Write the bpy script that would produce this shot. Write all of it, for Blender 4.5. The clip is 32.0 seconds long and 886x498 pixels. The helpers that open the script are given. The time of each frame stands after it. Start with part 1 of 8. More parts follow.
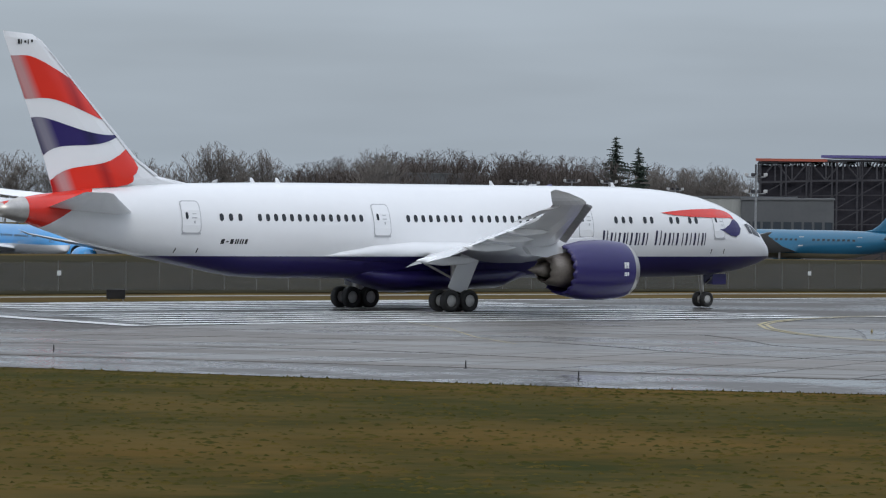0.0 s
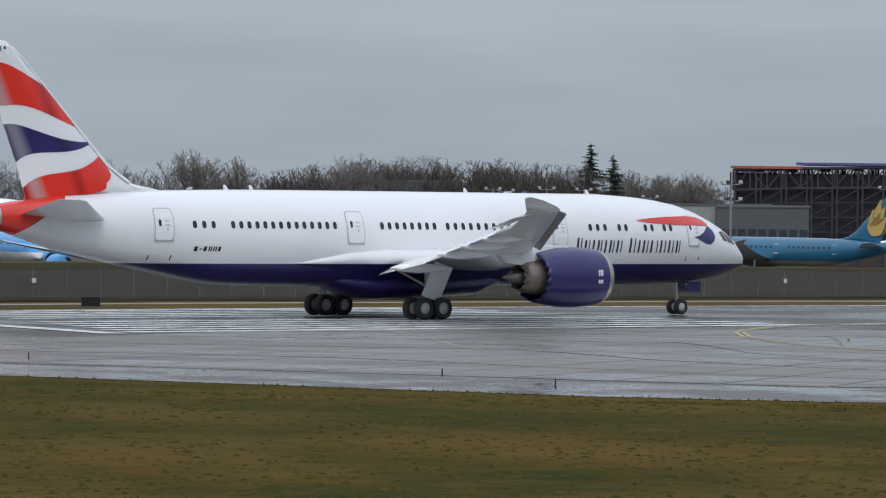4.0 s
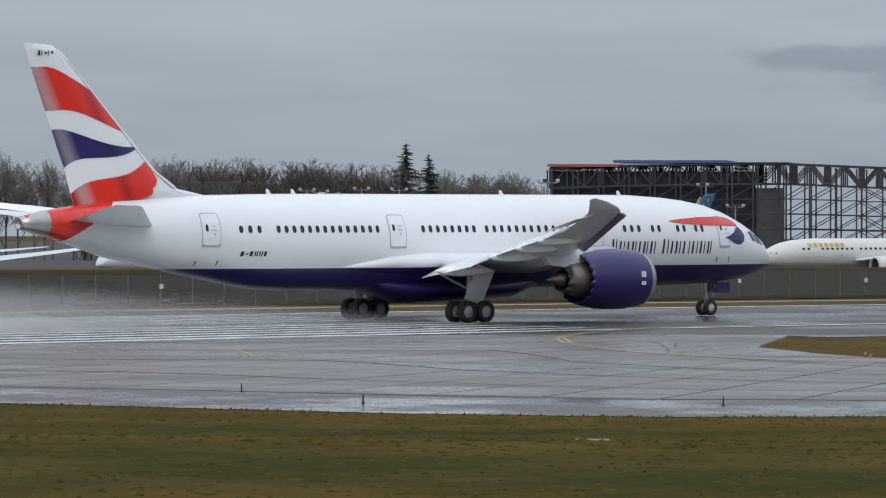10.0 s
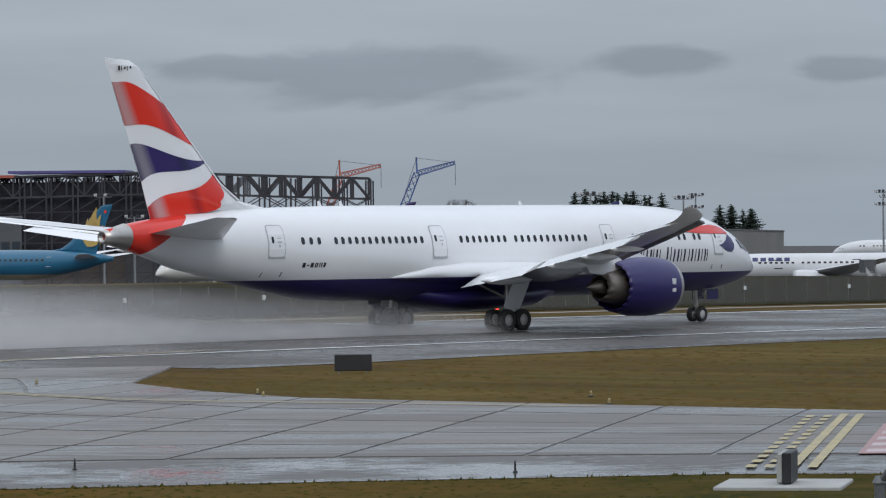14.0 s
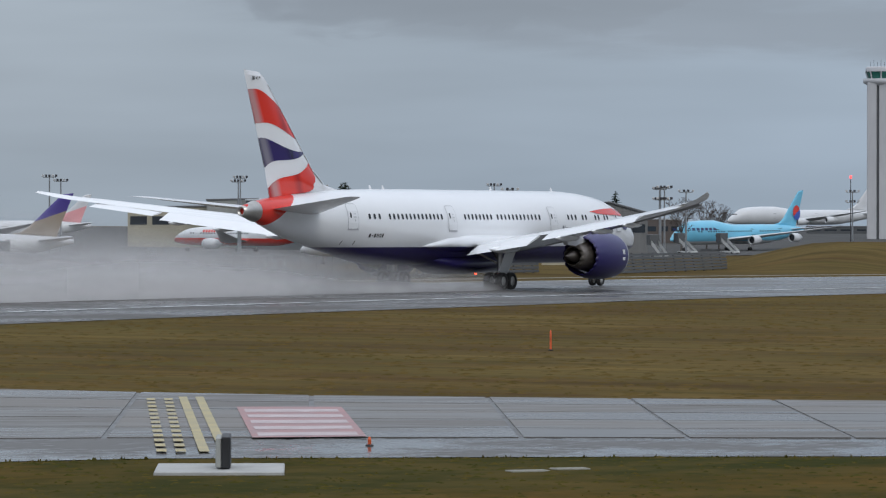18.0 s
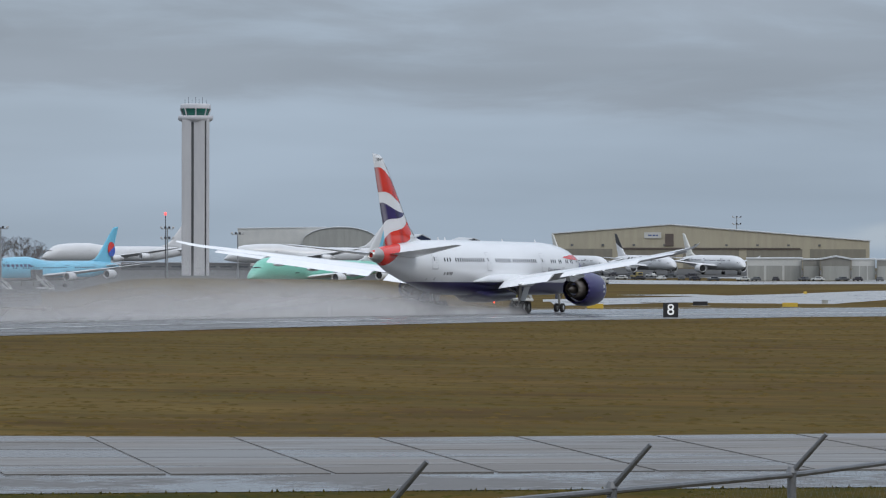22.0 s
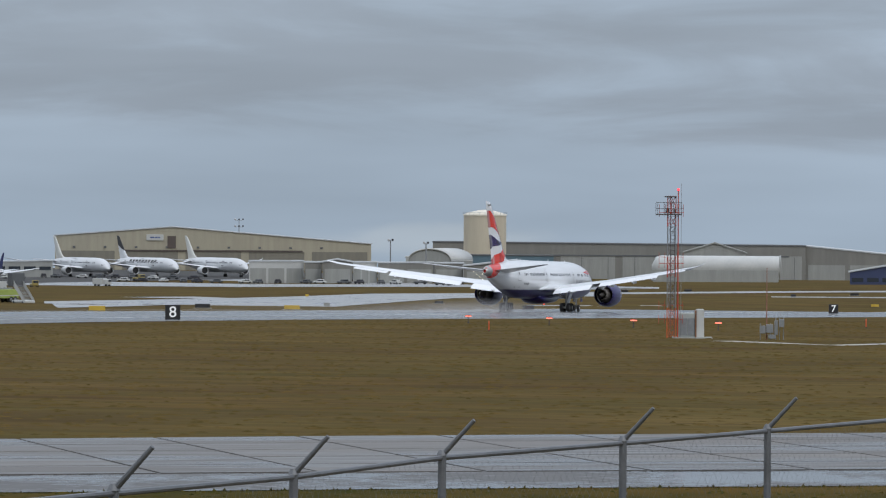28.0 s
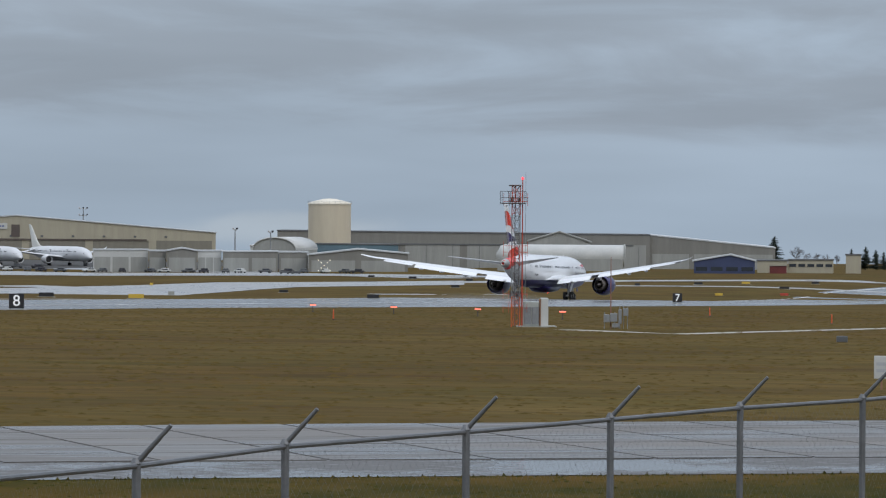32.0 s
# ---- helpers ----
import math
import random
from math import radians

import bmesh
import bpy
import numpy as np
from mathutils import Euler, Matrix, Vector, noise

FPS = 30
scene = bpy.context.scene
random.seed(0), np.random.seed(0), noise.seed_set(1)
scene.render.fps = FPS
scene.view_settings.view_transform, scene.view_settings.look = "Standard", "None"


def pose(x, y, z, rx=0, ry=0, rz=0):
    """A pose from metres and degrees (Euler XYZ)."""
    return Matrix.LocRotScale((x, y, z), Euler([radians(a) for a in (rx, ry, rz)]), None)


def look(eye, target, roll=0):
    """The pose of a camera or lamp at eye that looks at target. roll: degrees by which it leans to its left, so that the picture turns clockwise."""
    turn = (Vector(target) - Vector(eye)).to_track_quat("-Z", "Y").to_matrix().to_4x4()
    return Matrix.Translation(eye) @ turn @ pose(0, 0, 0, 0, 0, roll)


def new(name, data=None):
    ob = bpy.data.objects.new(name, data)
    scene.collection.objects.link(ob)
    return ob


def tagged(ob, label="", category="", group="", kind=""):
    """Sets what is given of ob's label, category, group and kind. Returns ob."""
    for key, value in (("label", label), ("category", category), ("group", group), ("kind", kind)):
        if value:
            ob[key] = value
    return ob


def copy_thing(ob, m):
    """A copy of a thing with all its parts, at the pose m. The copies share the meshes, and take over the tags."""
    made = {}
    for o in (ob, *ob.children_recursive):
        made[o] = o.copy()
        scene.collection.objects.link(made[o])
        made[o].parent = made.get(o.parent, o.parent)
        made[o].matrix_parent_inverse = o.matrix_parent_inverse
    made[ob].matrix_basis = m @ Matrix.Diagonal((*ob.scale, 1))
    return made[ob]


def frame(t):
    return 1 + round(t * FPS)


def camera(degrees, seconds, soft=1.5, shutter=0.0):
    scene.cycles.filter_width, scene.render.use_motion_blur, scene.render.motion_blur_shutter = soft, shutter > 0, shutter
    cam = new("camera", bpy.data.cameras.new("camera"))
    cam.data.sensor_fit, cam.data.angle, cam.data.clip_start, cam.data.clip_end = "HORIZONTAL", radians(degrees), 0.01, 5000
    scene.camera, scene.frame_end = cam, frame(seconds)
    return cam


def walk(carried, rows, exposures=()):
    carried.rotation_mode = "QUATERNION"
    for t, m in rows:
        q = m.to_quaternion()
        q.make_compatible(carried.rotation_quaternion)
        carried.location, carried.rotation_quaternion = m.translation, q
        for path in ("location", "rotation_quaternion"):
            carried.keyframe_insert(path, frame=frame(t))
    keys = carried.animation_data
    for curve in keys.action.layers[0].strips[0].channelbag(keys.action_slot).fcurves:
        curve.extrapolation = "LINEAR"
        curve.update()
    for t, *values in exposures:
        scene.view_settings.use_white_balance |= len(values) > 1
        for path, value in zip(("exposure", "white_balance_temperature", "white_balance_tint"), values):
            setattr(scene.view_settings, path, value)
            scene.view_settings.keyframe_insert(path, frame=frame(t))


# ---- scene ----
# ---------------------------------------------------------------- camera and its walk
cam = camera(10.310, 32.0, soft=1.2)
CAM = [
    (0.0, (-34.60, -46.63, 7.870), (94.288, 106.283, 5.329), 0.688),
    (0.5, (-34.89, -46.99, 7.870), (94.170, 105.770, 5.331), 0.505),
    (1.0, (-35.06, -47.14, 7.870), (93.925, 105.687, 5.174), 0.423),
    (1.5, (-35.06, -47.26, 7.870), (93.662, 105.790, 5.384), 0.394),
    (2.0, (-35.16, -47.33, 7.870), (94.287, 105.115, 5.920), 0.436),
    (2.5, (-35.50, -47.58, 7.870), (94.067, 104.765, 5.842), 0.531),
    (4.5, (-33.83, -45.57, 7.870), (95.736, 106.769, 5.707), 0.775),
    (5.0, (-33.69, -45.36, 7.870), (95.296, 107.477, 6.160), 0.763),
    (5.5, (-33.66, -45.31, 7.870), (95.362, 107.500, 6.304), 0.722),
    (6.0, (-33.63, -45.42, 7.870), (96.369, 106.558, 6.216), 0.672),
    (6.5, (-33.52, -45.31, 7.870), (97.257, 106.000, 6.261), 0.679),
    (7.0, (-32.97, -44.73, 7.870), (97.944, 106.468, 6.574), 0.569),
    (7.5, (-32.17, -43.88, 7.870), (99.445, 106.706, 6.926), 0.464),
    (8.0, (-30.41, -42.01, 7.870), (101.862, 107.994, 6.702), 0.382),
    (8.5, (-27.12, -38.47, 7.870), (105.064, 111.614, 6.089), 0.286),
    (9.0, (-24.83, -36.12, 7.870), (108.106, 113.290, 5.847), 0.150),
    (9.5, (-24.49, -35.70, 7.870), (109.768, 112.533, 5.875), 0.148),
    (10.0, (-23.81, -35.01, 7.870), (111.445, 112.304, 5.717), 0.131),
    (10.5, (-22.78, -33.91, 7.870), (113.243, 112.698, 6.047), 0.111),
    (11.0, (-21.02, -32.28, 7.870), (116.754, 112.685, 6.127), 0.042),
    (11.5, (-18.83, -29.56, 7.870), (121.287, 113.139, 5.867), -0.033),
    (12.0, (-15.80, -27.15, 7.870), (126.373, 113.500, 5.658), -0.110),
    (12.5, (-11.84, -23.71, 7.870), (132.890, 114.305, 5.719), -0.275),
    (13.0, (-7.05, -19.51, 7.870), (139.869, 116.174, 6.017), -0.464),
    (13.5, (-1.94, -14.59, 7.870), (147.525, 118.294, 6.077), -0.523),
    (14.0, (4.03, -10.39, 7.870), (156.030, 119.573, 6.065), -0.547),
    (14.5, (10.48, -3.87, 7.870), (165.560, 122.410, 5.635), -0.465),
    (16.5, (0.01, -0.02, 7.870), (167.363, 109.481, 5.932), -0.375),
    (17.0, (-0.00, 0.00, 7.870), (170.176, 105.058, 6.368), -0.110),
    (17.5, (-0.01, 0.02, 7.870), (172.988, 100.357, 6.324), -0.053),
    (18.0, (-0.00, 0.00, 7.870), (174.288, 98.057, 5.115), 0.004),
    (18.5, (0.01, -0.02, 7.870), (176.288, 94.409, 4.753), 0.025),
    (19.0, (-0.00, 0.01, 7.870), (178.240, 90.682, 5.052), 0.031),
    (19.5, (0.00, -0.00, 7.870), (179.667, 87.819, 4.976), 0.026),
    (20.0, (-0.00, 0.00, 7.870), (181.317, 84.370, 5.476), -0.013),
    (20.5, (-0.00, 0.00, 7.870), (182.157, 82.559, 6.202), -0.010),
    (21.0, (-0.00, 0.00, 7.870), (182.805, 81.122, 6.557), 0.057),
    (21.5, (0.00, -0.00, 7.870), (184.940, 76.125, 6.404), 0.086),
    (22.0, (-0.00, 0.00, 7.870), (186.231, 72.915, 6.626), 0.097),
    (22.5, (0.00, -0.00, 7.870), (186.956, 71.036, 6.698), 0.059),
    (23.0, (0.00, -0.00, 7.870), (187.680, 69.099, 6.551), 0.060),
    (23.5, (0.00, -0.00, 7.870), (188.704, 66.243, 6.229), -0.073),
    (24.0, (-0.00, 0.00, 7.870), (189.289, 64.528, 5.509), -0.021),
    (24.5, (-0.00, 0.00, 7.870), (189.984, 62.472, 5.997), 0.031),
    (25.0, (-0.00, 0.00, 7.870), (190.090, 62.151, 6.186), 0.138),
    (25.5, (-0.00, 0.00, 7.870), (190.727, 60.173, 6.354), 0.232),
    (26.0, (-0.00, 0.00, 7.870), (191.201, 58.654, 6.533), 0.330),
    (26.5, (0.00, -0.00, 7.870), (191.655, 57.150, 6.296), 0.321),
    (28.5, (-0.00, 0.01, 7.870), (192.910, 52.762, 6.565), 0.342),
    (29.0, (-0.00, 0.00, 7.870), (193.194, 51.692, 5.919), 0.311),
    (29.5, (-0.00, 0.00, 7.870), (193.489, 50.574, 5.808), 0.338),
    (30.0, (0.00, -0.00, 7.870), (193.638, 50.003, 5.949), 0.337),
    (30.5, (0.00, 0.00, 7.870), (193.766, 49.511, 5.952), 0.346),
    (31.0, (-0.00, 0.00, 7.870), (193.824, 49.271, 5.772), 0.336),
    (31.5, (0.00, -0.00, 7.870), (194.082, 48.254, 5.901), 0.353),
    (32.0, (0.00, -0.01, 7.870), (194.253, 47.583, 6.382), 0.395),
]
walk(cam, [(t, look(e, g, r)) for t, e, g, r in CAM], ((0, 0), (10, 0), (13, -.06), (17.5, -.04), (22, .03), (32, .03)))
AIR = [(0.0, 164.42), (0.5, 164.33), (1.0, 164.24), (1.5, 164.16), (2.0, 164.10), (2.5, 164.05), (4.5, 164.51), (5.0, 164.91), (5.5, 165.56), (6.0, 166.46), (6.5, 167.54), (7.0, 168.76), (7.5, 170.29), (8.0, 172.06), (8.5, 174.10), (9.0, 176.71), (9.5, 179.77), (10.0, 183.56), (10.5, 188.07), (11.0, 193.49), (11.5, 199.20), (12.0, 206.23), (12.5, 214.03), (13.0, 222.58), (13.5, 231.53), (14.0, 242.65), (14.5, 252.79), (16.5, 294.23), (17.0, 310.21), (17.5, 326.74), (18.0, 343.86), (18.5, 361.64), (19.0, 380.11), (19.5, 399.33), (20.0, 419.18), (20.5, 439.58), (21.0, 460.42), (21.5, 481.60), (22.0, 503.85), (22.5, 526.11), (23.0, 548.47), (23.5, 570.41), (24.0, 592.38), (24.5, 614.10), (25.0, 635.04), (25.5, 655.25), (26.0, 674.74), (26.5, 694.17), (28.5, 763.17), (29.0, 778.81), (29.5, 794.11), (30.0, 808.99), (30.5, 823.36), (31.0, 837.14), (31.5, 850.27), (32.0, 863.06)]
RUN_Y = 192.96          # runway centre line

# ---------------------------------------------------------------- terrain
PROF = (-6.6474, 1.4651, 0.3982)


def ease(v, a, b):
    v = np.clip((np.asarray(v, float) - a) / (b - a), 0, 1)
    return v * v * (3 - 2 * v)


def runway_z(x):
    x = np.asarray(x, float)
    u = np.maximum(np.minimum(x, 840.0) - 160, 0) / 500
    return PROF[0] * u ** 2 + PROF[1] * u ** 3 + PROF[2] * u ** 4 + np.interp(x, [840, 900, 1037, 1400, 2000], [0, -1.1, -4.2, -8.4, -9.5])


DIP = (1511, 734)      # a shallow hollow under the blue jumbo


def ground_z(x, y):
    x, y = np.asarray(x, float), np.asarray(y, float)
    z = runway_z(x)
    low = np.interp(x, [0, 700, 880, 1100, 1400, 1600, 1780, 2300], [-7.8, -8.2, -11.5, -12.4, -11.8, -11.4, -12.6, -15.5])
    berm = 1.5 * ease(y, 236, 285) * (1 - ease(y, 300, 420)) * (1 - ease(x, 420, 520))
    mound = 3.8 * (1 - ease((x + 12) * .78 + (y + 12) * .62, 56, 95))
    bank = 3.7 * ease(y, 234, 264) * (1 - ease(y, 285, 345)) * ease(x - 1.7 * (y - 266), 540, 585) * (1 - ease(x - 2.64 * (y - 266), 650, 708))
    y0, y1 = np.interp(x, [0, 1000, 1300], [320, 320, 150]), np.interp(x, [0, 1000, 1300], [600, 600, 250])
    rest = np.hypot(x, y)
    return z + (low - z) * ease(y, y0, y1) + berm + mound + bank - 4.2 * np.exp(-((x - DIP[0]) ** 2 + (y - DIP[1]) ** 2) / 58000.0) - 130 * ease(rest, 2350, 4700)


# ---------------------------------------------------------------- world, sun, exposure
world = bpy.data.worlds.new("overcast_sky")
scene.world = world
world.use_nodes = True
wn, wl = world.node_tree.nodes, world.node_tree.links
wn.clear()
w_out = wn.new("ShaderNodeOutputWorld")
w_bg = wn.new("ShaderNodeBackground")
w_sky = wn.new("ShaderNodeTexSky")
w_sky.sky_type, w_sky.sun_disc = "NISHITA", False
w_sky.sun_elevation, w_sky.sun_rotation = radians(32), radians(200)
w_tc = wn.new("ShaderNodeTexCoord")
w_sep = wn.new("ShaderNodeSeparateXYZ")
wl.new(w_tc.outputs["Generated"], w_sep.inputs[0])
# brightness of the cloud deck, from the horizon to the zenith
w_up = wn.new("ShaderNodeValToRGB")
for pos, colr in ((0.0, (.345, .40, .455)), (.045, (.365, .405, .46)), (.2, (.47, .52, .60)), (1.0, (1.42, 1.50, 1.62))):
    e = w_up.color_ramp.elements.new(pos) if pos not in (0.0, 1.0) else w_up.color_ramp.elements[0 if pos == 0.0 else 1]
    e.position, e.color = pos, (*colr, 1)
wl.new(w_sep.outputs["Z"], w_up.inputs[0])


def w_math(op, a, b=None, c=None):
    """A math node of the sky; numbers or sockets as inputs."""
    q = wn.new("ShaderNodeMath")
    q.operation = op
    for i, v in enumerate((a, b, c)):
        if v is None:
            continue
        if isinstance(v, (int, float)):
            q.inputs[i].default_value = v
        else:
            wl.new(v, q.inputs[i])
    return q.outputs[0]


def w_step(v, lo, hi):
    q = wn.new("ShaderNodeMapRange")
    q.interpolation_type = "SMOOTHSTEP"
    wl.new(v, q.inputs[0])
    q.inputs[1].default_value, q.inputs[2].default_value = lo, hi
    return q.outputs[0]


def w_noise(sx, sz, detail, rough, warp=0.0, shift=0.0):
    cb = wn.new("ShaderNodeCombineXYZ")
    wl.new(w_math("MULTIPLY", w_az, sx), cb.inputs[0])
    wl.new(w_math("MULTIPLY", w_sep.outputs["Z"], sz), cb.inputs[1])
    cb.inputs[2].default_value = shift
    q = wn.new("ShaderNodeTexNoise")
    q.inputs["Scale"].default_value, q.inputs["Detail"].default_value, q.inputs["Roughness"].default_value = 1.0, detail, rough
    q.inputs["Distortion"].default_value = warp
    wl.new(cb.outputs[0], q.inputs["Vector"])
    return q.outputs[0]


w_az = w_math("ARCTAN2", w_sep.outputs["X"], w_sep.outputs["Y"])
w_el = w_sep.outputs["Z"]
w_lump = w_noise(46, 150, 5, .5, .5)
w_bank = w_noise(15, 80, 6, .56, .4, 3.7)
w_soft = w_noise(9, 60, 3, .5, 0, 8.1)
w_wob = w_math("SUBTRACT", w_lump, .5)
# single dark clouds
w_dark = None
for a0, e0, wa, we in ((.851, .0262, .035, .0066), (.828, .0275, .024, .004), (.9075, .0285, .0145, .0040), (.9465, .027, .012, .0032), (1.065, .0375, .06, .0085)):
    dx = w_math("DIVIDE", w_math("SUBTRACT", w_az, a0), wa)
    dz = w_math("DIVIDE", w_math("SUBTRACT", w_el, e0), we)
    d = w_math("ADD", w_math("SQRT", w_math("ADD", w_math("MULTIPLY", dx, dx), w_math("MULTIPLY", dz, dz))), w_math("MULTIPLY", w_wob, 1.5))
    m = w_math("SUBTRACT", 1.0, w_step(d, .55, 1.15))
    w_dark = m if w_dark is None else w_math("MAXIMUM", w_dark, m)
# a long grey bank whose base sinks towards the east
w_base = wn.new("ShaderNodeValToRGB")
els = w_base.color_ramp.elements
for i, (p, v) in enumerate(((.0, .040), (1.0, .0150), (.18, .036), (.36, .0270), (.5, .0240), (.66, .0200), (.82, .0168))):
    e = els[i] if i < 2 else els.new(p)
    e.position, e.color = p, (v * 10, v * 10, v * 10, 1)
wl.new(w_math("MULTIPLY_ADD", w_az, 2.0, -1.8), w_base.inputs[0])
w_over = w_math("SUBTRACT", w_el, w_math("MULTIPLY", w_base.outputs[0], .1))
w_over = w_math("ADD", w_over, w_math("MULTIPLY", w_math("SUBTRACT", w_bank, .5), .014))
w_bk = w_math("MULTIPLY", w_step(w_over, -.003, .0045), w_step(w_bank, .24, .60))
w_bk = w_math("MULTIPLY", w_bk, w_step(w_az, .93, 1.02))
w_all = w_math("MAXIMUM", w_dark, w_math("MULTIPLY", w_bk, .84))
w_cr = wn.new("ShaderNodeMix")
w_cr.data_type = "RGBA"
w_tint = wn.new("ShaderNodeMix")
w_tint.data_type = "RGBA"
w_tint.inputs[6].default_value, w_tint.inputs[7].default_value = (1.065, 1.08, 1.115, 1), (1.045, 1.125, 1.235, 1)
wl.new(w_step(w_az, .9, 1.2), w_tint.inputs[0])
wl.new(w_tint.outputs[2], w_cr.inputs[6])
w_cr.inputs[7].default_value = (.80, .82, .88, 1)
wl.new(w_all, w_cr.inputs[0])
# a pale cumulus low behind the tan hangar
cx = w_math("DIVIDE", w_math("SUBTRACT", w_az, 1.2985), .024)
cz = w_math("DIVIDE", w_math("ADD", w_el, .0036), .0042)
cd = w_math("ADD", w_math("SQRT", w_math("ADD", w_math("MULTIPLY", cx, cx), w_math("MULTIPLY", cz, cz))), w_math("MULTIPLY", w_wob, 1.1))
w_pale = wn.new("ShaderNodeMix")
w_pale.data_type = "RGBA"
wl.new(w_math("MULTIPLY", w_math("SUBTRACT", 1.0, w_step(cd, .45, 1.15)), .75), w_pale.inputs[0])
wl.new(w_cr.outputs[2], w_pale.inputs[6])
w_pale.inputs[7].default_value = (1.36, 1.36, 1.37, 1)
w_sf = wn.new("ShaderNodeMapRange")
w_sf.inputs[1].default_value, w_sf.inputs[2].default_value, w_sf.inputs[3].default_value, w_sf.inputs[4].default_value = .3, .7, .90, 1.08
wl.new(w_soft, w_sf.inputs[0])
w_mul0 = wn.new("ShaderNodeVectorMath")
w_mul0.operation = "SCALE"
wl.new(w_pale.outputs[2], w_mul0.inputs[0])
wl.new(w_sf.outputs[0], w_mul0.inputs["Scale"])
w_mul = wn.new("ShaderNodeMix")
w_mul.data_type, w_mul.blend_type = "RGBA", "MULTIPLY"
w_mul.inputs[0].default_value = 1
wl.new(w_up.outputs[0], w_mul.inputs[6])
wl.new(w_mul0.outputs[0], w_mul.inputs[7])
w_dim = wn.new("ShaderNodeVectorMath")
w_dim.operation = "SCALE"
w_dim.inputs["Scale"].default_value = .06
wl.new(w_sky.outputs[0], w_dim.inputs[0])
w_mix = wn.new("ShaderNodeMix")
w_mix.data_type = "RGBA"
w_mix.inputs[0].default_value = .9
wl.new(w_dim.outputs[0], w_mix.inputs[6])
wl.new(w_mul.outputs[2], w_mix.inputs[7])
wl.new(w_mix.outputs[2], w_bg.inputs["Color"])
w_bg.inputs["Strength"].default_value = .95
wl.new(w_bg.outputs[0], w_out.inputs[0])

sun = new("sun", bpy.data.lights.new("sun", "SUN"))
sun.data.energy, sun.data.angle, sun.data.color = 0.7, radians(25), (1, .96, .9)
sun.matrix_world = look((-200, -250, 260), (0, 0, 0))


# ---------------------------------------------------------------- materials
def surface(name, col, col2=None, size=1.0, rough=.6, rough2=None, metal=0.0, bump=0.0, fine=8.0, coat=0.0, spread=.25, vec="Object", scale3=(1, 1, 1), spec=None):
    """Two colours mixed by coarse and fine noise; size in metres."""
    m = bpy.data.materials.new(name)
    m.use_nodes = True
    n, l = m.node_tree.nodes, m.node_tree.links
    b = n["Principled BSDF"]
    col2 = col2 or tuple(c * .86 for c in col)
    tc, mp = n.new("ShaderNodeTexCoord"), n.new("ShaderNodeMapping")
    mp.inputs["Scale"].default_value = scale3
    l.new(tc.outputs[vec], mp.inputs[0])
    a, f = n.new("ShaderNodeTexNoise"), n.new("ShaderNodeTexNoise")
    a.inputs["Scale"].default_value, a.inputs["Detail"].default_value = 1 / size, 6
    f.inputs["Scale"].default_value, f.inputs["Detail"].default_value = fine / size, 5
    for q in (a, f):
        l.new(mp.outputs[0], q.inputs["Vector"])
    mixf = n.new("ShaderNodeMath")
    mixf.operation = "MULTIPLY_ADD"
    mixf.inputs[1].default_value, mixf.inputs[2].default_value = .4, -.2
    l.new(f.outputs[0], mixf.inputs[0])
    add = n.new("ShaderNodeMath")
    l.new(a.outputs[0], add.inputs[0])
    l.new(mixf.outputs[0], add.inputs[1])
    ramp = n.new("ShaderNodeValToRGB")
    ramp.color_ramp.elements[0].position, ramp.color_ramp.elements[1].position = .5 - spread, .5 + spread
    ramp.color_ramp.elements[0].color, ramp.color_ramp.elements[1].color = (*col2, 1), (*col, 1)
    l.new(add.outputs[0], ramp.inputs[0])
    l.new(ramp.outputs[0], b.inputs["Base Color"])
    if rough2 is not None:
        r = n.new("ShaderNodeMapRange")
        r.inputs[1].default_value, r.inputs[2].default_value = .5 - spread * .6, .5 + spread * .6
        r.inputs[3].default_value, r.inputs[4].default_value = rough2, rough
        l.new(add.outputs[0], r.inputs[0])
        l.new(r.outputs[0], b.inputs["Roughness"])
    else:
        b.inputs["Roughness"].default_value = rough
    b.inputs["Metallic"].default_value = metal
    if rough >= .85:
        b.inputs["Specular IOR Level"].default_value = .02
    if spec is not None:
        b.inputs["Specular IOR Level"].default_value = spec
    b.inputs["Coat Weight"].default_value = coat
    b.inputs["Coat Roughness"].default_value = .1
    if bump:
        bp = n.new("ShaderNodeBump")
        bp.inputs["Strength"].default_value, bp.inputs["Distance"].default_value = .6, bump
        l.new(add.outputs[0], bp.inputs["Height"])
        l.new(bp.outputs[0], b.inputs["Normal"])
    return m


def glow(name, col, power):
    m = bpy.data.materials.new(name)
    m.use_nodes = True
    b = m.node_tree.nodes["Principled BSDF"]
    b.inputs["Base Color"].default_value = (*col, 1)
    b.inputs["Emission Color"].default_value = (*col, 1)
    b.inputs["Emission Strength"].default_value = power
    return m


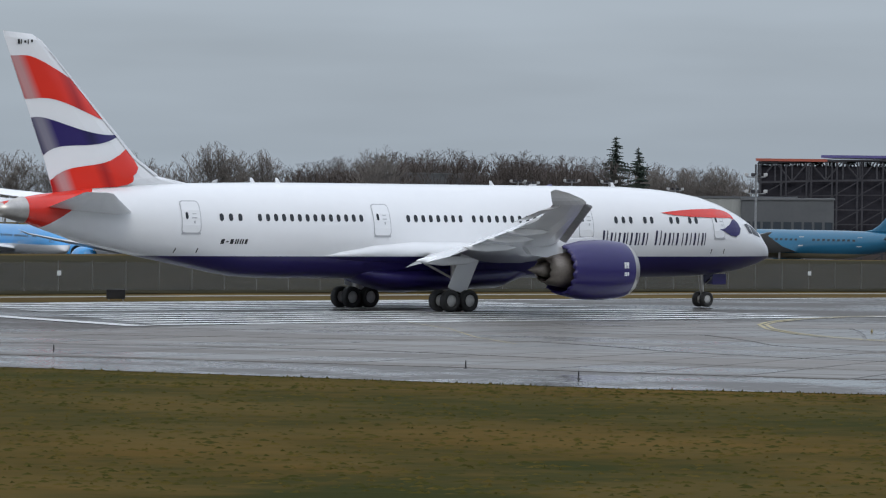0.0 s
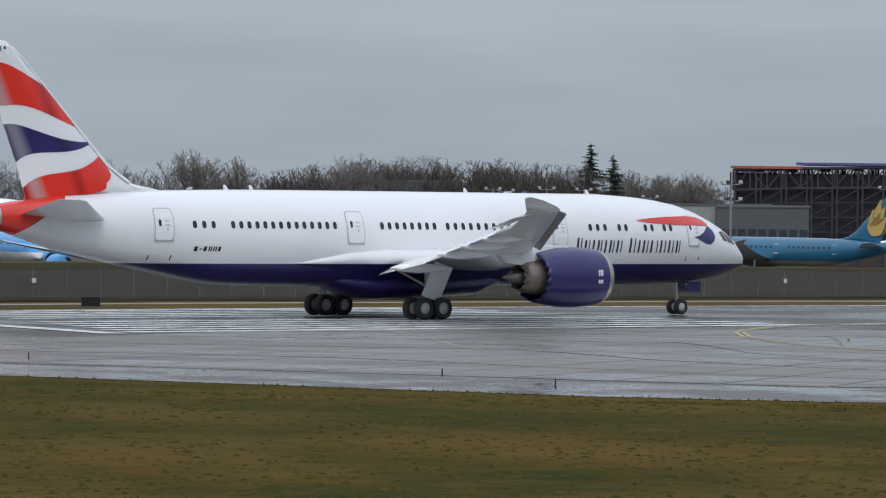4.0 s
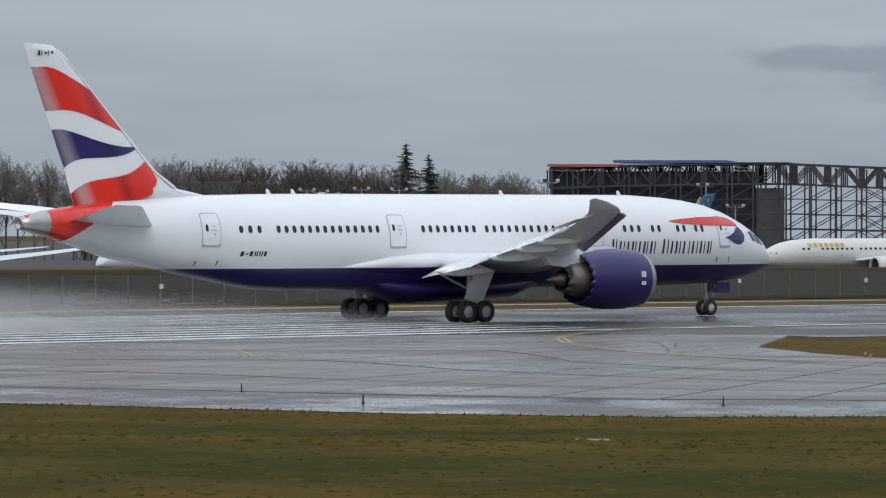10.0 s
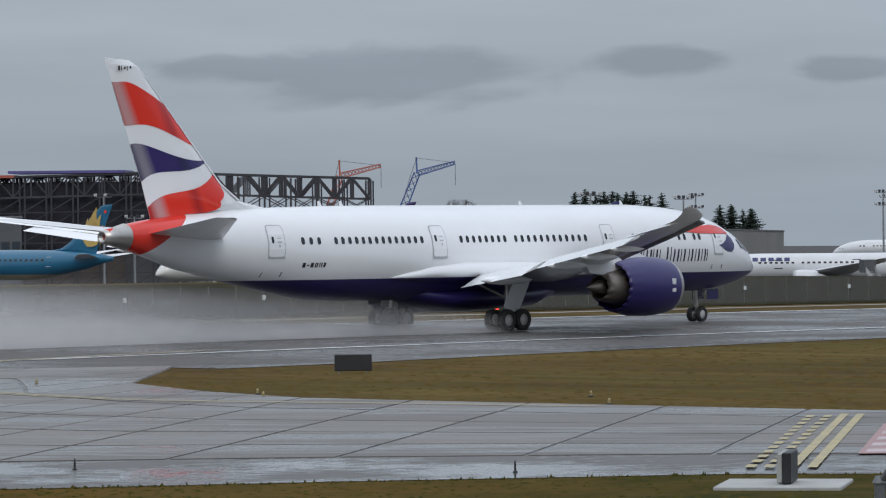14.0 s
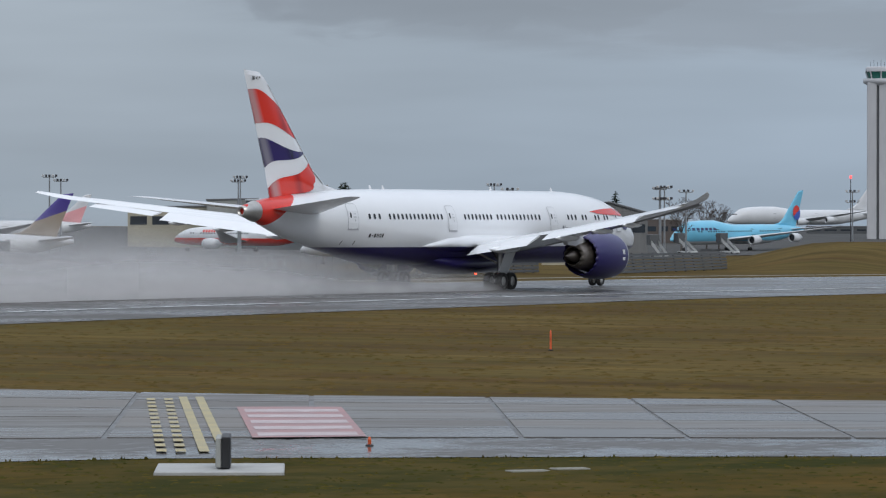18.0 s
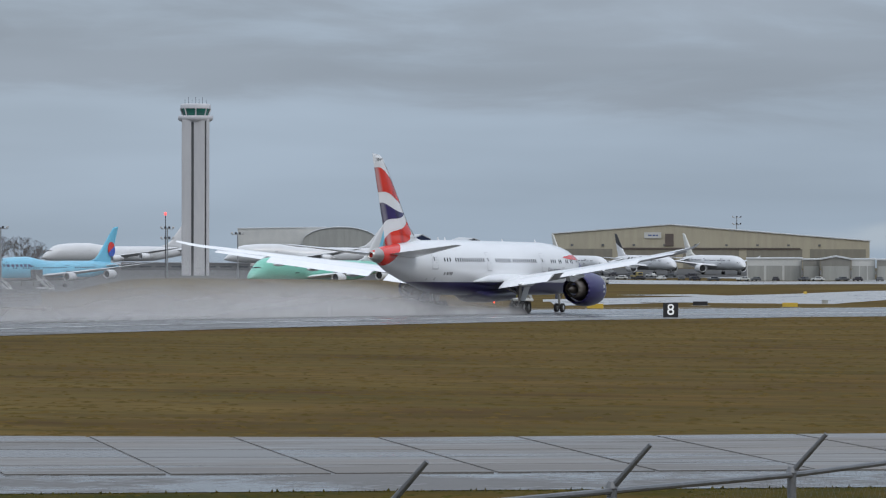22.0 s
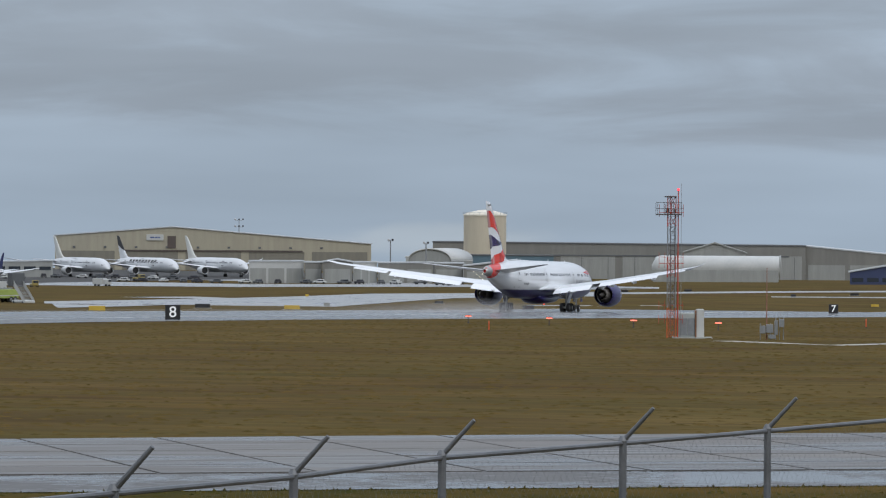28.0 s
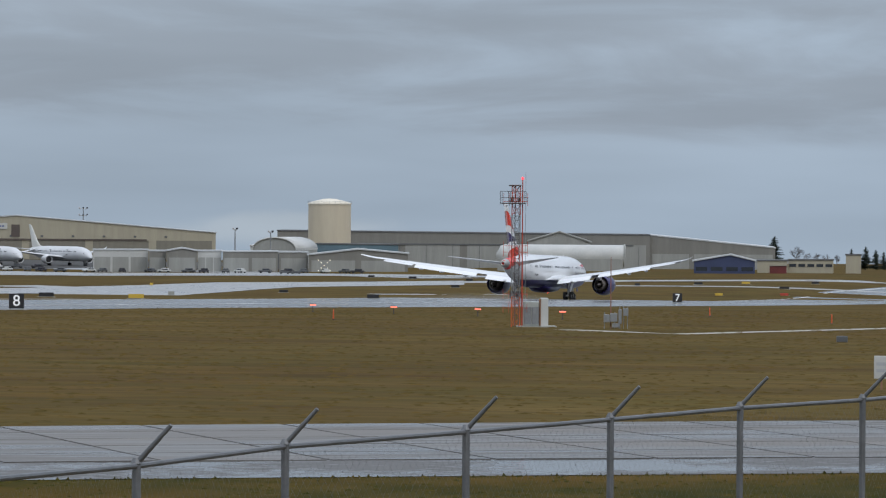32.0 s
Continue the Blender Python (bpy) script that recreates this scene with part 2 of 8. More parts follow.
GRASS = surface("winter_grass", (.134, .083, .028), (.080, .053, .020), 9, 1.0, bump=.12, fine=14, vec="Object", spread=.17, scale3=(1, .4, 1))
VERGE = surface("green_verge_grass", (.100, .059, .014), (.031, .034, .009), 18, 1.0, bump=.15, fine=18, spread=.13)
def patchy(m, size, tint, amount, stretch=(1, 1, 1)):
    """Broad uneven patches of another tint over a ground material."""
    n, l = m.node_tree.nodes, m.node_tree.links
    b = n["Principled BSDF"]
    src = b.inputs["Base Color"].links[0].from_socket
    tc, mp, no, rp, mx = (n.new("ShaderNode" + q) for q in ("TexCoord", "Mapping", "TexNoise", "MapRange", "Mix"))
    mp.inputs["Scale"].default_value = stretch
    no.inputs["Scale"].default_value, no.inputs["Detail"].default_value, no.inputs["Roughness"].default_value = 1 / size, 7, .62
    rp.inputs[1].default_value, rp.inputs[2].default_value, rp.inputs[4].default_value = .44, .61, amount
    mx.data_type = "RGBA"
    l.new(tc.outputs["Object"], mp.inputs[0]), l.new(mp.outputs[0], no.inputs["Vector"]), l.new(no.outputs[0], rp.inputs[0])
    l.new(rp.outputs[0], mx.inputs[0]), l.new(src, mx.inputs[6])
    mx.inputs[7].default_value = (*tint, 1)
    l.new(mx.outputs[2], b.inputs["Base Color"])


def streaked(m, degrees_z, k):
    """Stretches a material's noise along one direction on the ground."""
    mp = next(q for q in m.node_tree.nodes if q.bl_idname == "ShaderNodeMapping")
    mp.vector_type = "TEXTURE"
    mp.inputs["Rotation"].default_value, mp.inputs["Scale"].default_value = (0, 0, radians(degrees_z)), (k, 1, 1)


patchy(GRASS, 55, (.076, .066, .020), .6, (1, 2, 1))
patchy(GRASS, 13, (.064, .036, .018), .95, (1, .5, 1))
patchy(GRASS, 22, (.150, .106, .037), .6, (1, .8, 1))
patchy(GRASS, 7, (.062, .062, .018), .45, (1, .2, 1))
patchy(GRASS, 3, (.158, .112, .042), .5, (1, .1, 1))
patchy(GRASS, 1.5, (.050, .036, .016), .6, (1, .1, 1))
patchy(VERGE, 24, (.034, .036, .010), .6)
patchy(VERGE, 5, (.110, .075, .024), .45)
BERM = surface("dark_scrub", (.046, .040, .022), (.022, .021, .013), 5, .95, bump=.3, fine=12)
ASPHALT = surface("wet_asphalt", (.092, .086, .080), (.055, .051, .047), 13, .6, .24, bump=.006, fine=22, spec=.16, spread=.15)
SHOULDER = surface("puddled_asphalt", (.105, .10, .095), (.058, .056, .053), 7, .6, .11, bump=.002, fine=10, spec=.35, spread=.12)
def wetter_ahead(m, x0, x1, k):
    """The surface gets smoother with standing water from x0 to x1."""
    n, l = m.node_tree.nodes, m.node_tree.links
    b = n["Principled BSDF"]
    src = b.inputs["Roughness"].links[0].from_socket
    tc, sp, mr, mu = n.new("ShaderNodeTexCoord"), n.new("ShaderNodeSeparateXYZ"), n.new("ShaderNodeMapRange"), n.new("ShaderNodeMath")
    mu.operation = "MULTIPLY"
    l.new(tc.outputs["Object"], sp.inputs[0]), l.new(sp.outputs["X"], mr.inputs[0])
    mr.inputs[1].default_value, mr.inputs[2].default_value, mr.inputs[3].default_value, mr.inputs[4].default_value = x0, x1, 1.0, k
    ms = n.new("ShaderNodeMapRange")
    ms.inputs[1].default_value, ms.inputs[2].default_value, ms.inputs[3].default_value, ms.inputs[4].default_value = x0, x1, b.inputs["Specular IOR Level"].default_value, 1.0
    l.new(sp.outputs["X"], ms.inputs[0])
    l.new(ms.outputs[0], b.inputs["Specular IOR Level"])
    l.new(src, mu.inputs[0]), l.new(mr.outputs[0], mu.inputs[1])
    l.new(mu.outputs[0], b.inputs["Roughness"])


wetter_ahead(ASPHALT, 300, 600, .36)
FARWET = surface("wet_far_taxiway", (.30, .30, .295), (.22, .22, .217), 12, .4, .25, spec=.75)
JOINT = surface("dark_joint_filler", (.095, .091, .087), (.074, .071, .068), 4, .5, .3, spec=.42)
MARK_W = surface("white_marking_paint", (.72, .73, .72), (.55, .56, .56), 2, .4, .2, fine=20)
MARK_Y = surface("yellow_marking_paint", (.45, .36, .14), (.27, .23, .13), 1.5, .45, fine=20)
MARK_R = surface("red_marking_paint", (.37, .16, .15), (.26, .17, .17), 1.5, .45, fine=20)
WHITE = surface("white_gloss_paint", (.79, .80, .815), (.76, .77, .785), 6, .22, coat=.3)
NAVY = surface("navy_gloss_paint", (.022, .015, .108), (.018, .012, .094), 4, .34, coat=.12)
TITLE = surface("title_navy", (.012, .014, .055), (.010, .012, .045), 2, .3, coat=.2)
RED = surface("red_gloss_paint", (.70, .032, .018), (.62, .028, .016), 3, .22, coat=.3)
GREYW = surface("grey_wing_paint", (.70, .71, .72), (.62, .63, .64), 3, .35)
WINGP = surface("white_wing_paint", (.84, .85, .86), (.80, .81, .82), 3, .25, coat=.4)
SLATM = surface("bare_slat_metal", (.40, .40, .40), (.22, .22, .23), .7, .3, metal=.75)
METAL = surface("bare_metal", (.55, .53, .50), (.42, .40, .38), 1, .35, metal=.9)
HUB = surface("grey_hub_paint", (.55, .55, .54), (.38, .38, .38), .25, .4)
DARKMETAL = surface("exhaust_metal", (.30, .26, .22), (.18, .15, .13), .8, .45, metal=.8)
RUBBER = surface("tyre_rubber", (.022, .022, .023), (.03, .03, .03), .4, .8)
BLACK = surface("black_paint", (.012, .012, .014), (.018, .018, .02), .5, .5)
GLASSD = surface("dark_cabin_glass", (.025, .028, .034), (.02, .022, .028), .5, .08)
OUTLINE = surface("door_seam_grey", (.42, .43, .45), (.38, .39, .41), .5, .5)


# ---------------------------------------------------------------- mesh helpers
def mesh_from(name, verts, faces, mats=(), idx=None, smooth=False):
    me = bpy.data.meshes.new(name)
    me.from_pydata([tuple(v) for v in verts], [], faces)
    for m in mats:
        me.materials.append(m)
    if idx is not None:
        me.polygons.foreach_set("material_index", idx)
    if smooth:
        me.polygons.foreach_set("use_smooth", [True] * len(me.polygons))
    me.update()
    return me


def part(name, data, material, parent=None, label="", smooth=False):
    """Links a bmesh or mesh as one object, under a thing or a part."""
    if isinstance(data, bmesh.types.BMesh):
        bmesh.ops.recalc_face_normals(data, faces=data.faces[:])
        me = bpy.data.meshes.new(name)
        data.to_mesh(me)
        data.free()
    else:
        me = data
    if material is not None and not me.materials:
        me.materials.append(material)
    if smooth:
        me.polygons.foreach_set("use_smooth", [True] * len(me.polygons))
    ob = new(name, me)
    if parent is not None:
        ob.parent = parent
    if label:
        tagged(ob, label)
    return ob


def thing(name, label, category, m=None, group="", kind=""):
    ob = new(name)
    if m is not None:
        ob.matrix_world = m
    return tagged(ob, label, category, group, kind)


def boxes(items, bevel=0.0):
    """A bmesh of boxes (x0, x1, y0, y1, z0, z1)."""
    bm = bmesh.new()
    for x0, x1, y0, y1, z0, z1 in items:
        v = [bm.verts.new(p) for p in ((x0, y0, z0), (x1, y0, z0), (x1, y1, z0), (x0, y1, z0), (x0, y0, z1), (x1, y0, z1), (x1, y1, z1), (x0, y1, z1))]
        for f in ((0, 3, 2, 1), (4, 5, 6, 7), (0, 1, 5, 4), (1, 2, 6, 5), (2, 3, 7, 6), (3, 0, 4, 7)):
            bm.faces.new([v[i] for i in f])
    if bevel:
        bmesh.ops.bevel(bm, geom=bm.edges[:], offset=bevel, segments=1, affect="EDGES")
    return bm


def tube(bm, a, b, r0, r1=None, n=8):
    """A capped tapered rod from a to b, into bm."""
    a, b = Vector(a), Vector(b)
    r1 = r0 if r1 is None else r1
    d = (b - a).normalized()
    s = d.orthogonal().normalized()
    u = d.cross(s)
    ra = [bm.verts.new(a + (s * math.cos(2 * math.pi * i / n) + u * math.sin(2 * math.pi * i / n)) * r0) for i in range(n)]
    rb = [bm.verts.new(b + (s * math.cos(2 * math.pi * i / n) + u * math.sin(2 * math.pi * i / n)) * r1) for i in range(n)]
    for i in range(n):
        bm.faces.new((ra[i], ra[(i + 1) % n], rb[(i + 1) % n], rb[i]))
    bm.faces.new(ra[::-1])
    bm.faces.new(rb)
    return bm


def lathe(profile, n=32, axis="x", centre=(0, 0, 0), wob=None, mats=(), idx=None):
    """A mesh turned round the x axis from (x, r) pairs; wob(i, k) shifts x."""
    vs, fs, mi = [], [], []
    for k, (x, r) in enumerate(profile):
        for i in range(n):
            a = 2 * math.pi * i / n
            p = (x + (wob(i, k) if wob else 0), r * math.cos(a), r * math.sin(a))
            if axis == "y":
                p = (p[1], p[0], p[2])
            if axis == "z":
                p = (p[1], p[2], p[0])
            vs.append((p[0] + centre[0], p[1] + centre[1], p[2] + centre[2]))
    for k in range(len(profile) - 1):
        for i in range(n):
            j = (i + 1) % n
            fs.append((k * n + i, k * n + j, (k + 1) * n + j, (k + 1) * n + i))
            mi.append(idx[k] if idx else 0)
    return mesh_from("turned", vs, fs, mats, mi, True)


def drape(name, near, far_side, material, lift, across=6, step=12.0):
    """A sheet on the terrain between two polylines."""
    vs, fs = [], []
    rows = []
    for i in range(len(near) - 1):
        a0, a1, b0, b1 = (Vector(p) for p in (near[i], near[i + 1], far_side[i], far_side[i + 1]))
        m = max(1, int(max((a1 - a0).length, (b1 - b0).length) / step))
        for k in range(m):
            rows.append((a0.lerp(a1, k / m), b0.lerp(b1, k / m)))
    rows.append((Vector(near[-1]), Vector(far_side[-1])))
    for a, b in rows:
        for j in range(across + 1):
            p = a.lerp(b, j / across)
            vs.append((p.x, p.y, float(ground_z(p.x, p.y)) + lift))
    w = across + 1
    for i in range(len(rows) - 1):
        for j in range(across):
            fs.append((i * w + j, (i + 1) * w + j, (i + 1) * w + j + 1, i * w + j + 1))
    ob = part(name, mesh_from(name, vs, fs), material)
    return ob


# ---------------------------------------------------------------- ground
NEAR = [(30, 232), (58, 176), (75, 146), (86, 122), (91, 108), (95, 96.5), (100.5, 88.3), (108.5, 82.5), (117, 75.5), (124, 65), (131.5, 52.5), (139, 40), (149, 22), (158, 0), (175, -60), (190, -200)]
def ground_sheet():
    xs = np.unique(np.concatenate([np.arange(-2600, -200, 200), np.arange(-200, -60, 20), np.arange(-60, 460, 4), np.arange(460, 1100, 12), np.arange(1100, 2200, 40), np.arange(2200, 4701, 250)]))
    ys = np.unique(np.concatenate([np.arange(-2500, -200, 200), np.arange(-200, -60, 10), np.arange(-60, 330, 4), np.arange(330, 700, 12), np.arange(700, 1300, 60), np.arange(1300, 4301, 250)]))
    X, Y = np.meshgrid(xs, ys)
    Z = ground_z(X, Y)
    vs = np.stack([X.ravel(), Y.ravel(), Z.ravel()], 1)
    w = len(xs)
    fs = [(j * w + i, j * w + i + 1, (j + 1) * w + i + 1, (j + 1) * w + i) for j in range(len(ys) - 1) for i in range(w - 1)]
    ny, nx = [p[1] for p in NEAR][::-1], [p[0] for p in NEAR][::-1]
    cx, cy = X[:-1, :-1].ravel() + 2, Y[:-1, :-1].ravel() + 2
    idx = ((cx < np.interp(cy, ny, nx) + 9) & (cy < 240) & (cy > -600)).astype(int).tolist()
    ob = part("ground", mesh_from("ground", vs.tolist(), fs, (GRASS, VERGE), idx, True), None)
    return tagged(ob, "brown and olive winter grass on the airfield", "ground", kind="structure")


ground_sheet()
FAR = [(60, 232), (100, 200), (150, 176), (180, 157.5), (161.5, 142.5), (156, 133), (152.5, 124), (153, 110), (153.5, 95), (158, 79), (163, 65), (172, 52), (187, 28), (200, 0), (220, -60), (240, -200)]
SHO = [(38, 232), (66, 180), (84, 152), (96, 130), (102.5, 116.5), (106, 107.5), (110.5, 99), (118, 91.5), (125.5, 82.5), (132, 71.5), (139, 58), (147, 45), (157, 26), (167, 2), (184, -60), (200, -200)]
taxi_ob = tagged(drape("taxiway", SHO, FAR, JOINT, .02, 8), "wet pale concrete taxiway beside the runway", "taxiway", kind="structure")
tagged(drape("taxiway_shoulder", NEAR, SHO, SHOULDER, .02, 3), "dark wet asphalt shoulder with puddles", "shoulder", kind="structure")
tagged(drape("runway", [(-150, 157), (1500, 157)], [(-150, 214.5), (1500, 214.5)], ASPHALT, .035, 8, 10), "wet grey asphalt runway", "runway", kind="structure")


def marking(name, pts, width, material, label, lift=.07):
    """A painted line of that width along pts."""
    a, b = [], []
    for i, p in enumerate(pts):
        q0, q1 = Vector(pts[max(i - 1, 0)]), Vector(pts[min(i + 1, len(pts) - 1)])
        d = (q1 - q0).normalized()
        s = Vector((-d.y, d.x)) * width / 2
        a.append(Vector(p) - s)
        b.append(Vector(p) + s)
    return tagged(drape(name, a, b, material, lift, 1, 8), label, "marking", kind="structure")


tagged(drape("runway_shoulder", [(178, 152.6), (186, 152.4), (200, 153.6), (230, 155.6), (300, 156.2)], [(178, 158), (186, 158), (200, 158), (230, 158), (300, 158)], ASPHALT, .03, 2, 6), "wet dark asphalt beside the runway", "shoulder", kind="structure")
tagged(drape("scrub_bank", [(40, 233.5), (430, 233.5)], [(40, 300), (430, 300)], BERM, .06, 16, 4), "dark scrubby bank behind the far fence", "bank", kind="structure")
tagged(drape("runway_shoulder", [(440, 156.6), (500, 152), (550, 144), (600, 137), (680, 129), (760, 124), (1000, 120)], [(440, 158), (500, 158), (550, 158), (600, 158), (680, 158), (760, 158), (1000, 158)], ASPHALT, .03, 6, 12), "wet dark asphalt beside the runway", "shoulder", kind="structure")
marking("edge_line_near", [(183, 171), (1400, 171)], .9, MARK_W, "white painted runway edge line")
marking("edge_line_far", [(150, 212), (1400, 212)], .9, MARK_W, "white painted runway edge line")
for k in range(12):
    if k in (6,):
        continue
    y = 171.0 + k * 3.55
    marking("threshold_stripe", [(127.5 + .38 * (y - 170), y), (180 + .1 * (y - 170), y)], 1.75, MARK_W, "white painted runway threshold stripe")
marking("threshold_bar", [(125.63, 169.16), (128.82, 186.93), (132.66, 208.16)], 1.6, MARK_W, "white painted bar across the runway")
for r in (0, .55):
    marking("lead_line", [(200 + r, 174), (182, 171.5 - r), (174.7 + r * .3, 168.3 - r), (167.7 + r * .6, 163.5 - r * .6), (163.5 + r, 159.8), (157.4 + r, 152.8), (152.6 + r, 145.6), (150.5 + r, 141.5), (148.4 + r, 135.4), (147.3 + r, 130.2), (147.2 + r, 126), (148 + r, 122), (149.5 + r, 116), (151 + r, 108)], .24, MARK_Y, "yellow taxiway lead line", .08)
marking("faint_line", [(146, 171), (140, 160), (131, 147), (126, 138)], .12, MARK_Y, "faint yellow guide line")


# ---------------------------------------------------------------- aircraft
NOSE = ((31.42, 3.350, 0.050, 0.06), (31.3, 3.450, 0.270, 0.4), (30.85, 3.700, 0.640, 0.86), (29.95, 3.990, 1.210, 1.36), (29, 4.175, 1.625, 1.72), (28.1, 4.310, 1.930, 2), (26.4, 4.540, 2.360, 2.38), (24.7, 4.715, 2.635, 2.62), (22.9, 4.825, 2.795, 2.78), (21, 4.900, 2.900, 2.86), (18, 4.970, 2.980, 2.885))
TAIL = ((-8, 4.970, 2.980, 2.885), (-12, 4.980, 2.950, 2.8), (-14.2, 5.020, 2.880, 2.68), (-15.6, 5.105, 2.765, 2.58), (-17.8, 5.285, 2.545, 2.36), (-21.6, 5.530, 2.150, 1.92), (-25.7, 5.790, 1.610, 1.36), (-28.7, 6.055, 1.005, 0.88), (-29.7, 6.130, 0.770, 0.7), (-31.4, 6.180, 0.400, 0.4))
NAVY_Z = 3.4          # where the navy belly paint begins
STATIONS = NOSE + ((12, 4.97, 2.98, 2.885), (4, 4.97, 2.98, 2.885)) + TAIL


def section(x):
    """Centre height, half height and half width of the hull at x."""
    st = STATIONS
    for (x0, *a), (x1, *b) in zip(st, st[1:]):
        if x0 >= x >= x1:
            k = (x0 - x) / (x0 - x1)
            return [p + (q - p) * k for p, q in zip(a, b)]
    return list(st[0][1:] if x > st[0][0] else st[-1][1:])


def fine_stations():
    xs = sorted({q[0] for q in STATIONS} | {31.1, 30.4, 29.5, 27.3, 25.5, 23.8, 19.5} | {-10, -13.2, -16.7, -19.7, -23.6, -27.2}, reverse=True)
    return [(x, *section(x)) for x in xs]


def hull_y(x, z, off=.012):
    zc, hh, hw = section(x)
    return hw * math.sqrt(max(1 - ((z - zc) / hh) ** 2, 0.0)) + off


def hull_mesh(stations, n=48):
    vs, fs = [], []
    for x, zc, hh, hw in stations:
        for i in range(n):
            a = 2 * math.pi * i / n
            vs.append((x, hw * math.sin(a), zc + hh * math.cos(a)))
    for k in range(len(stations) - 1):
        for i in range(n):
            j = (i + 1) % n
            fs.append((k * n + i, (k + 1) * n + i, (k + 1) * n + j, k * n + j))
    fs.append(tuple(range(n))), fs.append(tuple(range((len(stations) - 1) * n, len(stations) * n))[::-1])
    return mesh_from("hull", vs, fs, (), None, True)


def hull_patch(poly, side=-1, off=.02, step=.5):
    """A skin patch over the hull from a polygon in (x, z), cut fine enough to follow it."""
    bm = bmesh.new()
    bm.faces.new([bm.verts.new((x, 0, z)) for x, z in poly])
    xs, zs = [p[0] for p in poly], [p[1] for p in poly]
    for lo, hi, no in ((min(xs), max(xs), (1, 0, 0)), (min(zs), max(zs), (0, 0, 1))):
        k = lo + step
        while k < hi - .01:
            bmesh.ops.bisect_plane(bm, geom=bm.faces[:] + bm.edges[:] + bm.verts[:], plane_co=Vector(no) * k, plane_no=no)
            k += step
    for v in bm.verts:
        v.co.y = side * hull_y(v.co.x, v.co.z, off)
    return bm


def rounded(x0, x1, z0, z1, r):
    out = []
    for cx, cz, a0 in ((x1 - r, z1 - r, 0), (x0 + r, z1 - r, 90), (x0 + r, z0 + r, 180), (x1 - r, z0 + r, 270)):
        out += [(cx + r * math.cos(radians(a0 + a)), cz + r * math.sin(radians(a0 + a))) for a in (0, 45, 90)]
    return out


def foil(stations, n=10, thick=.12):
    """A closed wing from (leading edge point, trailing edge point, thickness) stations."""
    prof = [0, .02, .08, .2, .4, .65, .85, 1.0]
    hgt = [0, .35, .72, 1, .95, .6, .25, .02]
    vs, fs = [], []
    m = len(prof) * 2 - 2
    for le, te, th in stations:
        le, te = Vector(le), Vector(te)
        up = Vector((0, 0, 1)) if abs((te - le).z) < abs((te - le).x) * 2 else Vector((0, 1, 0))
        ring = [(p, h) for p, h in zip(prof, hgt)] + [(p, -h * .7) for p, h in list(zip(prof, hgt))[-2:0:-1]]
        for p, h in ring:
            vs.append(le.lerp(te, p) + up * (h * th / 2))
    for k in range(len(stations) - 1):
        for i in range(m):
            j = (i + 1) % m
            fs.append((k * m + i, k * m + j, (k + 1) * m + j, (k + 1) * m + i))
    fs.append(tuple(range(m))[::-1]), fs.append(tuple(range((len(stations) - 1) * m, len(stations) * m)))
    bm = bmesh.new()
    bm.from_mesh(mesh_from("foil", vs, fs))
    return bm


def upright_foil(stations):
    """A fin: as foil, thickness along y."""
    prof = [0, .02, .08, .2, .4, .65, .85, 1.0]
    hgt = [0, .35, .72, 1, .95, .6, .25, .02]
    vs, fs = [], []
    m = len(prof) * 2 - 2
    for le, te, th in stations:
        ring = list(zip(prof, hgt)) + [(p, -h) for p, h in list(zip(prof, hgt))[-2:0:-1]]
        for p, h in ring:
            q = Vector(le).lerp(Vector(te), p)
            vs.append((q.x, q.y + h * th / 2, q.z))
    for k in range(len(stations) - 1):
        for i in range(m):
            j = (i + 1) % m
            fs.append((k * m + i, k * m + j, (k + 1) * m + j, (k + 1) * m + i))
    fs.append(tuple(range(m))[::-1]), fs.append(tuple(range((len(stations) - 1) * m, len(stations) * m)))
    bm = bmesh.new()
    bm.from_mesh(mesh_from("fin", vs, fs))
    return bm


def wing_z(y):
    return float(np.interp(abs(y), [0, 3, 10, 20, 27, 28.6, 30.1], [3.2, 3.6, 4.5, 5.9, 6.98, 7.25, 7.72]))


def wing_le(y):
    return float(np.interp(abs(y), [0, 2.9, 27.4, 28.6, 29.5, 30.1], [11.2, 9.3, -9.3, -10.9, -12.6, -14.1]))


def wing_te(y):
    return float(np.interp(abs(y), [0, 2.9, 10.5, 27, 30.1], [-2.2, -2.6, -4.6, -11.6, -14.5]))


FIN_LE = ((-17.2, 7.75), (-19.7, 8.2), (-21.5, 9.3), (-28.55, 16.2), (-29.3, 16.6))
FIN_TE = ((-27.6, 7.0), (-27.75, 7.5), (-28.35, 9.3), (-31.3, 16.4), (-31.4, 16.75))


def fin_x(z, u):
    """x on the fin at height z, u from 0 at the leading edge to 1 at the trailing edge."""
    a = float(np.interp(z, [p[1] for p in FIN_LE], [p[0] for p in FIN_LE]))
    b = float(np.interp(z, [p[1] for p in FIN_TE], [p[0] for p in FIN_TE]))
    return a + (b - a) * u


def fin_band(side, low, high):
    """A wavy painted band on the fin between two curves z(u)."""
    vs, fs = [], []
    us = [k / 14 for k in range(15)]
    for u in us:
        h = np.interp(u, [0, .02, .08, .2, .4, .65, .85, 1], [0, .35, .72, 1, .95, .6, .25, .02])
        for w in range(5):
            z = low(u) + (high(u) - low(u)) * w / 4
            th = np.interp(z, [6.8, 7.2, 7.5, 8.5, 9.5, 16.3, 16.7], [.95, 1.08, 1.14, 1.06, .91, .37, .1])
            vs.append((fin_x(z, u), side * (h * th / 2 + .015), z))
    for i in range(14):
        for w in range(4):
            fs.append((i * 5 + w, (i + 1) * 5 + w, (i + 1) * 5 + w + 1, i * 5 + w + 1))
    return mesh_from("band", vs, fs, (), None, True)


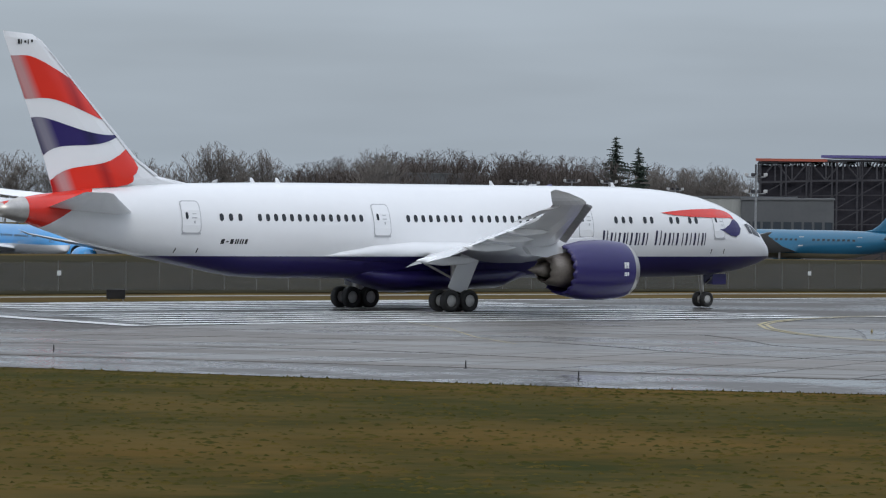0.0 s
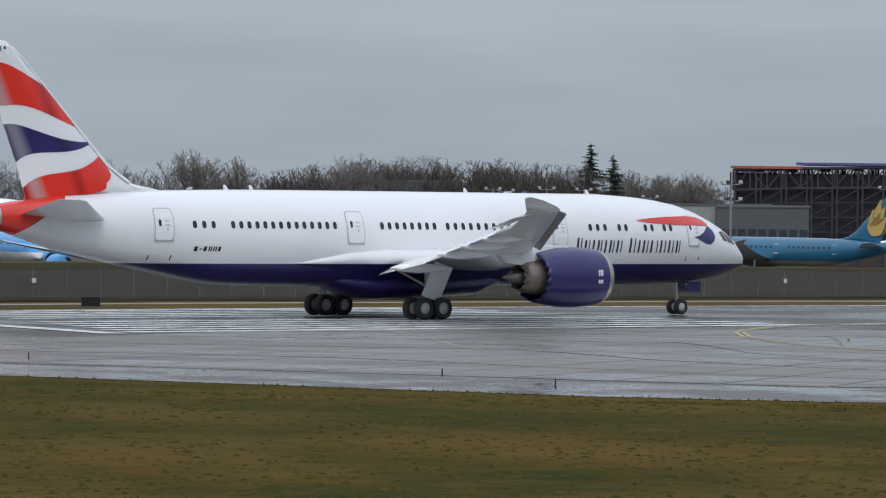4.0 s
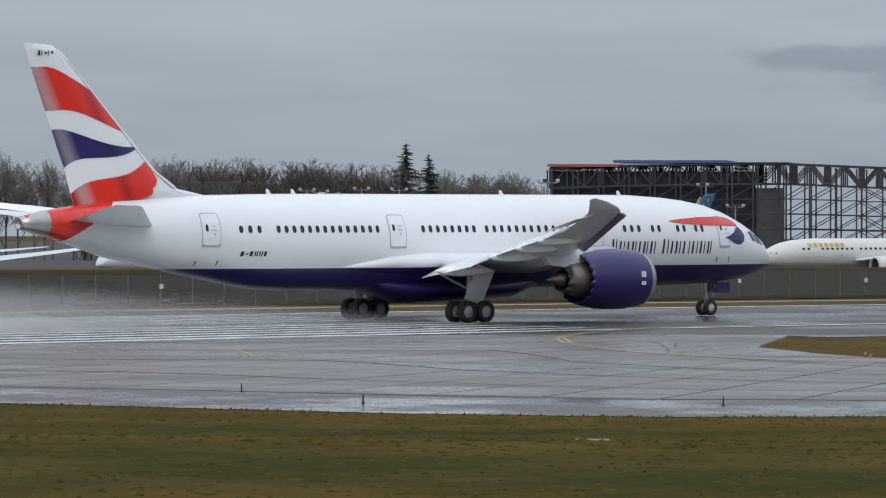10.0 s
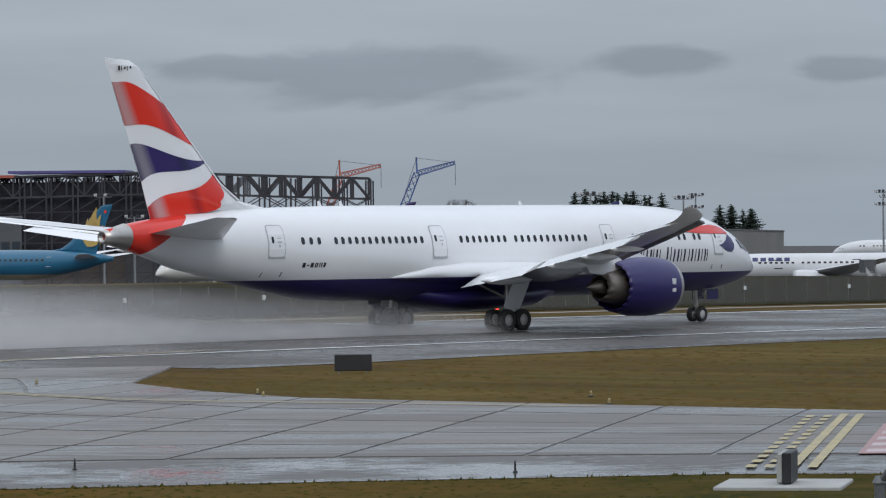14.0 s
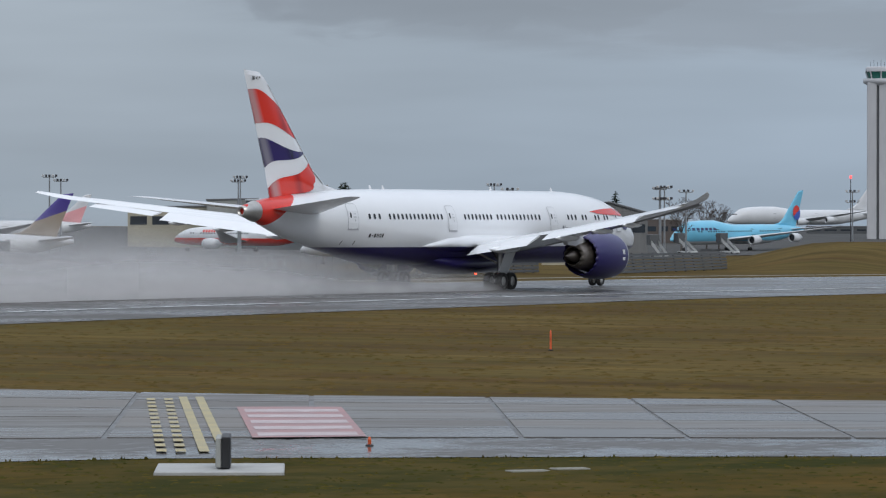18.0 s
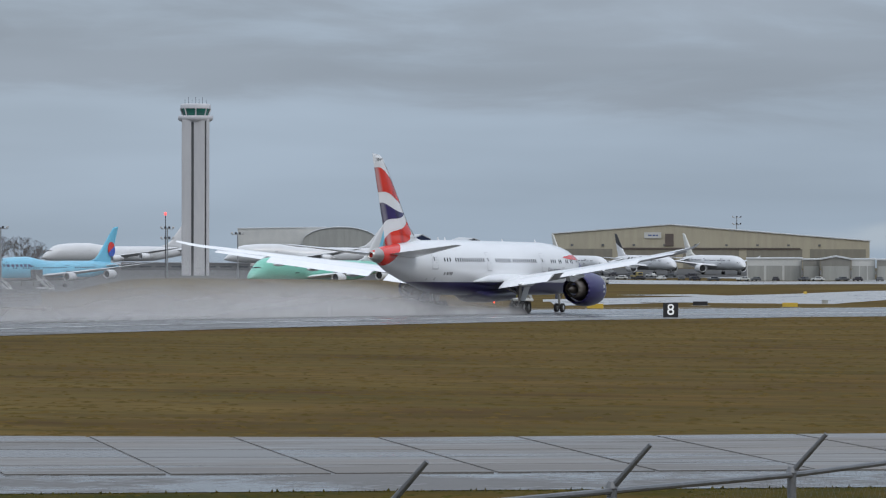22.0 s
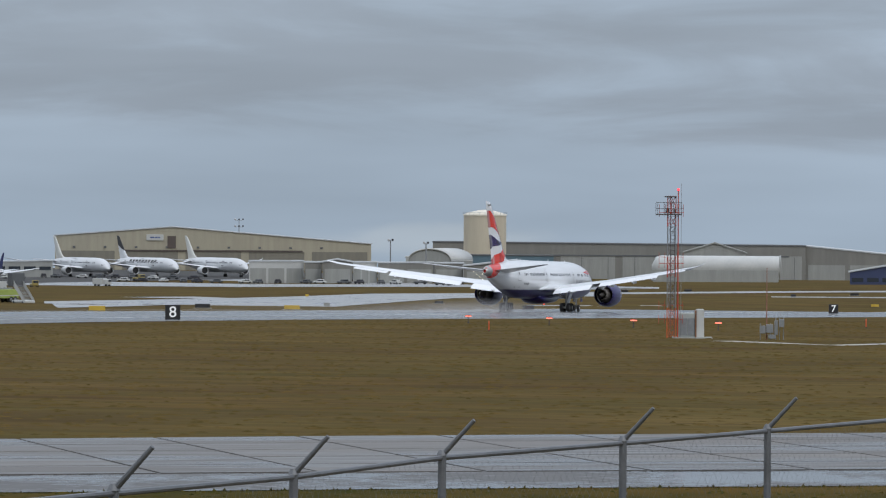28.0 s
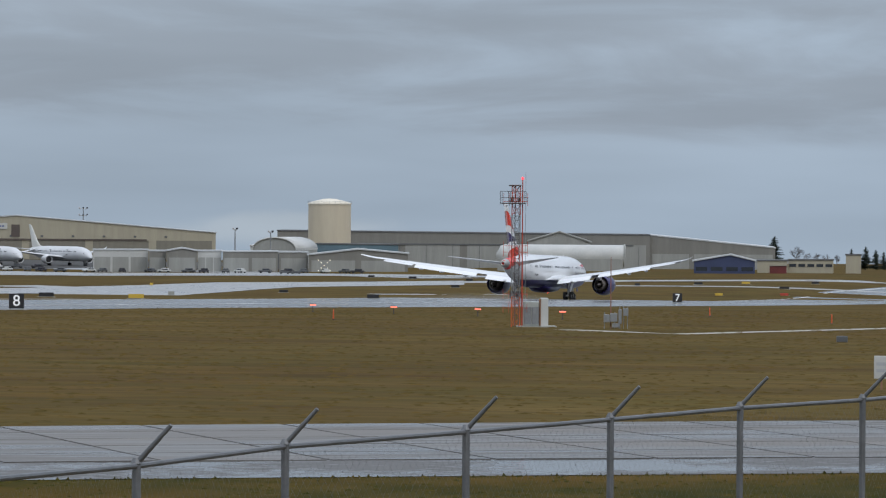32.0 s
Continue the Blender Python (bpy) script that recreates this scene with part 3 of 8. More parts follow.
def fin_band_small(side):
    """Short thin bars in place of the code near the fin tip."""
    out = []
    for k, (w, z0, z1) in enumerate(((.16, 15.98, 16.26), (.07, 15.98, 16.26), (.14, 16.06, 16.2), (.07, 15.98, 16.26), (.15, 16.1, 16.26))):
        x = -30.45 + .24 * k
        out.append(mesh_from("bar", [(px, side * .19, pz) for px, pz in ((x, z0), (x + w, z0), (x + w, z1), (x, z1))], [(0, 1, 2, 3)]))
    return out


def wheel_mesh(r, w):
    tyre = lathe([(-w / 2 * .7, r * .55), (-w / 2, r * .7), (-w / 2, r * .9), (-w / 2 * .7, r), (w / 2 * .7, r), (w / 2, r * .9), (w / 2, r * .7), (w / 2 * .7, r * .55)], 24, "y")
    hub = lathe([(-w / 2 * .72, .01), (-w / 2 * .8, r * .2), (-w / 2 * .62, r * .3), (-w / 2 * .66, r * .56), (w / 2 * .66, r * .56), (w / 2 * .62, r * .3), (w / 2 * .8, r * .2), (w / 2 * .72, .01)], 20, "y")
    return tyre, hub


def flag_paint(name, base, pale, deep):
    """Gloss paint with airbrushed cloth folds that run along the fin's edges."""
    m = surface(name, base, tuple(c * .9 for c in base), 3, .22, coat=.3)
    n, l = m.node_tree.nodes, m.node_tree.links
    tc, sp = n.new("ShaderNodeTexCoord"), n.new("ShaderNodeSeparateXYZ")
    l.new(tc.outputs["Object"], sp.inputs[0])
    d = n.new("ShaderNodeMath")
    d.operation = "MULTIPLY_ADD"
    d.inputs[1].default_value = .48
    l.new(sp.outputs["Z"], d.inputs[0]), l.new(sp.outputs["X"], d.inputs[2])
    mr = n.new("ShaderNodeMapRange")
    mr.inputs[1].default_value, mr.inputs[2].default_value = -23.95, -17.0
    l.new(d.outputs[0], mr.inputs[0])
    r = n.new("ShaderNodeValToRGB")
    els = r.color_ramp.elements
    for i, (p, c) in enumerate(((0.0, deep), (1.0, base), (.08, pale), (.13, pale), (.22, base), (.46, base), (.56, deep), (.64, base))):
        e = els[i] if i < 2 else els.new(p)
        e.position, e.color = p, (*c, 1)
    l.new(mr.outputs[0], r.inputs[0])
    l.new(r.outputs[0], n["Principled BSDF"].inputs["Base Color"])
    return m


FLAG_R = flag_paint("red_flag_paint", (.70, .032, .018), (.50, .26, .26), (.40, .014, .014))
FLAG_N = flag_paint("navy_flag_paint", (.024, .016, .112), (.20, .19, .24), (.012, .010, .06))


def airliner():
    top = thing("airliner", "white twin-engine airliner with navy belly and striped flag fin", "aircraft")
    hb = bmesh.new()
    hb.from_mesh(hull_mesh(fine_stations()))
    bmesh.ops.bisect_plane(hb, geom=hb.faces[:] + hb.edges[:] + hb.verts[:], plane_co=(0, 0, NAVY_Z), plane_no=(.0, 0, 1))
    for f in hb.faces:
        f.material_index = 1 if f.calc_center_median().z < NAVY_Z else 0
        f.smooth = True
    tail_n = Vector((-.62, 0, 1)).normalized()
    bmesh.ops.bisect_plane(hb, geom=hb.faces[:] + hb.edges[:] + hb.verts[:], plane_co=(-27.4, 0, 5.9), plane_no=tail_n)
    for f in hb.faces:
        c = f.calc_center_median()
        if c.x < -20.8 and (c - Vector((-27.4, 0, 5.9))).dot(tail_n) > 0:
            f.material_index = 2
    hm = bpy.data.meshes.new("fuselage")
    hb.to_mesh(hm)
    hb.free()
    hm.materials.append(WHITE), hm.materials.append(NAVY), hm.materials.append(RED)
    hull = part("fuselage", hm, None, top, "white hull with navy belly and red tail end")
    fair = hull_mesh([(9.5, 2.6, .5, 1.2), (7, 2.2, .85, 1.8), (2, 2.0, .84, 2.05), (-2, 2.0, .82, 2.0), (-4, 2.25, .6, 1.7), (-5.5, 2.55, .3, 1.0)], 32)
    part("belly_fairing", fair, NAVY, top)
    rb = bmesh.new()
    rb.from_mesh(hull_mesh([(13.0, 3.6, .3, 2.2), (11.5, 3.7, .75, 2.78), (9, 3.75, 1.0, 3.02), (4, 3.8, 1.12, 3.12), (-2, 3.8, 1.15, 3.12), (-5, 3.7, .95, 3.0), (-7.5, 3.5, .55, 2.74), (-9, 3.4, .2, 2.4)], 40))
    bmesh.ops.bisect_plane(rb, geom=rb.faces[:] + rb.edges[:] + rb.verts[:], plane_co=(0, 0, NAVY_Z), plane_no=(0, 0, 1))
    for f in rb.faces:
        f.material_index = 1 if f.calc_center_median().z < NAVY_Z else 0
        f.smooth = True
    rm = bpy.data.meshes.new("root_fairing")
    rb.to_mesh(rm)
    rb.free()
    rm.materials.append(WHITE), rm.materials.append(NAVY)
    part("wing_root_fairing", rm, None, top, "white wing root fairing")
    cone = lathe([(-29.9, .80), (-31.0, .52), (-31.75, .36), (-31.75, .27), (-31.2, .25), (-31.2, .01)], 28, "x", (0, 0, 6.13))
    part("exhaust_cone", cone, METAL, top, "bare metal exhaust cone")
    # fin and its flag
    fin = upright_foil([((a[0], 0, a[1]), (b[0], 0, b[1]), t) for a, b, t in zip(FIN_LE, FIN_TE, (.3, .9, .9, .36, .06))])
    finob = part("fin", fin, WHITE, top)

    def edge(*pts):
        fit = np.polyfit([p[0] for p in pts], [p[1] for p in pts], min(4, len(pts) - 1))
        return lambda u: float(np.polyval(fit, u))
    for side in (-1, 1):
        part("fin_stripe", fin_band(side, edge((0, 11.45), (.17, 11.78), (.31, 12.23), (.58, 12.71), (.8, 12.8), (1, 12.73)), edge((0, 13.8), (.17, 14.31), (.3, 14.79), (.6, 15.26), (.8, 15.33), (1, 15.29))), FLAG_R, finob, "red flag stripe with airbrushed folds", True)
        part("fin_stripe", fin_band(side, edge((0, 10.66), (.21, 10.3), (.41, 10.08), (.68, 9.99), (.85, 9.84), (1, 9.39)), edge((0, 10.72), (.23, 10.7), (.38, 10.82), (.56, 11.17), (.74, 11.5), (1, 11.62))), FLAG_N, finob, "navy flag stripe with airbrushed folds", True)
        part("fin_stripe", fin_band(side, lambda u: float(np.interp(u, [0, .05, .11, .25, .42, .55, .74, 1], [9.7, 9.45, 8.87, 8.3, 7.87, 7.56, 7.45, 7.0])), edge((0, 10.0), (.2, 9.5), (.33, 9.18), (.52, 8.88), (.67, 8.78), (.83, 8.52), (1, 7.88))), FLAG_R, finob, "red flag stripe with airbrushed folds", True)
        ez = [8.3 + 8.1 * k / 8 for k in range(9)]
        ev = [(fin_x(z, u), side * (h * float(np.interp(z, [8.5, 9.5, 16.3, 16.7], [1.06, .91, .37, .1])) / 2 + .03), z) for z in ez for u, h in ((-.004, 0), (.03, .45), (.07, .68))]
        part("leading_edge", mesh_from("edge", ev, [(3 * k + j, 3 * k + j + 1, 3 * k + j + 4, 3 * k + j + 3) for k in range(8) for j in range(2)], (), None, True), GREYW, finob, "grey bare leading edge")
        for bar in fin_band_small(side):
            part("fin_code_bar", bar, BLACK, finob)
    # stabilisers
    for s in (-1, 1):
        st = foil([((-22.6, s * 1.2, 5.98), (-28.5, s * 0.8, 6.3), .55), ((-29.9, s * 9.2, 7.15), (-32.0, s * 9.2, 7.2), .16), ((-30.9, s * 9.8, 7.22), (-32.3, s * 9.8, 7.24), .05)])
        part("stabiliser", st, WINGP, top, "white stabiliser")
    # wings with flaps down
    for s in (-1, 1):
        ys = (1.5, 2.9, 6, 10.5, 16, 22, 27, 28.2, 28.9, 29.5, 30.1)
        w = foil([((wing_le(y), s * y, wing_z(y)), (wing_te(y) + (1.9 if y < 11 else 1.4 if y < 22.5 else 0), s * y, wing_z(y) - .12), np.interp(y, [0, 10, 27, 30.1], [1.5, .95, .32, .06])) for y in ys])
        wing = part("wing", w, WINGP, top, "white swept wing")
        for y0, y1, ch in ((3.3, 9.6, 2.3), (11.2, 21.5, 1.7)):
            fl = foil([((wing_te(y) + ch * .92, s * y, wing_z(y) - .1), (wing_te(y) - ch * .12, s * y, wing_z(y) - .1 - ch * .36), .22) for y in (y0, y1)])
            part("flap", fl, WHITE, wing, "white lowered flap")
        al = foil([((wing_te(y) + .8, s * y, wing_z(y) - .15), (wing_te(y) - .75, s * y, wing_z(y) - .42), .16) for y in (21.8, 26.5)])
        part("aileron", al, WHITE, wing)
        le = foil([((wing_le(y) + .55, s * y, wing_z(y) - .3), (wing_le(y) - .25, s * y, wing_z(y) - .02), .22) for y in (4.2, 8.2)])
        part("slat", le, SLATM, wing, "bare metal slat")
        le = foil([((wing_le(y) + .5, s * y, wing_z(y) - .25), (wing_le(y) - .2, s * y, wing_z(y) - .02), .16) for y in (11.3, 26.8)])
        part("slat", le, SLATM, wing, "bare metal slat")
        for y in (6.2, 13.2, 17.2, 20.6):
            q = np.interp(y, [5, 21], [1.0, .62])
            fr = lathe([(wing_te(y) + 4.2 * q, .02), (wing_te(y) + 3.2 * q, .24 * q), (wing_te(y) + 1.2 * q, .34 * q), (wing_te(y) - .3 * q, .22 * q), (wing_te(y) - 1.0 * q, .03)], 12, "x", (0, s * y, wing_z(y) - .8))
            part("flap_fairing", fr, WINGP, wing)
        # engine
        ey, ez, ex = s * 9.75, 2.70, 6.35
        cowl = lathe([(ex + 2.9, 1.42), (ex + 3.2, 1.50), (ex + 3.28, 1.58), (ex + 3.05, 1.70), (ex + 2.78, 1.765), (ex + 2.2, 1.83), (ex + 1.0, 1.90), (ex - .6, 1.84), (ex - 1.9, 1.60), (ex - 2.25, 1.5), (ex - 2.2, 1.44), (ex - 1.0, 1.4)], 72, "x", (0, ey, ez),
                     lambda i, k: (.14 * (1 if i % 4 == 0 else -.6 if i % 4 == 2 else .1) if k in (9, 10) else 0), (NAVY, METAL), [1, 1, 1, 1, 0, 0, 0, 0, 0, 0, 0])
        eng = part("engine_cowl", cowl, None, top, "navy engine cowl with bare metal lip and sawtooth rear edge")
        for z0, z1 in ((.12, .5), (-.35, -.12)):
            for k in range(3):
                part("stencil_bar", boxes([(ex + 1.72 + .14 * k, ex + 1.80 + .14 * k, s * (9.75 + 1.79), s * (9.75 + 1.86), ez + z0, ez + z1)]), WHITE, eng, "small white stencil")
        core = lathe([(ex - .2, 1.38), (ex - 1.6, 1.15), (ex - 2.9, .95), (ex - 3.5, .78), (ex - 3.45, .70), (ex - 2.5, .70)], 40, "x", (0, ey, ez), lambda i, k: (.1 * (1 if i % 4 == 0 else -.6 if i % 4 == 2 else 0) if k in (3, 4) else 0))
        part("core_nozzle", core, DARKMETAL, eng, "dark metal core nozzle", True)
        plug = lathe([(ex - 2.5, .5), (ex - 3.4, .46), (ex - 4.3, .2), (ex - 4.75, .02)], 28, "x", (0, ey, ez))
        part("exhaust_plug", plug, DARKMETAL, eng)
        disc = lathe([(ex + 1.9, 1.45), (ex + 1.9, .45), (ex + 2.4, .25), (ex + 2.7, .02)], 36, "x", (0, ey, ez))
        part("fan", disc, BLACK, eng)
        part("pylon", upright_pylon(ex, ey, ez), WHITE, eng)
    # landing gear
    tyre, hub = wheel_mesh(.68, .5)
    for s in (-1, 1):
        leg = bmesh.new()
        tube(leg, (-.3, s * 4.9, .95), (-.15, s * 4.75, 3.3), .2, .24, 12)
        tube(leg, (-1.25, s * 4.9, .70), (.65, s * 4.9, .70), .17, .17, 10)
        tube(leg, (0, s * 4.9, 1.9), (1.9, s * 3.0, 3.0), .1, .1, 8)
        tube(leg, (0, s * 4.9, 1.9), (-1.3, s * 3.2, 3.0), .08, .08, 8)
        for x in (-1.05, .45):
            tube(leg, (x, s * 4.2, .68), (x, s * 5.6, .68), .12, .12, 8)
        gear = part("main_gear_leg", leg, METAL, top, "grey metal main gear leg and bogie beam")
        door = boxes([(-.8, .8, -.03, .03, -1.15, 1.15)], .02)
        bmesh.ops.rotate(door, verts=door.verts[:], cent=(0, 0, 0), matrix=Matrix.Rotation(radians(16), 3, "Y"))
        bmesh.ops.rotate(door, verts=door.verts[:], cent=(0, 0, 0), matrix=Matrix.Rotation(radians(-14 * s), 3, "X"))
        bmesh.ops.translate(door, verts=door.verts[:], vec=(.1, s * 5.35, 2.35))
        part("gear_door", door, WHITE, gear, "white gear door")
        for x in (-1.05, .45):
            for y in (4.35, 5.45):
                wh = part("main_wheel", tyre, RUBBER, top)
                wh.location = (x, s * y, .68)
                part("hub", hub, HUB, wh, "light grey wheel hub")
    tyre2, hub2 = wheel_mesh(.51, .38)
    leg = bmesh.new()
    tube(leg, (25.65, 0, .51), (25.4, 0, 2.6), .13, .17, 12)
    tube(leg, (25.65, -.45, .51), (25.65, .45, .51), .09, .09, 8)
    tube(leg, (25.8, 0, 1.5), (27.1, 0, 2.4), .07, .07, 8)
    ng = part("nose_gear_leg", leg, METAL, top)
    for s in (-1, 1):
        d = boxes([(25.95, 27.2, s * .62 - .02, s * .62 + .02, 1.5, 2.2)], .01)
        part("nose_gear_door", d, NAVY, ng, "navy nose gear door")
        wh = part("nose_wheel", tyre2, RUBBER, top)
        wh.location = (25.65, s * .36, .51)
        part("hub", hub2, HUB, wh)
    # cabin windows, doors, writing and nose emblem
    runs = ((-16.75, -15.4, 3), (-13.95, -6.1, 14), (-2.3, 2.0, 8), (3.1, 10.2, 12), (15.25, 16.55, 3), (17.8, 18.4, 2), (20.15, 20.75, 2), (21.9, 22.5, 2))
    for s in (-1, 1):
        for a, b, k in runs:
            for i in range(k):
                x = a + (b - a) * i / max(k - 1, 1)
                zc, hh, hw = section(x)
                bm = hull_patch([(x + px, z) for px, z in rounded(-.15, .15, 5.55, 6.02, .14)], s, .015, 9)
                part("cabin_window", bm, GLASSD, hull)
        for x0, z0, z1, w in ((-19.6, 4.78, 6.78, 1.38), (-5.15, 4.66, 6.68, 1.4), (11.95, 4.62, 6.66, 1.3), (24.1, 4.6, 6.6, 1.15)):
            outer, inner = rounded(x0, x0 + w, z0, z1, .22), rounded(x0 + .06, x0 + w - .06, z0 + .06, z1 - .06, .18)
            dr = part("cabin_door", hull_patch(outer, s, .018, .45), OUTLINE, hull, "cabin door with grey seam")
            part("door_skin", hull_patch(inner, s, .03, .45), WHITE, dr)
            part("door_window", hull_patch(rounded(x0 + .28, x0 + .48, 5.65, 6.08, .09), s, .042, 9), GLASSD, dr)
            part("door_sill", hull_patch([(x0 + .02, z0 - .06), (x0 + w - .02, z0 - .06), (x0 + w - .02, z0 + .06), (x0 + .02, z0 + .06)], s, .045, .5), OUTLINE, dr)
            for hx, hz, hw, hh in ((.75, 5.95, .3, .05), (.72, 5.7, .36, .07), (.85, 5.4, .1, .16)):
                part("door_handle", hull_patch([(x0 + hx, hz), (x0 + hx + hw, hz), (x0 + hx + hw, hz + hh), (x0 + hx, hz + hh)], s, .045, 9), OUTLINE, dr, "grey handle recess")
            for dx in (-.05, w + .05):
                part("door_mark", hull_patch([(x0 + dx - .04, 3.6), (x0 + dx + .04, 3.6), (x0 + dx + .04, 3.9), (x0 + dx - .04, 3.9)], s, .02, 9), BLACK, dr)
        # title as plain bars
        x = 14.0
        for n_bar, wd in enumerate([.42, .44, .16, .38, .16, .38, .44, None, .5, .16, .44, .6, .5, .46, .38]):
            if wd is None:
                x += .45
                continue
            xx = x
            first = n_bar in (0, 8)
            hi = 5.1 if first else 4.96
            for off in ((0, .15),) if wd < .3 else ((0, .16), (wd - .08, .09)):
                part("title_bar", hull_patch([(xx + off[0], 4.14), (xx + off[0] + off[1], 4.14), (xx + off[0] + off[1] + .07, hi), (xx + off[0] + .07, hi)], s, .02, .3), TITLE, hull, "navy airline title on the hull")
            x += wd + .26
        for i, (dx, wd) in enumerate(((0, .24), (.36, .18), (.66, .22), (1.0, .09), (1.14, .1), (1.34, .09), (1.5, .1), (1.7, .18))):
            xx = -16.75 + dx
            lo, hi = (4.26, 4.33) if i == 1 else (4.16, 4.45)
            part("hull_code", hull_patch([(xx, lo), (xx + wd, lo), (xx + wd + .04, hi), (xx + .04, hi)], s, .02, 9), BLACK, hull)
        part("nose_emblem", hull_patch([(19.35, 6.28), (20.6, 6.12), (22.4, 6.02), (24.2, 5.98), (25.5, 5.96), (26.2, 5.98), (26.55, 5.86), (26.55, 6.05), (26.2, 6.32), (25.6, 6.5), (24.4, 6.56), (22.4, 6.52), (20.8, 6.42)], s, .05, .3), RED, hull, "red ribbon emblem")
        part("nose_emblem", hull_patch([(24.7, 5.2), (25.2, 5.26), (25.8, 5.5), (26.3, 5.84), (26.6, 5.88), (26.95, 5.62), (27.05, 5.25), (26.85, 4.92), (26.4, 4.72), (25.9, 4.78), (25.3, 5.02)], s, .05, .3), NAVY, hull, "navy ribbon emblem")
        part("cockpit_window", hull_patch([(28.35, 5.62), (29.45, 5.08), (29.62, 4.66), (28.62, 4.86)], s, .02, .2), GLASSD, hull)
        part("cockpit_window", hull_patch([(27.75, 5.55), (28.25, 5.58), (28.5, 4.9), (28.05, 4.95)], s, .02, .2), GLASSD, hull)
    for x in (-12.5, -10.5, 7, 17.5):
        blade = boxes([(x - .22, x + .18, -.02, .02, 7.9, 8.22)], .01)
        for v in blade.verts:
            if v.co.z > 8.05:
                v.co.x = x - .28 + (v.co.x - x + .28) * .45
        part("antenna", blade, WHITE, hull)
    part("beacon", lathe([(0, .1), (.08, .1), (.16, .05), (.18, .01)], 12, "z", (4.5, 0, 1.12)), glow("red_beacon", (1, .05, .02), 6), top, "red anti-collision light")
    return top


def upright_pylon(ex, ey, ez):
    zt = wing_z(9.75)
    vs = [(ex + 1.6, ez + 1.72), (ex + .6, ez + 2.05), (wing_le(9.75) - .2, zt + .12), (wing_le(9.75) - 3.0, zt - .15), (ex - 4.6, ez + .9), (ex - 3.0, ez + .75), (ex - 1.0, ez + 1.3)]
    bm = bmesh.new()
    a = [bm.verts.new((x, ey - .22, z)) for x, z in vs]
    b = [bm.verts.new((x, ey + .22, z)) for x, z in vs]
    bm.faces.new(a), bm.faces.new(b[::-1])
    for i in range(len(vs)):
        j = (i + 1) % len(vs)
        bm.faces.new((a[i], b[i], b[j], a[j]))
    return bm


jet = airliner()

# ---------------------------------------------------------------- buildings
WALL_T = surface("tan_metal_cladding", (.40, .37, .28), (.34, .31, .24), 6, .6, scale3=(3, 3, .3))
WALL_G = surface("grey_metal_cladding", (.34, .345, .325), (.27, .275, .26), 6, .6, scale3=(3, 3, .3))
WALL_D = surface("dark_grey_cladding", (.10, .105, .11), (.075, .08, .085), 6, .6)
WALL_M = surface("mid_grey_cladding", (.19, .19, .185), (.14, .14, .137), 6, .6, scale3=(3, 3, .3))
WALL_B = surface("brown_cladding", (.11, .085, .075), (.085, .07, .062), 6, .6)
WALL_W = surface("off_white_cladding", (.55, .55, .53), (.45, .46, .45), 5, .55)
WALL_N = surface("navy_cladding", (.045, .06, .14), (.035, .05, .11), 5, .5)
ROOF_L = surface("pale_roof_sheet", (.55, .57, .58), (.42, .44, .46), 8, .5)
ROOF_D = surface("dark_roof_sheet", (.13, .135, .14), (.10, .105, .11), 8, .6)
STEEL = surface("dark_primer_steel", (.075, .074, .082), (.05, .049, .055), 4, .8, spec=.12)
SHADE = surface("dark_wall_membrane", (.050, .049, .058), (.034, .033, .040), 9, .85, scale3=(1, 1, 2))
REDST = surface("red_primer_steel", (.45, .10, .06), (.35, .09, .06), 4, .6)
BLUEP = surface("blue_crane_paint", (.05, .10, .30), (.05, .08, .22), 3, .5)
PURPLE = surface("purple_sheeting", (.12, .10, .30), (.09, .08, .22), 4, .6)
GLASSW = surface("dark_window_glass", (.04, .05, .06), (.03, .035, .045), 3, .1)
GALV = surface("galvanised_steel", (.33, .34, .35), (.25, .26, .27), .3, .45, metal=.6)
ORANGE = surface("orange_marker", (.75, .13, .04), (.6, .1, .03), .4, .6)
TANKC = surface("cream_tank_paint", (.60, .53, .40), (.53, .46, .35), 5, .5, scale3=(2, 2, .2))


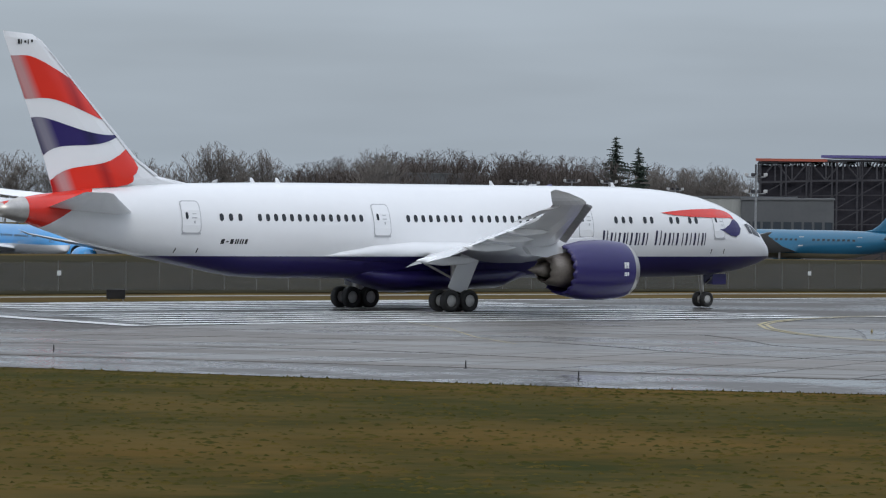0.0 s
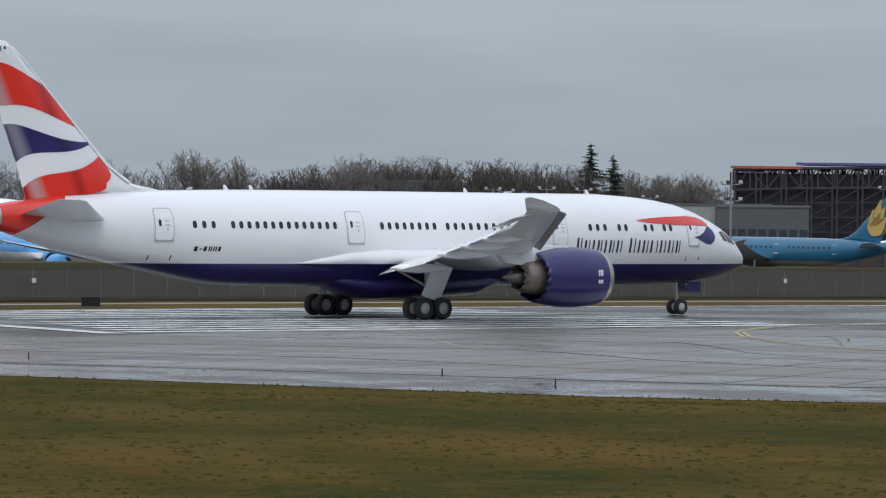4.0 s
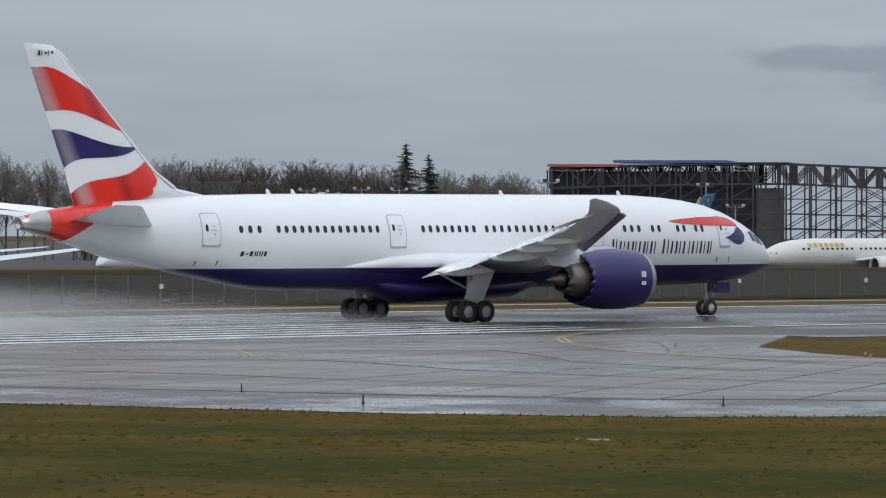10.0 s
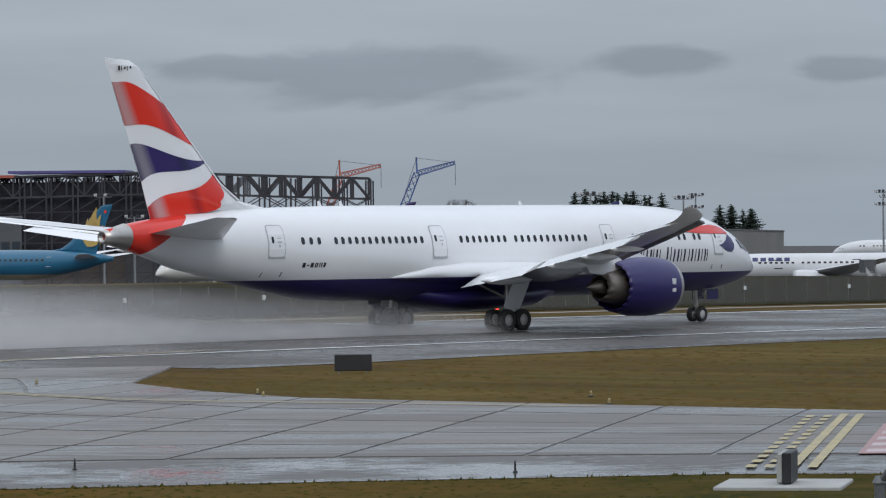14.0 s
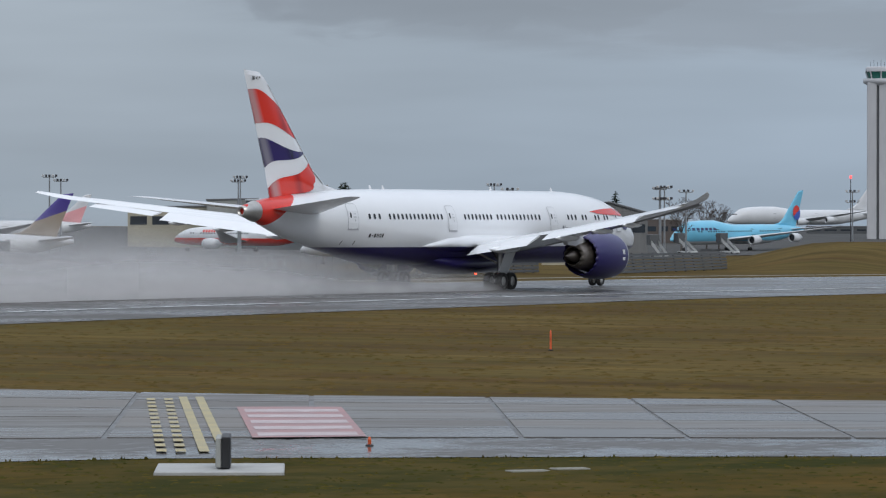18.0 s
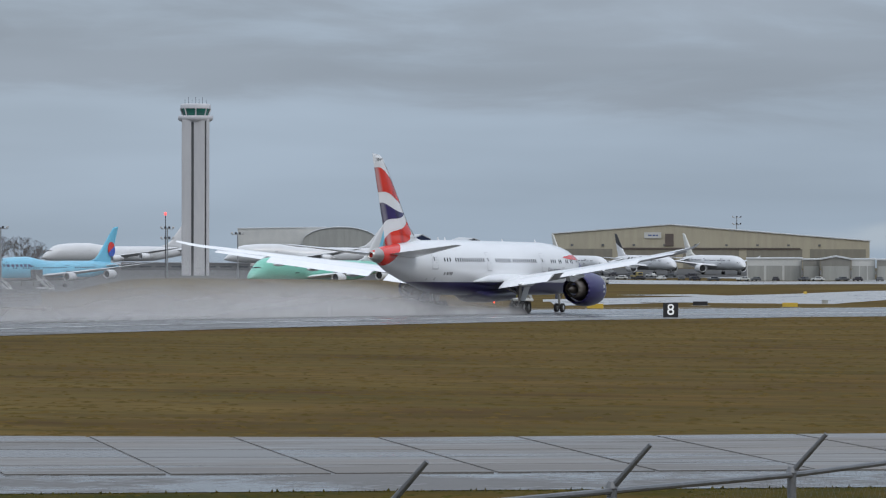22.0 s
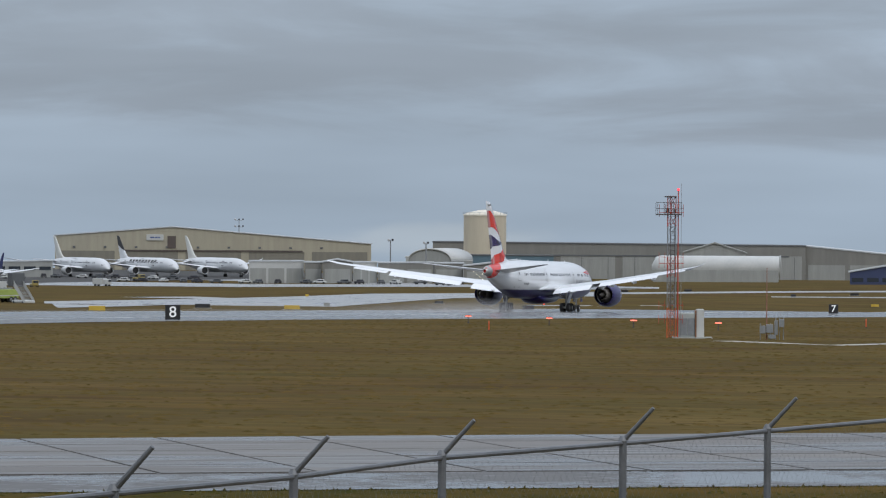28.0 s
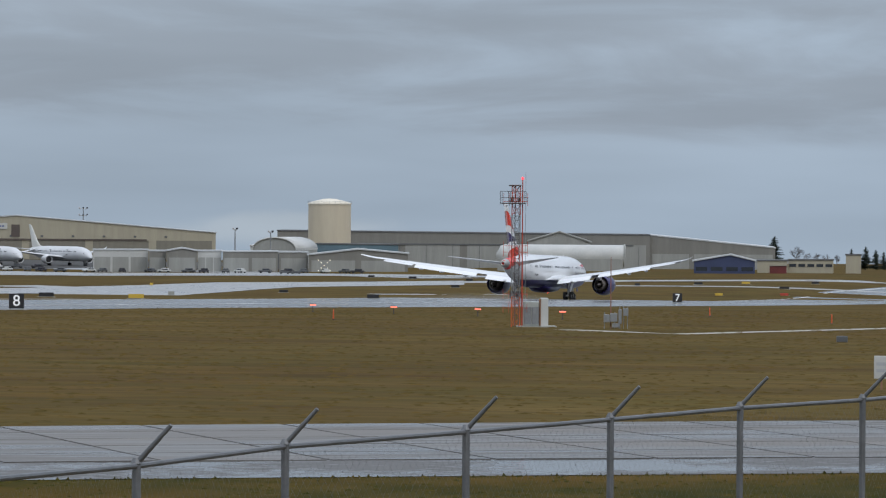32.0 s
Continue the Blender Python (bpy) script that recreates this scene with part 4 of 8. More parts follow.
def building(name, label, a, b, depth, wall, roof=None, rise=0.0, peak=.5, windows=0, wrow=(.55, .75), doors=0, door_mat=None, parapet=.4, group=""):
    """A block whose front runs from a to b (x, y, eaves height), going depth metres away from the airfield, with an optional ridge."""
    a, b = Vector(a), Vector(b)
    z0 = min(float(ground_z(a.x, a.y)), float(ground_z(b.x, b.y))) - .5
    u = Vector((b.x - a.x, b.y - a.y, 0))
    L = u.length
    u.normalize()
    ang = math.atan2(u.y, u.x)
    top = thing(name, label, "building", Matrix.Translation((a.x, a.y, z0)) @ Matrix.Rotation(ang, 4, "Z"), group)
    ha, hb = a.z - z0, b.z - z0
    ring = [(0, 0), (L, 0), (L, depth), (0, depth)]
    hs = [ha, hb, hb, ha]
    bm = bmesh.new()
    if rise:
        pk = L * peak
        hp = ha + (hb - ha) * peak + rise
        lo = [bm.verts.new((x, y, 0)) for x, y in ring]
        hi = [bm.verts.new((x, y, h)) for (x, y), h in zip(ring, hs)]
        p0, p1 = bm.verts.new((pk, 0, hp)), bm.verts.new((pk, depth, hp))
        bm.faces.new((lo[0], lo[1], hi[1], p0, hi[0]))
        bm.faces.new((lo[2], lo[3], hi[3], p1, hi[2]))
        bm.faces.new((lo[1], lo[2], hi[2], hi[1]))
        bm.faces.new((lo[3], lo[0], hi[0], hi[3]))
        part("wall", bm, wall, top)
        bm = bmesh.new()
        o = .5
        for (x0, h0), (x1, h1) in (((-o, ha - .1), (pk, hp)), ((pk, hp), (L + o, hb - .1))):
            v = [bm.verts.new(p) for p in ((x0, -o, h0 + .05), (x1, -o, h1 + .05), (x1, depth, h1 + .05), (x0, depth, h0 + .05), (x0, -o, h0 + .5), (x1, -o, h1 + .5), (x1, depth, h1 + .5), (x0, depth, h0 + .5))]
            for f in ((0, 3, 2, 1), (4, 5, 6, 7), (0, 1, 5, 4), (1, 2, 6, 5), (2, 3, 7, 6), (3, 0, 4, 7)):
                bm.faces.new([v[i] for i in f])
        part("roof", bm, roof or ROOF_L, top)
    else:
        lo = [bm.verts.new((x, y, 0)) for x, y in ring]
        hi = [bm.verts.new((x, y, h)) for (x, y), h in zip(ring, hs)]
        for i in range(4):
            bm.faces.new((lo[i], lo[(i + 1) % 4], hi[(i + 1) % 4], hi[i]))
        bm.faces.new(hi)
        part("wall", bm, wall, top)
        bm = bmesh.new()
        v = [bm.verts.new(p) for p in ((-.25, -.25, ha - .05), (L + .25, -.25, hb - .05), (L + .25, depth + .25, hb - .05), (-.25, depth + .25, ha - .05), (-.25, -.25, ha + parapet), (L + .25, -.25, hb + parapet), (L + .25, depth + .25, hb + parapet), (-.25, depth + .25, ha + parapet))]
        for f in ((0, 3, 2, 1), (4, 5, 6, 7), (0, 1, 5, 4), (1, 2, 6, 5), (2, 3, 7, 6), (3, 0, 4, 7)):
            bm.faces.new([v[i] for i in f])
        part("roof", bm, roof or ROOF_D, top)
    hm = min(ha, hb)
    for i in range(windows):
        x0, x1 = L * (i + .12) / windows, L * (i + .88) / windows
        w = part("window", boxes([(x0, x1, -.12, .05, hm * wrow[0], hm * wrow[1])]), GLASSW, top)
        part("frame", boxes([(x0 - .1, x0, -.2, .02, hm * wrow[0] - .1, hm * wrow[1] + .1)]), wall, w)
    for i in range(doors):
        x0, x1 = L * (i + .06) / doors, L * (i + .94) / doors
        part("door", boxes([(x0, x1, -.14, .04, .4, hm * .72)]), door_mat or WALL_G, top)
    return top


def lattice_beam(bm, a, b, h, n, r, up=(0, 0, 1)):
    """A truss from a to b, h deep below that line, into bm."""
    a, b, up = Vector(a), Vector(b), Vector(up)
    tube(bm, a, b, r, r, 4), tube(bm, a - up * h, b - up * h, r, r, 4)
    for i in range(n):
        p, q = a.lerp(b, i / n), a.lerp(b, (i + 1) / n)
        m = (p + q) / 2
        tube(bm, p, p - up * h, r * .7, None, 4)
        tube(bm, p, m - up * h, r * .6, None, 4)
        tube(bm, m - up * h, q, r * .6, None, 4)
    tube(bm, b, b - up * h, r * .7, None, 4)


def steel_hall():
    """A very large hangar under construction: dark infill and open trusses."""
    a, b = Vector((819.85, 844.74, 14.90)), Vector((886.02, 767.05, 14.82))
    z0 = float(ground_z(a.x, a.y)) - 1
    u = Vector((b.x - a.x, b.y - a.y, 0))
    L = u.length
    top = thing("steel_hall", "half-clad dark steel hangar frame under construction", "building", Matrix.Translation((a.x, a.y, z0)) @ Matrix.Rotation(math.atan2(u.y, u.x), 4, "Z"))
    H = a.z - z0
    prof = lambda s: H + float(np.interp(s, [0, .16, .43, .56, .78, 1], [0, .6, 1.1, 1.2, .3, -.5]))
    D = 34.0
    for y in (0.0, 11.0, 22.0, D):
        n = 24
        for i in range(n):
            s0, s1 = i / n, (i + 1) / n
            p0, p1 = (L * s0, y, prof(s0)), (L * s1, y, prof(s1))
            q0, q1 = (L * s0, y, prof(s0) - 5), (L * s1, y, prof(s1) - 5)
            for nm, e0, e1, r in (("truss_chord", p0, p1, .34), ("truss_chord", q0, q1, .34), ("truss_post", p0, q0, .26), ("truss_brace", *((p0, q1) if i % 2 else (q0, p1)), .2)):
                part(nm, tube(bmesh.new(), e0, e1, r, None, 4), STEEL, top)
    for i in range(17):
        s = i / 16
        for y in (0.0, D):
            col = bmesh.new()
            for dx in (-.6, .6):
                tube(col, (L * s + dx, y, 0), (L * s + dx, y, prof(s) - .5), .28, None, 4)
            for k in range(6):
                z = (prof(s) - 5) * k / 6
                zz = (prof(s) - 5) * (k + 1) / 6
                if i < 16:
                    s2 = (i + 1) / 16
                    if s > .55 or y == 0.0:
                        part("wall_brace", tube(bmesh.new(), (L * s, y, z), (L * s2, y, zz), .15, None, 4), STEEL, top)
                        if s > .74:
                            part("wall_brace", tube(bmesh.new(), (L * s2, y, z), (L * s, y, zz), .15, None, 4), STEEL, top)
                    part("girt", tube(bmesh.new(), (L * s, y, zz), (L * s2, y, zz), .17, None, 4), STEEL, top)
            part("column", col, STEEL, top)
    for k in range(13):
        s = k / 12
        lk = bmesh.new()
        lattice_beam(lk, (L * s, 0, prof(s) - .2), (L * s, D, prof(s) - .2), 4.0, 8, .2)
        part("cross_truss", lk, STEEL, top)
    part("wall_panel", boxes([(.5, L * .5, 1.6, 2.0, 9, prof(0) - .8)]), SHADE, top, "dark unfinished wall panels")
    part("wall_panel", boxes([(.5, L * .43, 3.0, 3.4, 0, prof(.2) - 9)]), WALL_B, top)
    part("wall_panel", boxes([(L * .43, L * .565, 2.2, 2.6, 0, prof(.5) - 6)]), WALL_D, top)
    part("wall_panel", boxes([(.1, .5, 0, D, 0, H - .6)]), WALL_D, top)
    part("roof_edge", boxes([(-.6, L * .17, -.6, D, H + .35, H + 1.0)]), REDST, top, "red primed roof edge")
    part("roof_sheet", boxes([(L * .155, L * .43, -.5, D, H + 1.35, H + 2.0)]), PURPLE, top, "purple sheeted roof edge")
    part("roof_sheet", boxes([(L * .43, L * .58, -.4, D, H + 1.3, H + 1.55)]), WALL_D, top)


steel_hall()


def crane(label, pivot, tip, mast_top, foot, mat):
    top = thing("crane", label, "crane", Matrix.Translation(foot))
    f = Vector(foot)
    bm = bmesh.new()
    p, t, mt = Vector(pivot) - f, Vector(tip) - f, Vector(mast_top) - f
    side = Vector((t.y, -t.x, 0)).normalized()
    for a, b, w, n, nm in ((Vector((0, 0, 0)), p, 1.3, 16, "boom"), (p, t, .7, 12, "jib")):
        bm = bmesh.new()
        d = (b - a).normalized()
        up = d.cross(side).normalized()
        c = [(side * w + up * w), (side * w - up * w), (-side * w - up * w), (-side * w + up * w)]
        for q in c:
            tube(bm, a + q, b + q * .6, .17, None, 4)
        for i in range(n):
            for j in range(4):
                k0, k1 = i / n, (i + 1) / n
                tube(bm, a.lerp(b, k0) + c[j] * (1 - .4 * k0), a.lerp(b, k1) + c[(j + 1) % 4] * (1 - .4 * k1), .1, None, 4)
        part(nm, bm, mat, top)
    bm = bmesh.new()
    tube(bm, p + side * .8, mt + side * .3, .25, None, 5), tube(bm, p - side * .8, mt - side * .3, .25, None, 5)
    tube(bm, mt + side * .8, mt - side * .8, .3, None, 5)
    part("mast", bm, mat, top)
    bm = bmesh.new()
    tube(bm, mt, t, .06, None, 4), tube(bm, mt, (p * .25), .06, None, 4), tube(bm, t, t - Vector((0, 0, 6)), .06, None, 4)
    part("cable", bm, STEEL, top)
    part("cab", boxes([(-2.5, 2.5, -1.6, 1.6, -.6, 3.0)], .2), mat, top)


cf = Vector((992.19, 858.22, 6.45))
crane("blue lattice boom crane behind the hangar frame", (999.57, 849.74, 16.30), (1006.25, 841.95, 19.12), (999.49, 849.83, 20.43), (cf.x, cf.y, float(ground_z(cf.x, cf.y)) + .6), BLUEP)
cf = Vector((979.98, 871.93, 5.98))
crane("red lattice boom crane behind the hangar frame", (985.96, 865.27, 15.86), (993.26, 857.00, 18.52), (985.88, 865.36, 19.84), (cf.x, cf.y, float(ground_z(cf.x, cf.y)) + .6), REDST)

building("office_block", "dark grey flat-roofed office block with a window band", (737.10, 763.85, 5.68), (752.20, 749.20, 5.85), 30, WALL_D, windows=9, wrow=(.45, .68))
building("flat_shed", "pale grey flat-roofed shed beside the office block", (720.76, 819.32, 5.90), (740.45, 767.57, 6.06), 30, WALL_G)
building("hilltop_block", "long grey building with roof plant among trees", (902.80, 1098.66, 11.6), (927.10, 1078.34, 11.6), 25, WALL_D)
rp = Vector((907.09, 1097.73, 13.4))
rp_ob = thing("roof_plant", "pale roof plant housing on grey building", "roof plant", pose(rp.x, rp.y, rp.z - 2.0, 0, 0, -40))
part("housing", boxes([(-3.2, 3.2, -3, 3, 0, 2.2)], .1), WALL_G, rp_ob)
part("lid", boxes([(-3.4, 3.4, -3.2, 3.2, 2.2, 2.4)], .05), ROOF_D, rp_ob)
building("long_shed", "long grey flat-roofed shed behind the parked jets", (699.47, 873.34, 6.67), (767.21, 815.11, 6.23), 30, WALL_M, windows=0)
building("long_factory", "long low grey factory with plain cladding", (1260.93, 1036.29, 1.20), (1331.72, 974.18, -2.23), 60, WALL_M, windows=0)
building("low_office", "low white flat-roofed airfield office", (692.53, 546.69, -3.41), (703.28, 533.14, -3.64), 12, WALL_W, windows=6, wrow=(.5, .75))
building("brown_hangar", "dark brown flat-roofed hangar behind the apron", (1357.94, 767.85, 3.04), (1375.88, 735.22, 3.33), 45, WALL_B)
building("grey_workshop", "grey pitched-roof workshop with small windows", (1323.28, 706.34, -1.32), (1336.78, 680.46, -2.05), 35, WALL_M, ROOF_D, 3.0, .6, windows=5)
building("grey_depot", "grey two-storey depot behind the apron", (1355.13, 850.66, 1.65), (1364.00, 836.37, 2.02), 30, WALL_G, windows=4)
building("tan_depot", "tan flat-roofed depot with small windows", (1358.06, 883.21, -0.82), (1377.43, 852.68, -0.44), 30, WALL_T, windows=5, wrow=(.6, .8))
building("dark_store", "dark flat-roofed store behind the apron", (1433.85, 816.44, 2.99), (1446.52, 793.78, 3.57), 30, WALL_B)
building("dark_row", "dark low workshop row behind the parked jets", (1810.69, 849.36, -10.61), (1832.31, 801.66, -10.79), 14, WALL_D, ROOF_D, windows=8)
building("dark_row", "dark brown workshop row behind the apron", (1590.91, 820.43, -5.45), (1605.25, 803.24, -6.30), 14, WALL_B, ROOF_L, windows=5)
building("works_block", "dark grey-brown works block with a pale roof edge", (1344.86, 829.31, 1.74), (1372.75, 782.29, 2.30), 30, WALL_D, ROOF_L, windows=9, wrow=(.35, .55))
building("peach_hut", "small cream hut on the flight line", (1013.39, 543.63, -10.00), (1018.70, 533.62, -10.28), 6, WALL_T, ROOF_L, parapet=.3)


def arch_hall(name, label, a, b, depth, mat, rise, wall, base=None):
    """A barrel-roofed hall, the arch seen end on."""
    a, b = Vector(a), Vector(b)
    z0 = float(ground_z(a.x, a.y)) - .5 if base is None else base
    u = Vector((b.x - a.x, b.y - a.y, 0))
    L = u.length
    top = thing(name, label, "building", Matrix.Translation((a.x, a.y, z0)) @ Matrix.Rotation(math.atan2(u.y, u.x), 4, "Z"))
    h = a.z - z0
    n = 16
    arc = [(L * (.5 - .5 * math.cos(math.pi * i / n)), h + rise * math.sin(math.pi * i / n)) for i in range(n + 1)]
    bm = bmesh.new()
    fr = [bm.verts.new((x, 0, z)) for x, z in arc] + [bm.verts.new((L, 0, 0)), bm.verts.new((0, 0, 0))]
    bm.faces.new(fr)
    bk = [bm.verts.new((x, depth, z)) for x, z in arc] + [bm.verts.new((L, depth, 0)), bm.verts.new((0, depth, 0))]
    bm.faces.new(bk[::-1])
    bm.faces.new((fr[-1], bk[-1], bk[0], fr[0])), bm.faces.new((fr[-3], bk[-3], bk[-2], fr[-2]))
    part("wall", bm, wall, top)
    bm = bmesh.new()
    for y0, y1 in ((-.4, depth + .4),):
        lo = [[bm.verts.new((x, y, z + dz)) for x, z in arc] for y, dz in ((y0, .02), (y1, .02), (y1, .5), (y0, .5))]
        for i in range(n):
            for q in range(4):
                bm.faces.new((lo[q][i], lo[q][i + 1], lo[(q + 1) % 4][i + 1], lo[(q + 1) % 4][i]))
    part("roof", bm, mat, top, "", True)
    part("door", boxes([(L * .25, L * .75, -.15, .1, .3, h * .8)]), ROOF_D, top)
    return top


arch_hall("arched_hangar", "grey barrel-roofed hangar behind white airliners", (2070.83, 879.86, -2.93), (2084.13, 847.88, -2.64), 60, ROOF_L, 6.5, WALL_G)
building("hangar_annex", "pale low hangar annex with sloping roof", (2086.50, 919.20, 2.92), (2102.72, 881.46, 3.49), 50, WALL_W, ROOF_L)


def gable_shelter(label, a, b, c, peak, mat, front):
    """A navy shelter with a pale ridged roof: gable from a to b, flank back to c."""
    a, b, c = Vector(a), Vector(b), Vector(c)
    z0 = float(ground_z(a.x, a.y)) - .5
    top = thing("blue_shelter", label, "shelter", Matrix.Translation((a.x, a.y, z0)), "blue shelters")
    u, v = Vector((b.x - a.x, b.y - a.y, 0)), Vector((c.x - a.x, c.y - a.y, 0))
    h = a.z - z0
    prof = [(0, 0), (0, h), (.1, h + peak * .4), (.5, h + peak), (.9, h + peak * .4), (1, h), (1, 0)]
    bm = bmesh.new()
    f = [bm.verts.new(u * q + Vector((0, 0, z))) for q, z in prof]
    g = [bm.verts.new(u * q + v + Vector((0, 0, z))) for q, z in prof]
    bm.faces.new(f), bm.faces.new(g[::-1])
    for k in (0, 5):
        bm.faces.new((f[k], g[k], g[k + 1], f[k + 1]))
    part("wall", bm, WALL_G, top, "pale fabric flank")
    n = -v.normalized() * .3
    bm = bmesh.new()
    bm.faces.new([bm.verts.new(u * q + n * .4 + Vector((0, 0, z))) for q, z in prof])
    bmesh.ops.solidify(bm, geom=bm.faces[:], thickness=.08)
    part("gable", bm, mat, top, "navy gable end")
    bm = bmesh.new()
    loops = [[bm.verts.new(u * prof[i][0] + o + Vector((0, 0, prof[i][1] + d))) for i in range(1, 6)] for o, d in ((n, .05), (v, .05), (v, .45), (n, .45))]
    for k in range(4):
        for r in range(4):
            bm.faces.new((loops[r][k], loops[r][k + 1], loops[(r + 1) % 4][k + 1], loops[(r + 1) % 4][k]))
    for k in (0, 4):
        bm.faces.new([lp[k] for lp in loops])
    part("roof", bm, ROOF_L, top, "pale fabric roof")
    bm = bmesh.new()
    lo, hi = u * .14 + n * 1.1, u * .86 + n * 1.1
    w = [bm.verts.new(p) for p in (lo, hi, hi + Vector((0, 0, h * .8)), u * .7 + n * 1.1 + Vector((0, 0, h + peak * .5)), u * .3 + n * 1.1 + Vector((0, 0, h + peak * .5)), lo + Vector((0, 0, h * .8)))]
    bm.faces.new(w)
    bmesh.ops.solidify(bm, geom=bm.faces[:], thickness=.1)
    part("door", bm, front, top)


gable_shelter("navy fabric shelter with a pale ridged roof", (1820.52, 726.16, -1.39), (1816.06, 715.71, -1.80), (1890.02, 767.74, -0.83), 2.6, WALL_N, WALL_N)
gable_shelter("navy fabric shelter with a white front", (1827.35, 708.81, -3.19), (1824.22, 694.64, -3.15), (1890.41, 739.76, -3.12), 2.9, WALL_N, WALL_W)
building("grey_store", "low grey store building between parked jets", (1738.41, 661.46, -8.02), (1746.47, 639.88, -7.47), 14, WALL_G, ROOF_L, windows=4)
building("grey_store", "low pale store building beside navy shelters", (1714.35, 695.34, -5.60), (1717.98, 686.32, -5.33), 14, WALL_G, ROOF_L, windows=2)
tan_hall = building("tan_hangar", "wide tan hangar with a low pitched pale roof", (2094.23, 766.23, 0.97), (2139.08, 630.26, -2.13), 70, WALL_T, ROOF_L, 5.2, .37, doors=5, door_mat=surface("tan_hangar_door", (.22, .205, .165), (.18, .17, .14), 5, .6, scale3=(3, 3, .2)))
part("lintel", boxes([(30, 112, -.5, .1, 9.2, 9.9)]), WALL_B, tan_hall, "dark door lintel")
part("upper_door", boxes([(50.8, 54.6, -.4, .1, 10.6, 16.2)]), WALL_B, tan_hall, "brown upper door")
for k in range(9):
    part("wall_vent", boxes([(8 + 14 * k, 9.2 + 14 * k, -.4, .1, 10.6, 11.5)]), ROOF_D, tan_hall)
for k in range(12):
    x = 60 + 6.5 * k
    z = 17.6 - (x - 53) * .083
    part("roof_vent", boxes([(x, x + 3.4, .4, 5, z - .4, z + .9)], .1), ROOF_L, tan_hall, "pale roof vent")
part_sign = thing("hangar_sign", "white sign board on the tan hangar", "sign", tan_hall.matrix_world @ Matrix.Translation((45.13, -.25, 15.48)))
part("board", boxes([(-3.84, 3.84, -.2, .24, -1.36, 1.36)], .05), WALL_W, part_sign)
for lo, hi in ((-.55, -.1), (0, .3), (.38, .62)):
    part("lettering", boxes([(3.84 * lo, 3.84 * hi, -.26, -.2, -.3, .3)]), BLUEP, part_sign, "small blue lettering")
WALL_O = surface("olive_grey_cladding", (.225, .22, .20), (.185, .18, .165), 6, .6, scale3=(3, 3, .3))
wide_hall = building("wide_hangar", "very wide grey hangar with dark roof line", (1780.99, 500.57, 0.49), (1813.79, 364.26, -0.24), 60, WALL_O, ROOF_D, doors=6)
for k in range(14):
    part("door_seam", boxes([(6 + 10 * k, 6.15 + 10 * k, -.3, .1, .4, 9.0)]), ROOF_D, wide_hall)
part("lintel", boxes([(4, 134, -.35, .1, 9.2, 9.7)]), ROOF_D, wide_hall, "dark door track")
building("wide_hangar_wing", "grey hangar wing with a sloping white roof edge", (1815.75, 364.65, -0.25), (1824.45, 318.26, -4.80), 60, WALL_O, ROOF_L, doors=3)
building("gabled_hall", "grey gabled hall behind the white tunnel", (1767.17, 400.56, -2.68), (1772.10, 378.17, -2.94), 30, WALL_G, WALL_G, 3.6, .5)


def storage_tank():
    c = Vector((1757.23, 473.85, -5.75))
    z0 = float(ground_z(c.x, c.y))
    zt = (1757.21, 473.96, 10.58)[2]
    top = thing("storage_tank", "cream painted round water tank with a shallow domed roof", "tank", Matrix.Translation((c.x, c.y, z0)))
    h = zt - z0
    part("shell", lathe([(0, 7.9), (h, 7.9)], 48, "z"), TANKC, top, "", True)
    part("roof", lathe([(h, 8.15), (h + .5, 8.1), (h + 1.3, 5.6), (h + 2.0, 2.4), (h + 2.2, .02)], 48, "z"), surface("cream_roof_paint", (.75, .70, .58), (.66, .6, .5), 4, .5), top, "", True)
    bm = bmesh.new()
    for k in range(24):
        a = 2 * math.pi * k / 24
        tube(bm, (8.1 * math.cos(a), 8.1 * math.sin(a), h), (8.1 * math.cos(a), 8.1 * math.sin(a), h + 1.1), .05, None, 4)
        b = 2 * math.pi * (k + 1) / 24
        tube(bm, (8.1 * math.cos(a), 8.1 * math.sin(a), h + 1.1), (8.1 * math.cos(b), 8.1 * math.sin(b), h + 1.1), .05, None, 4)
    part("railing", bm, GALV, top)


storage_tank()


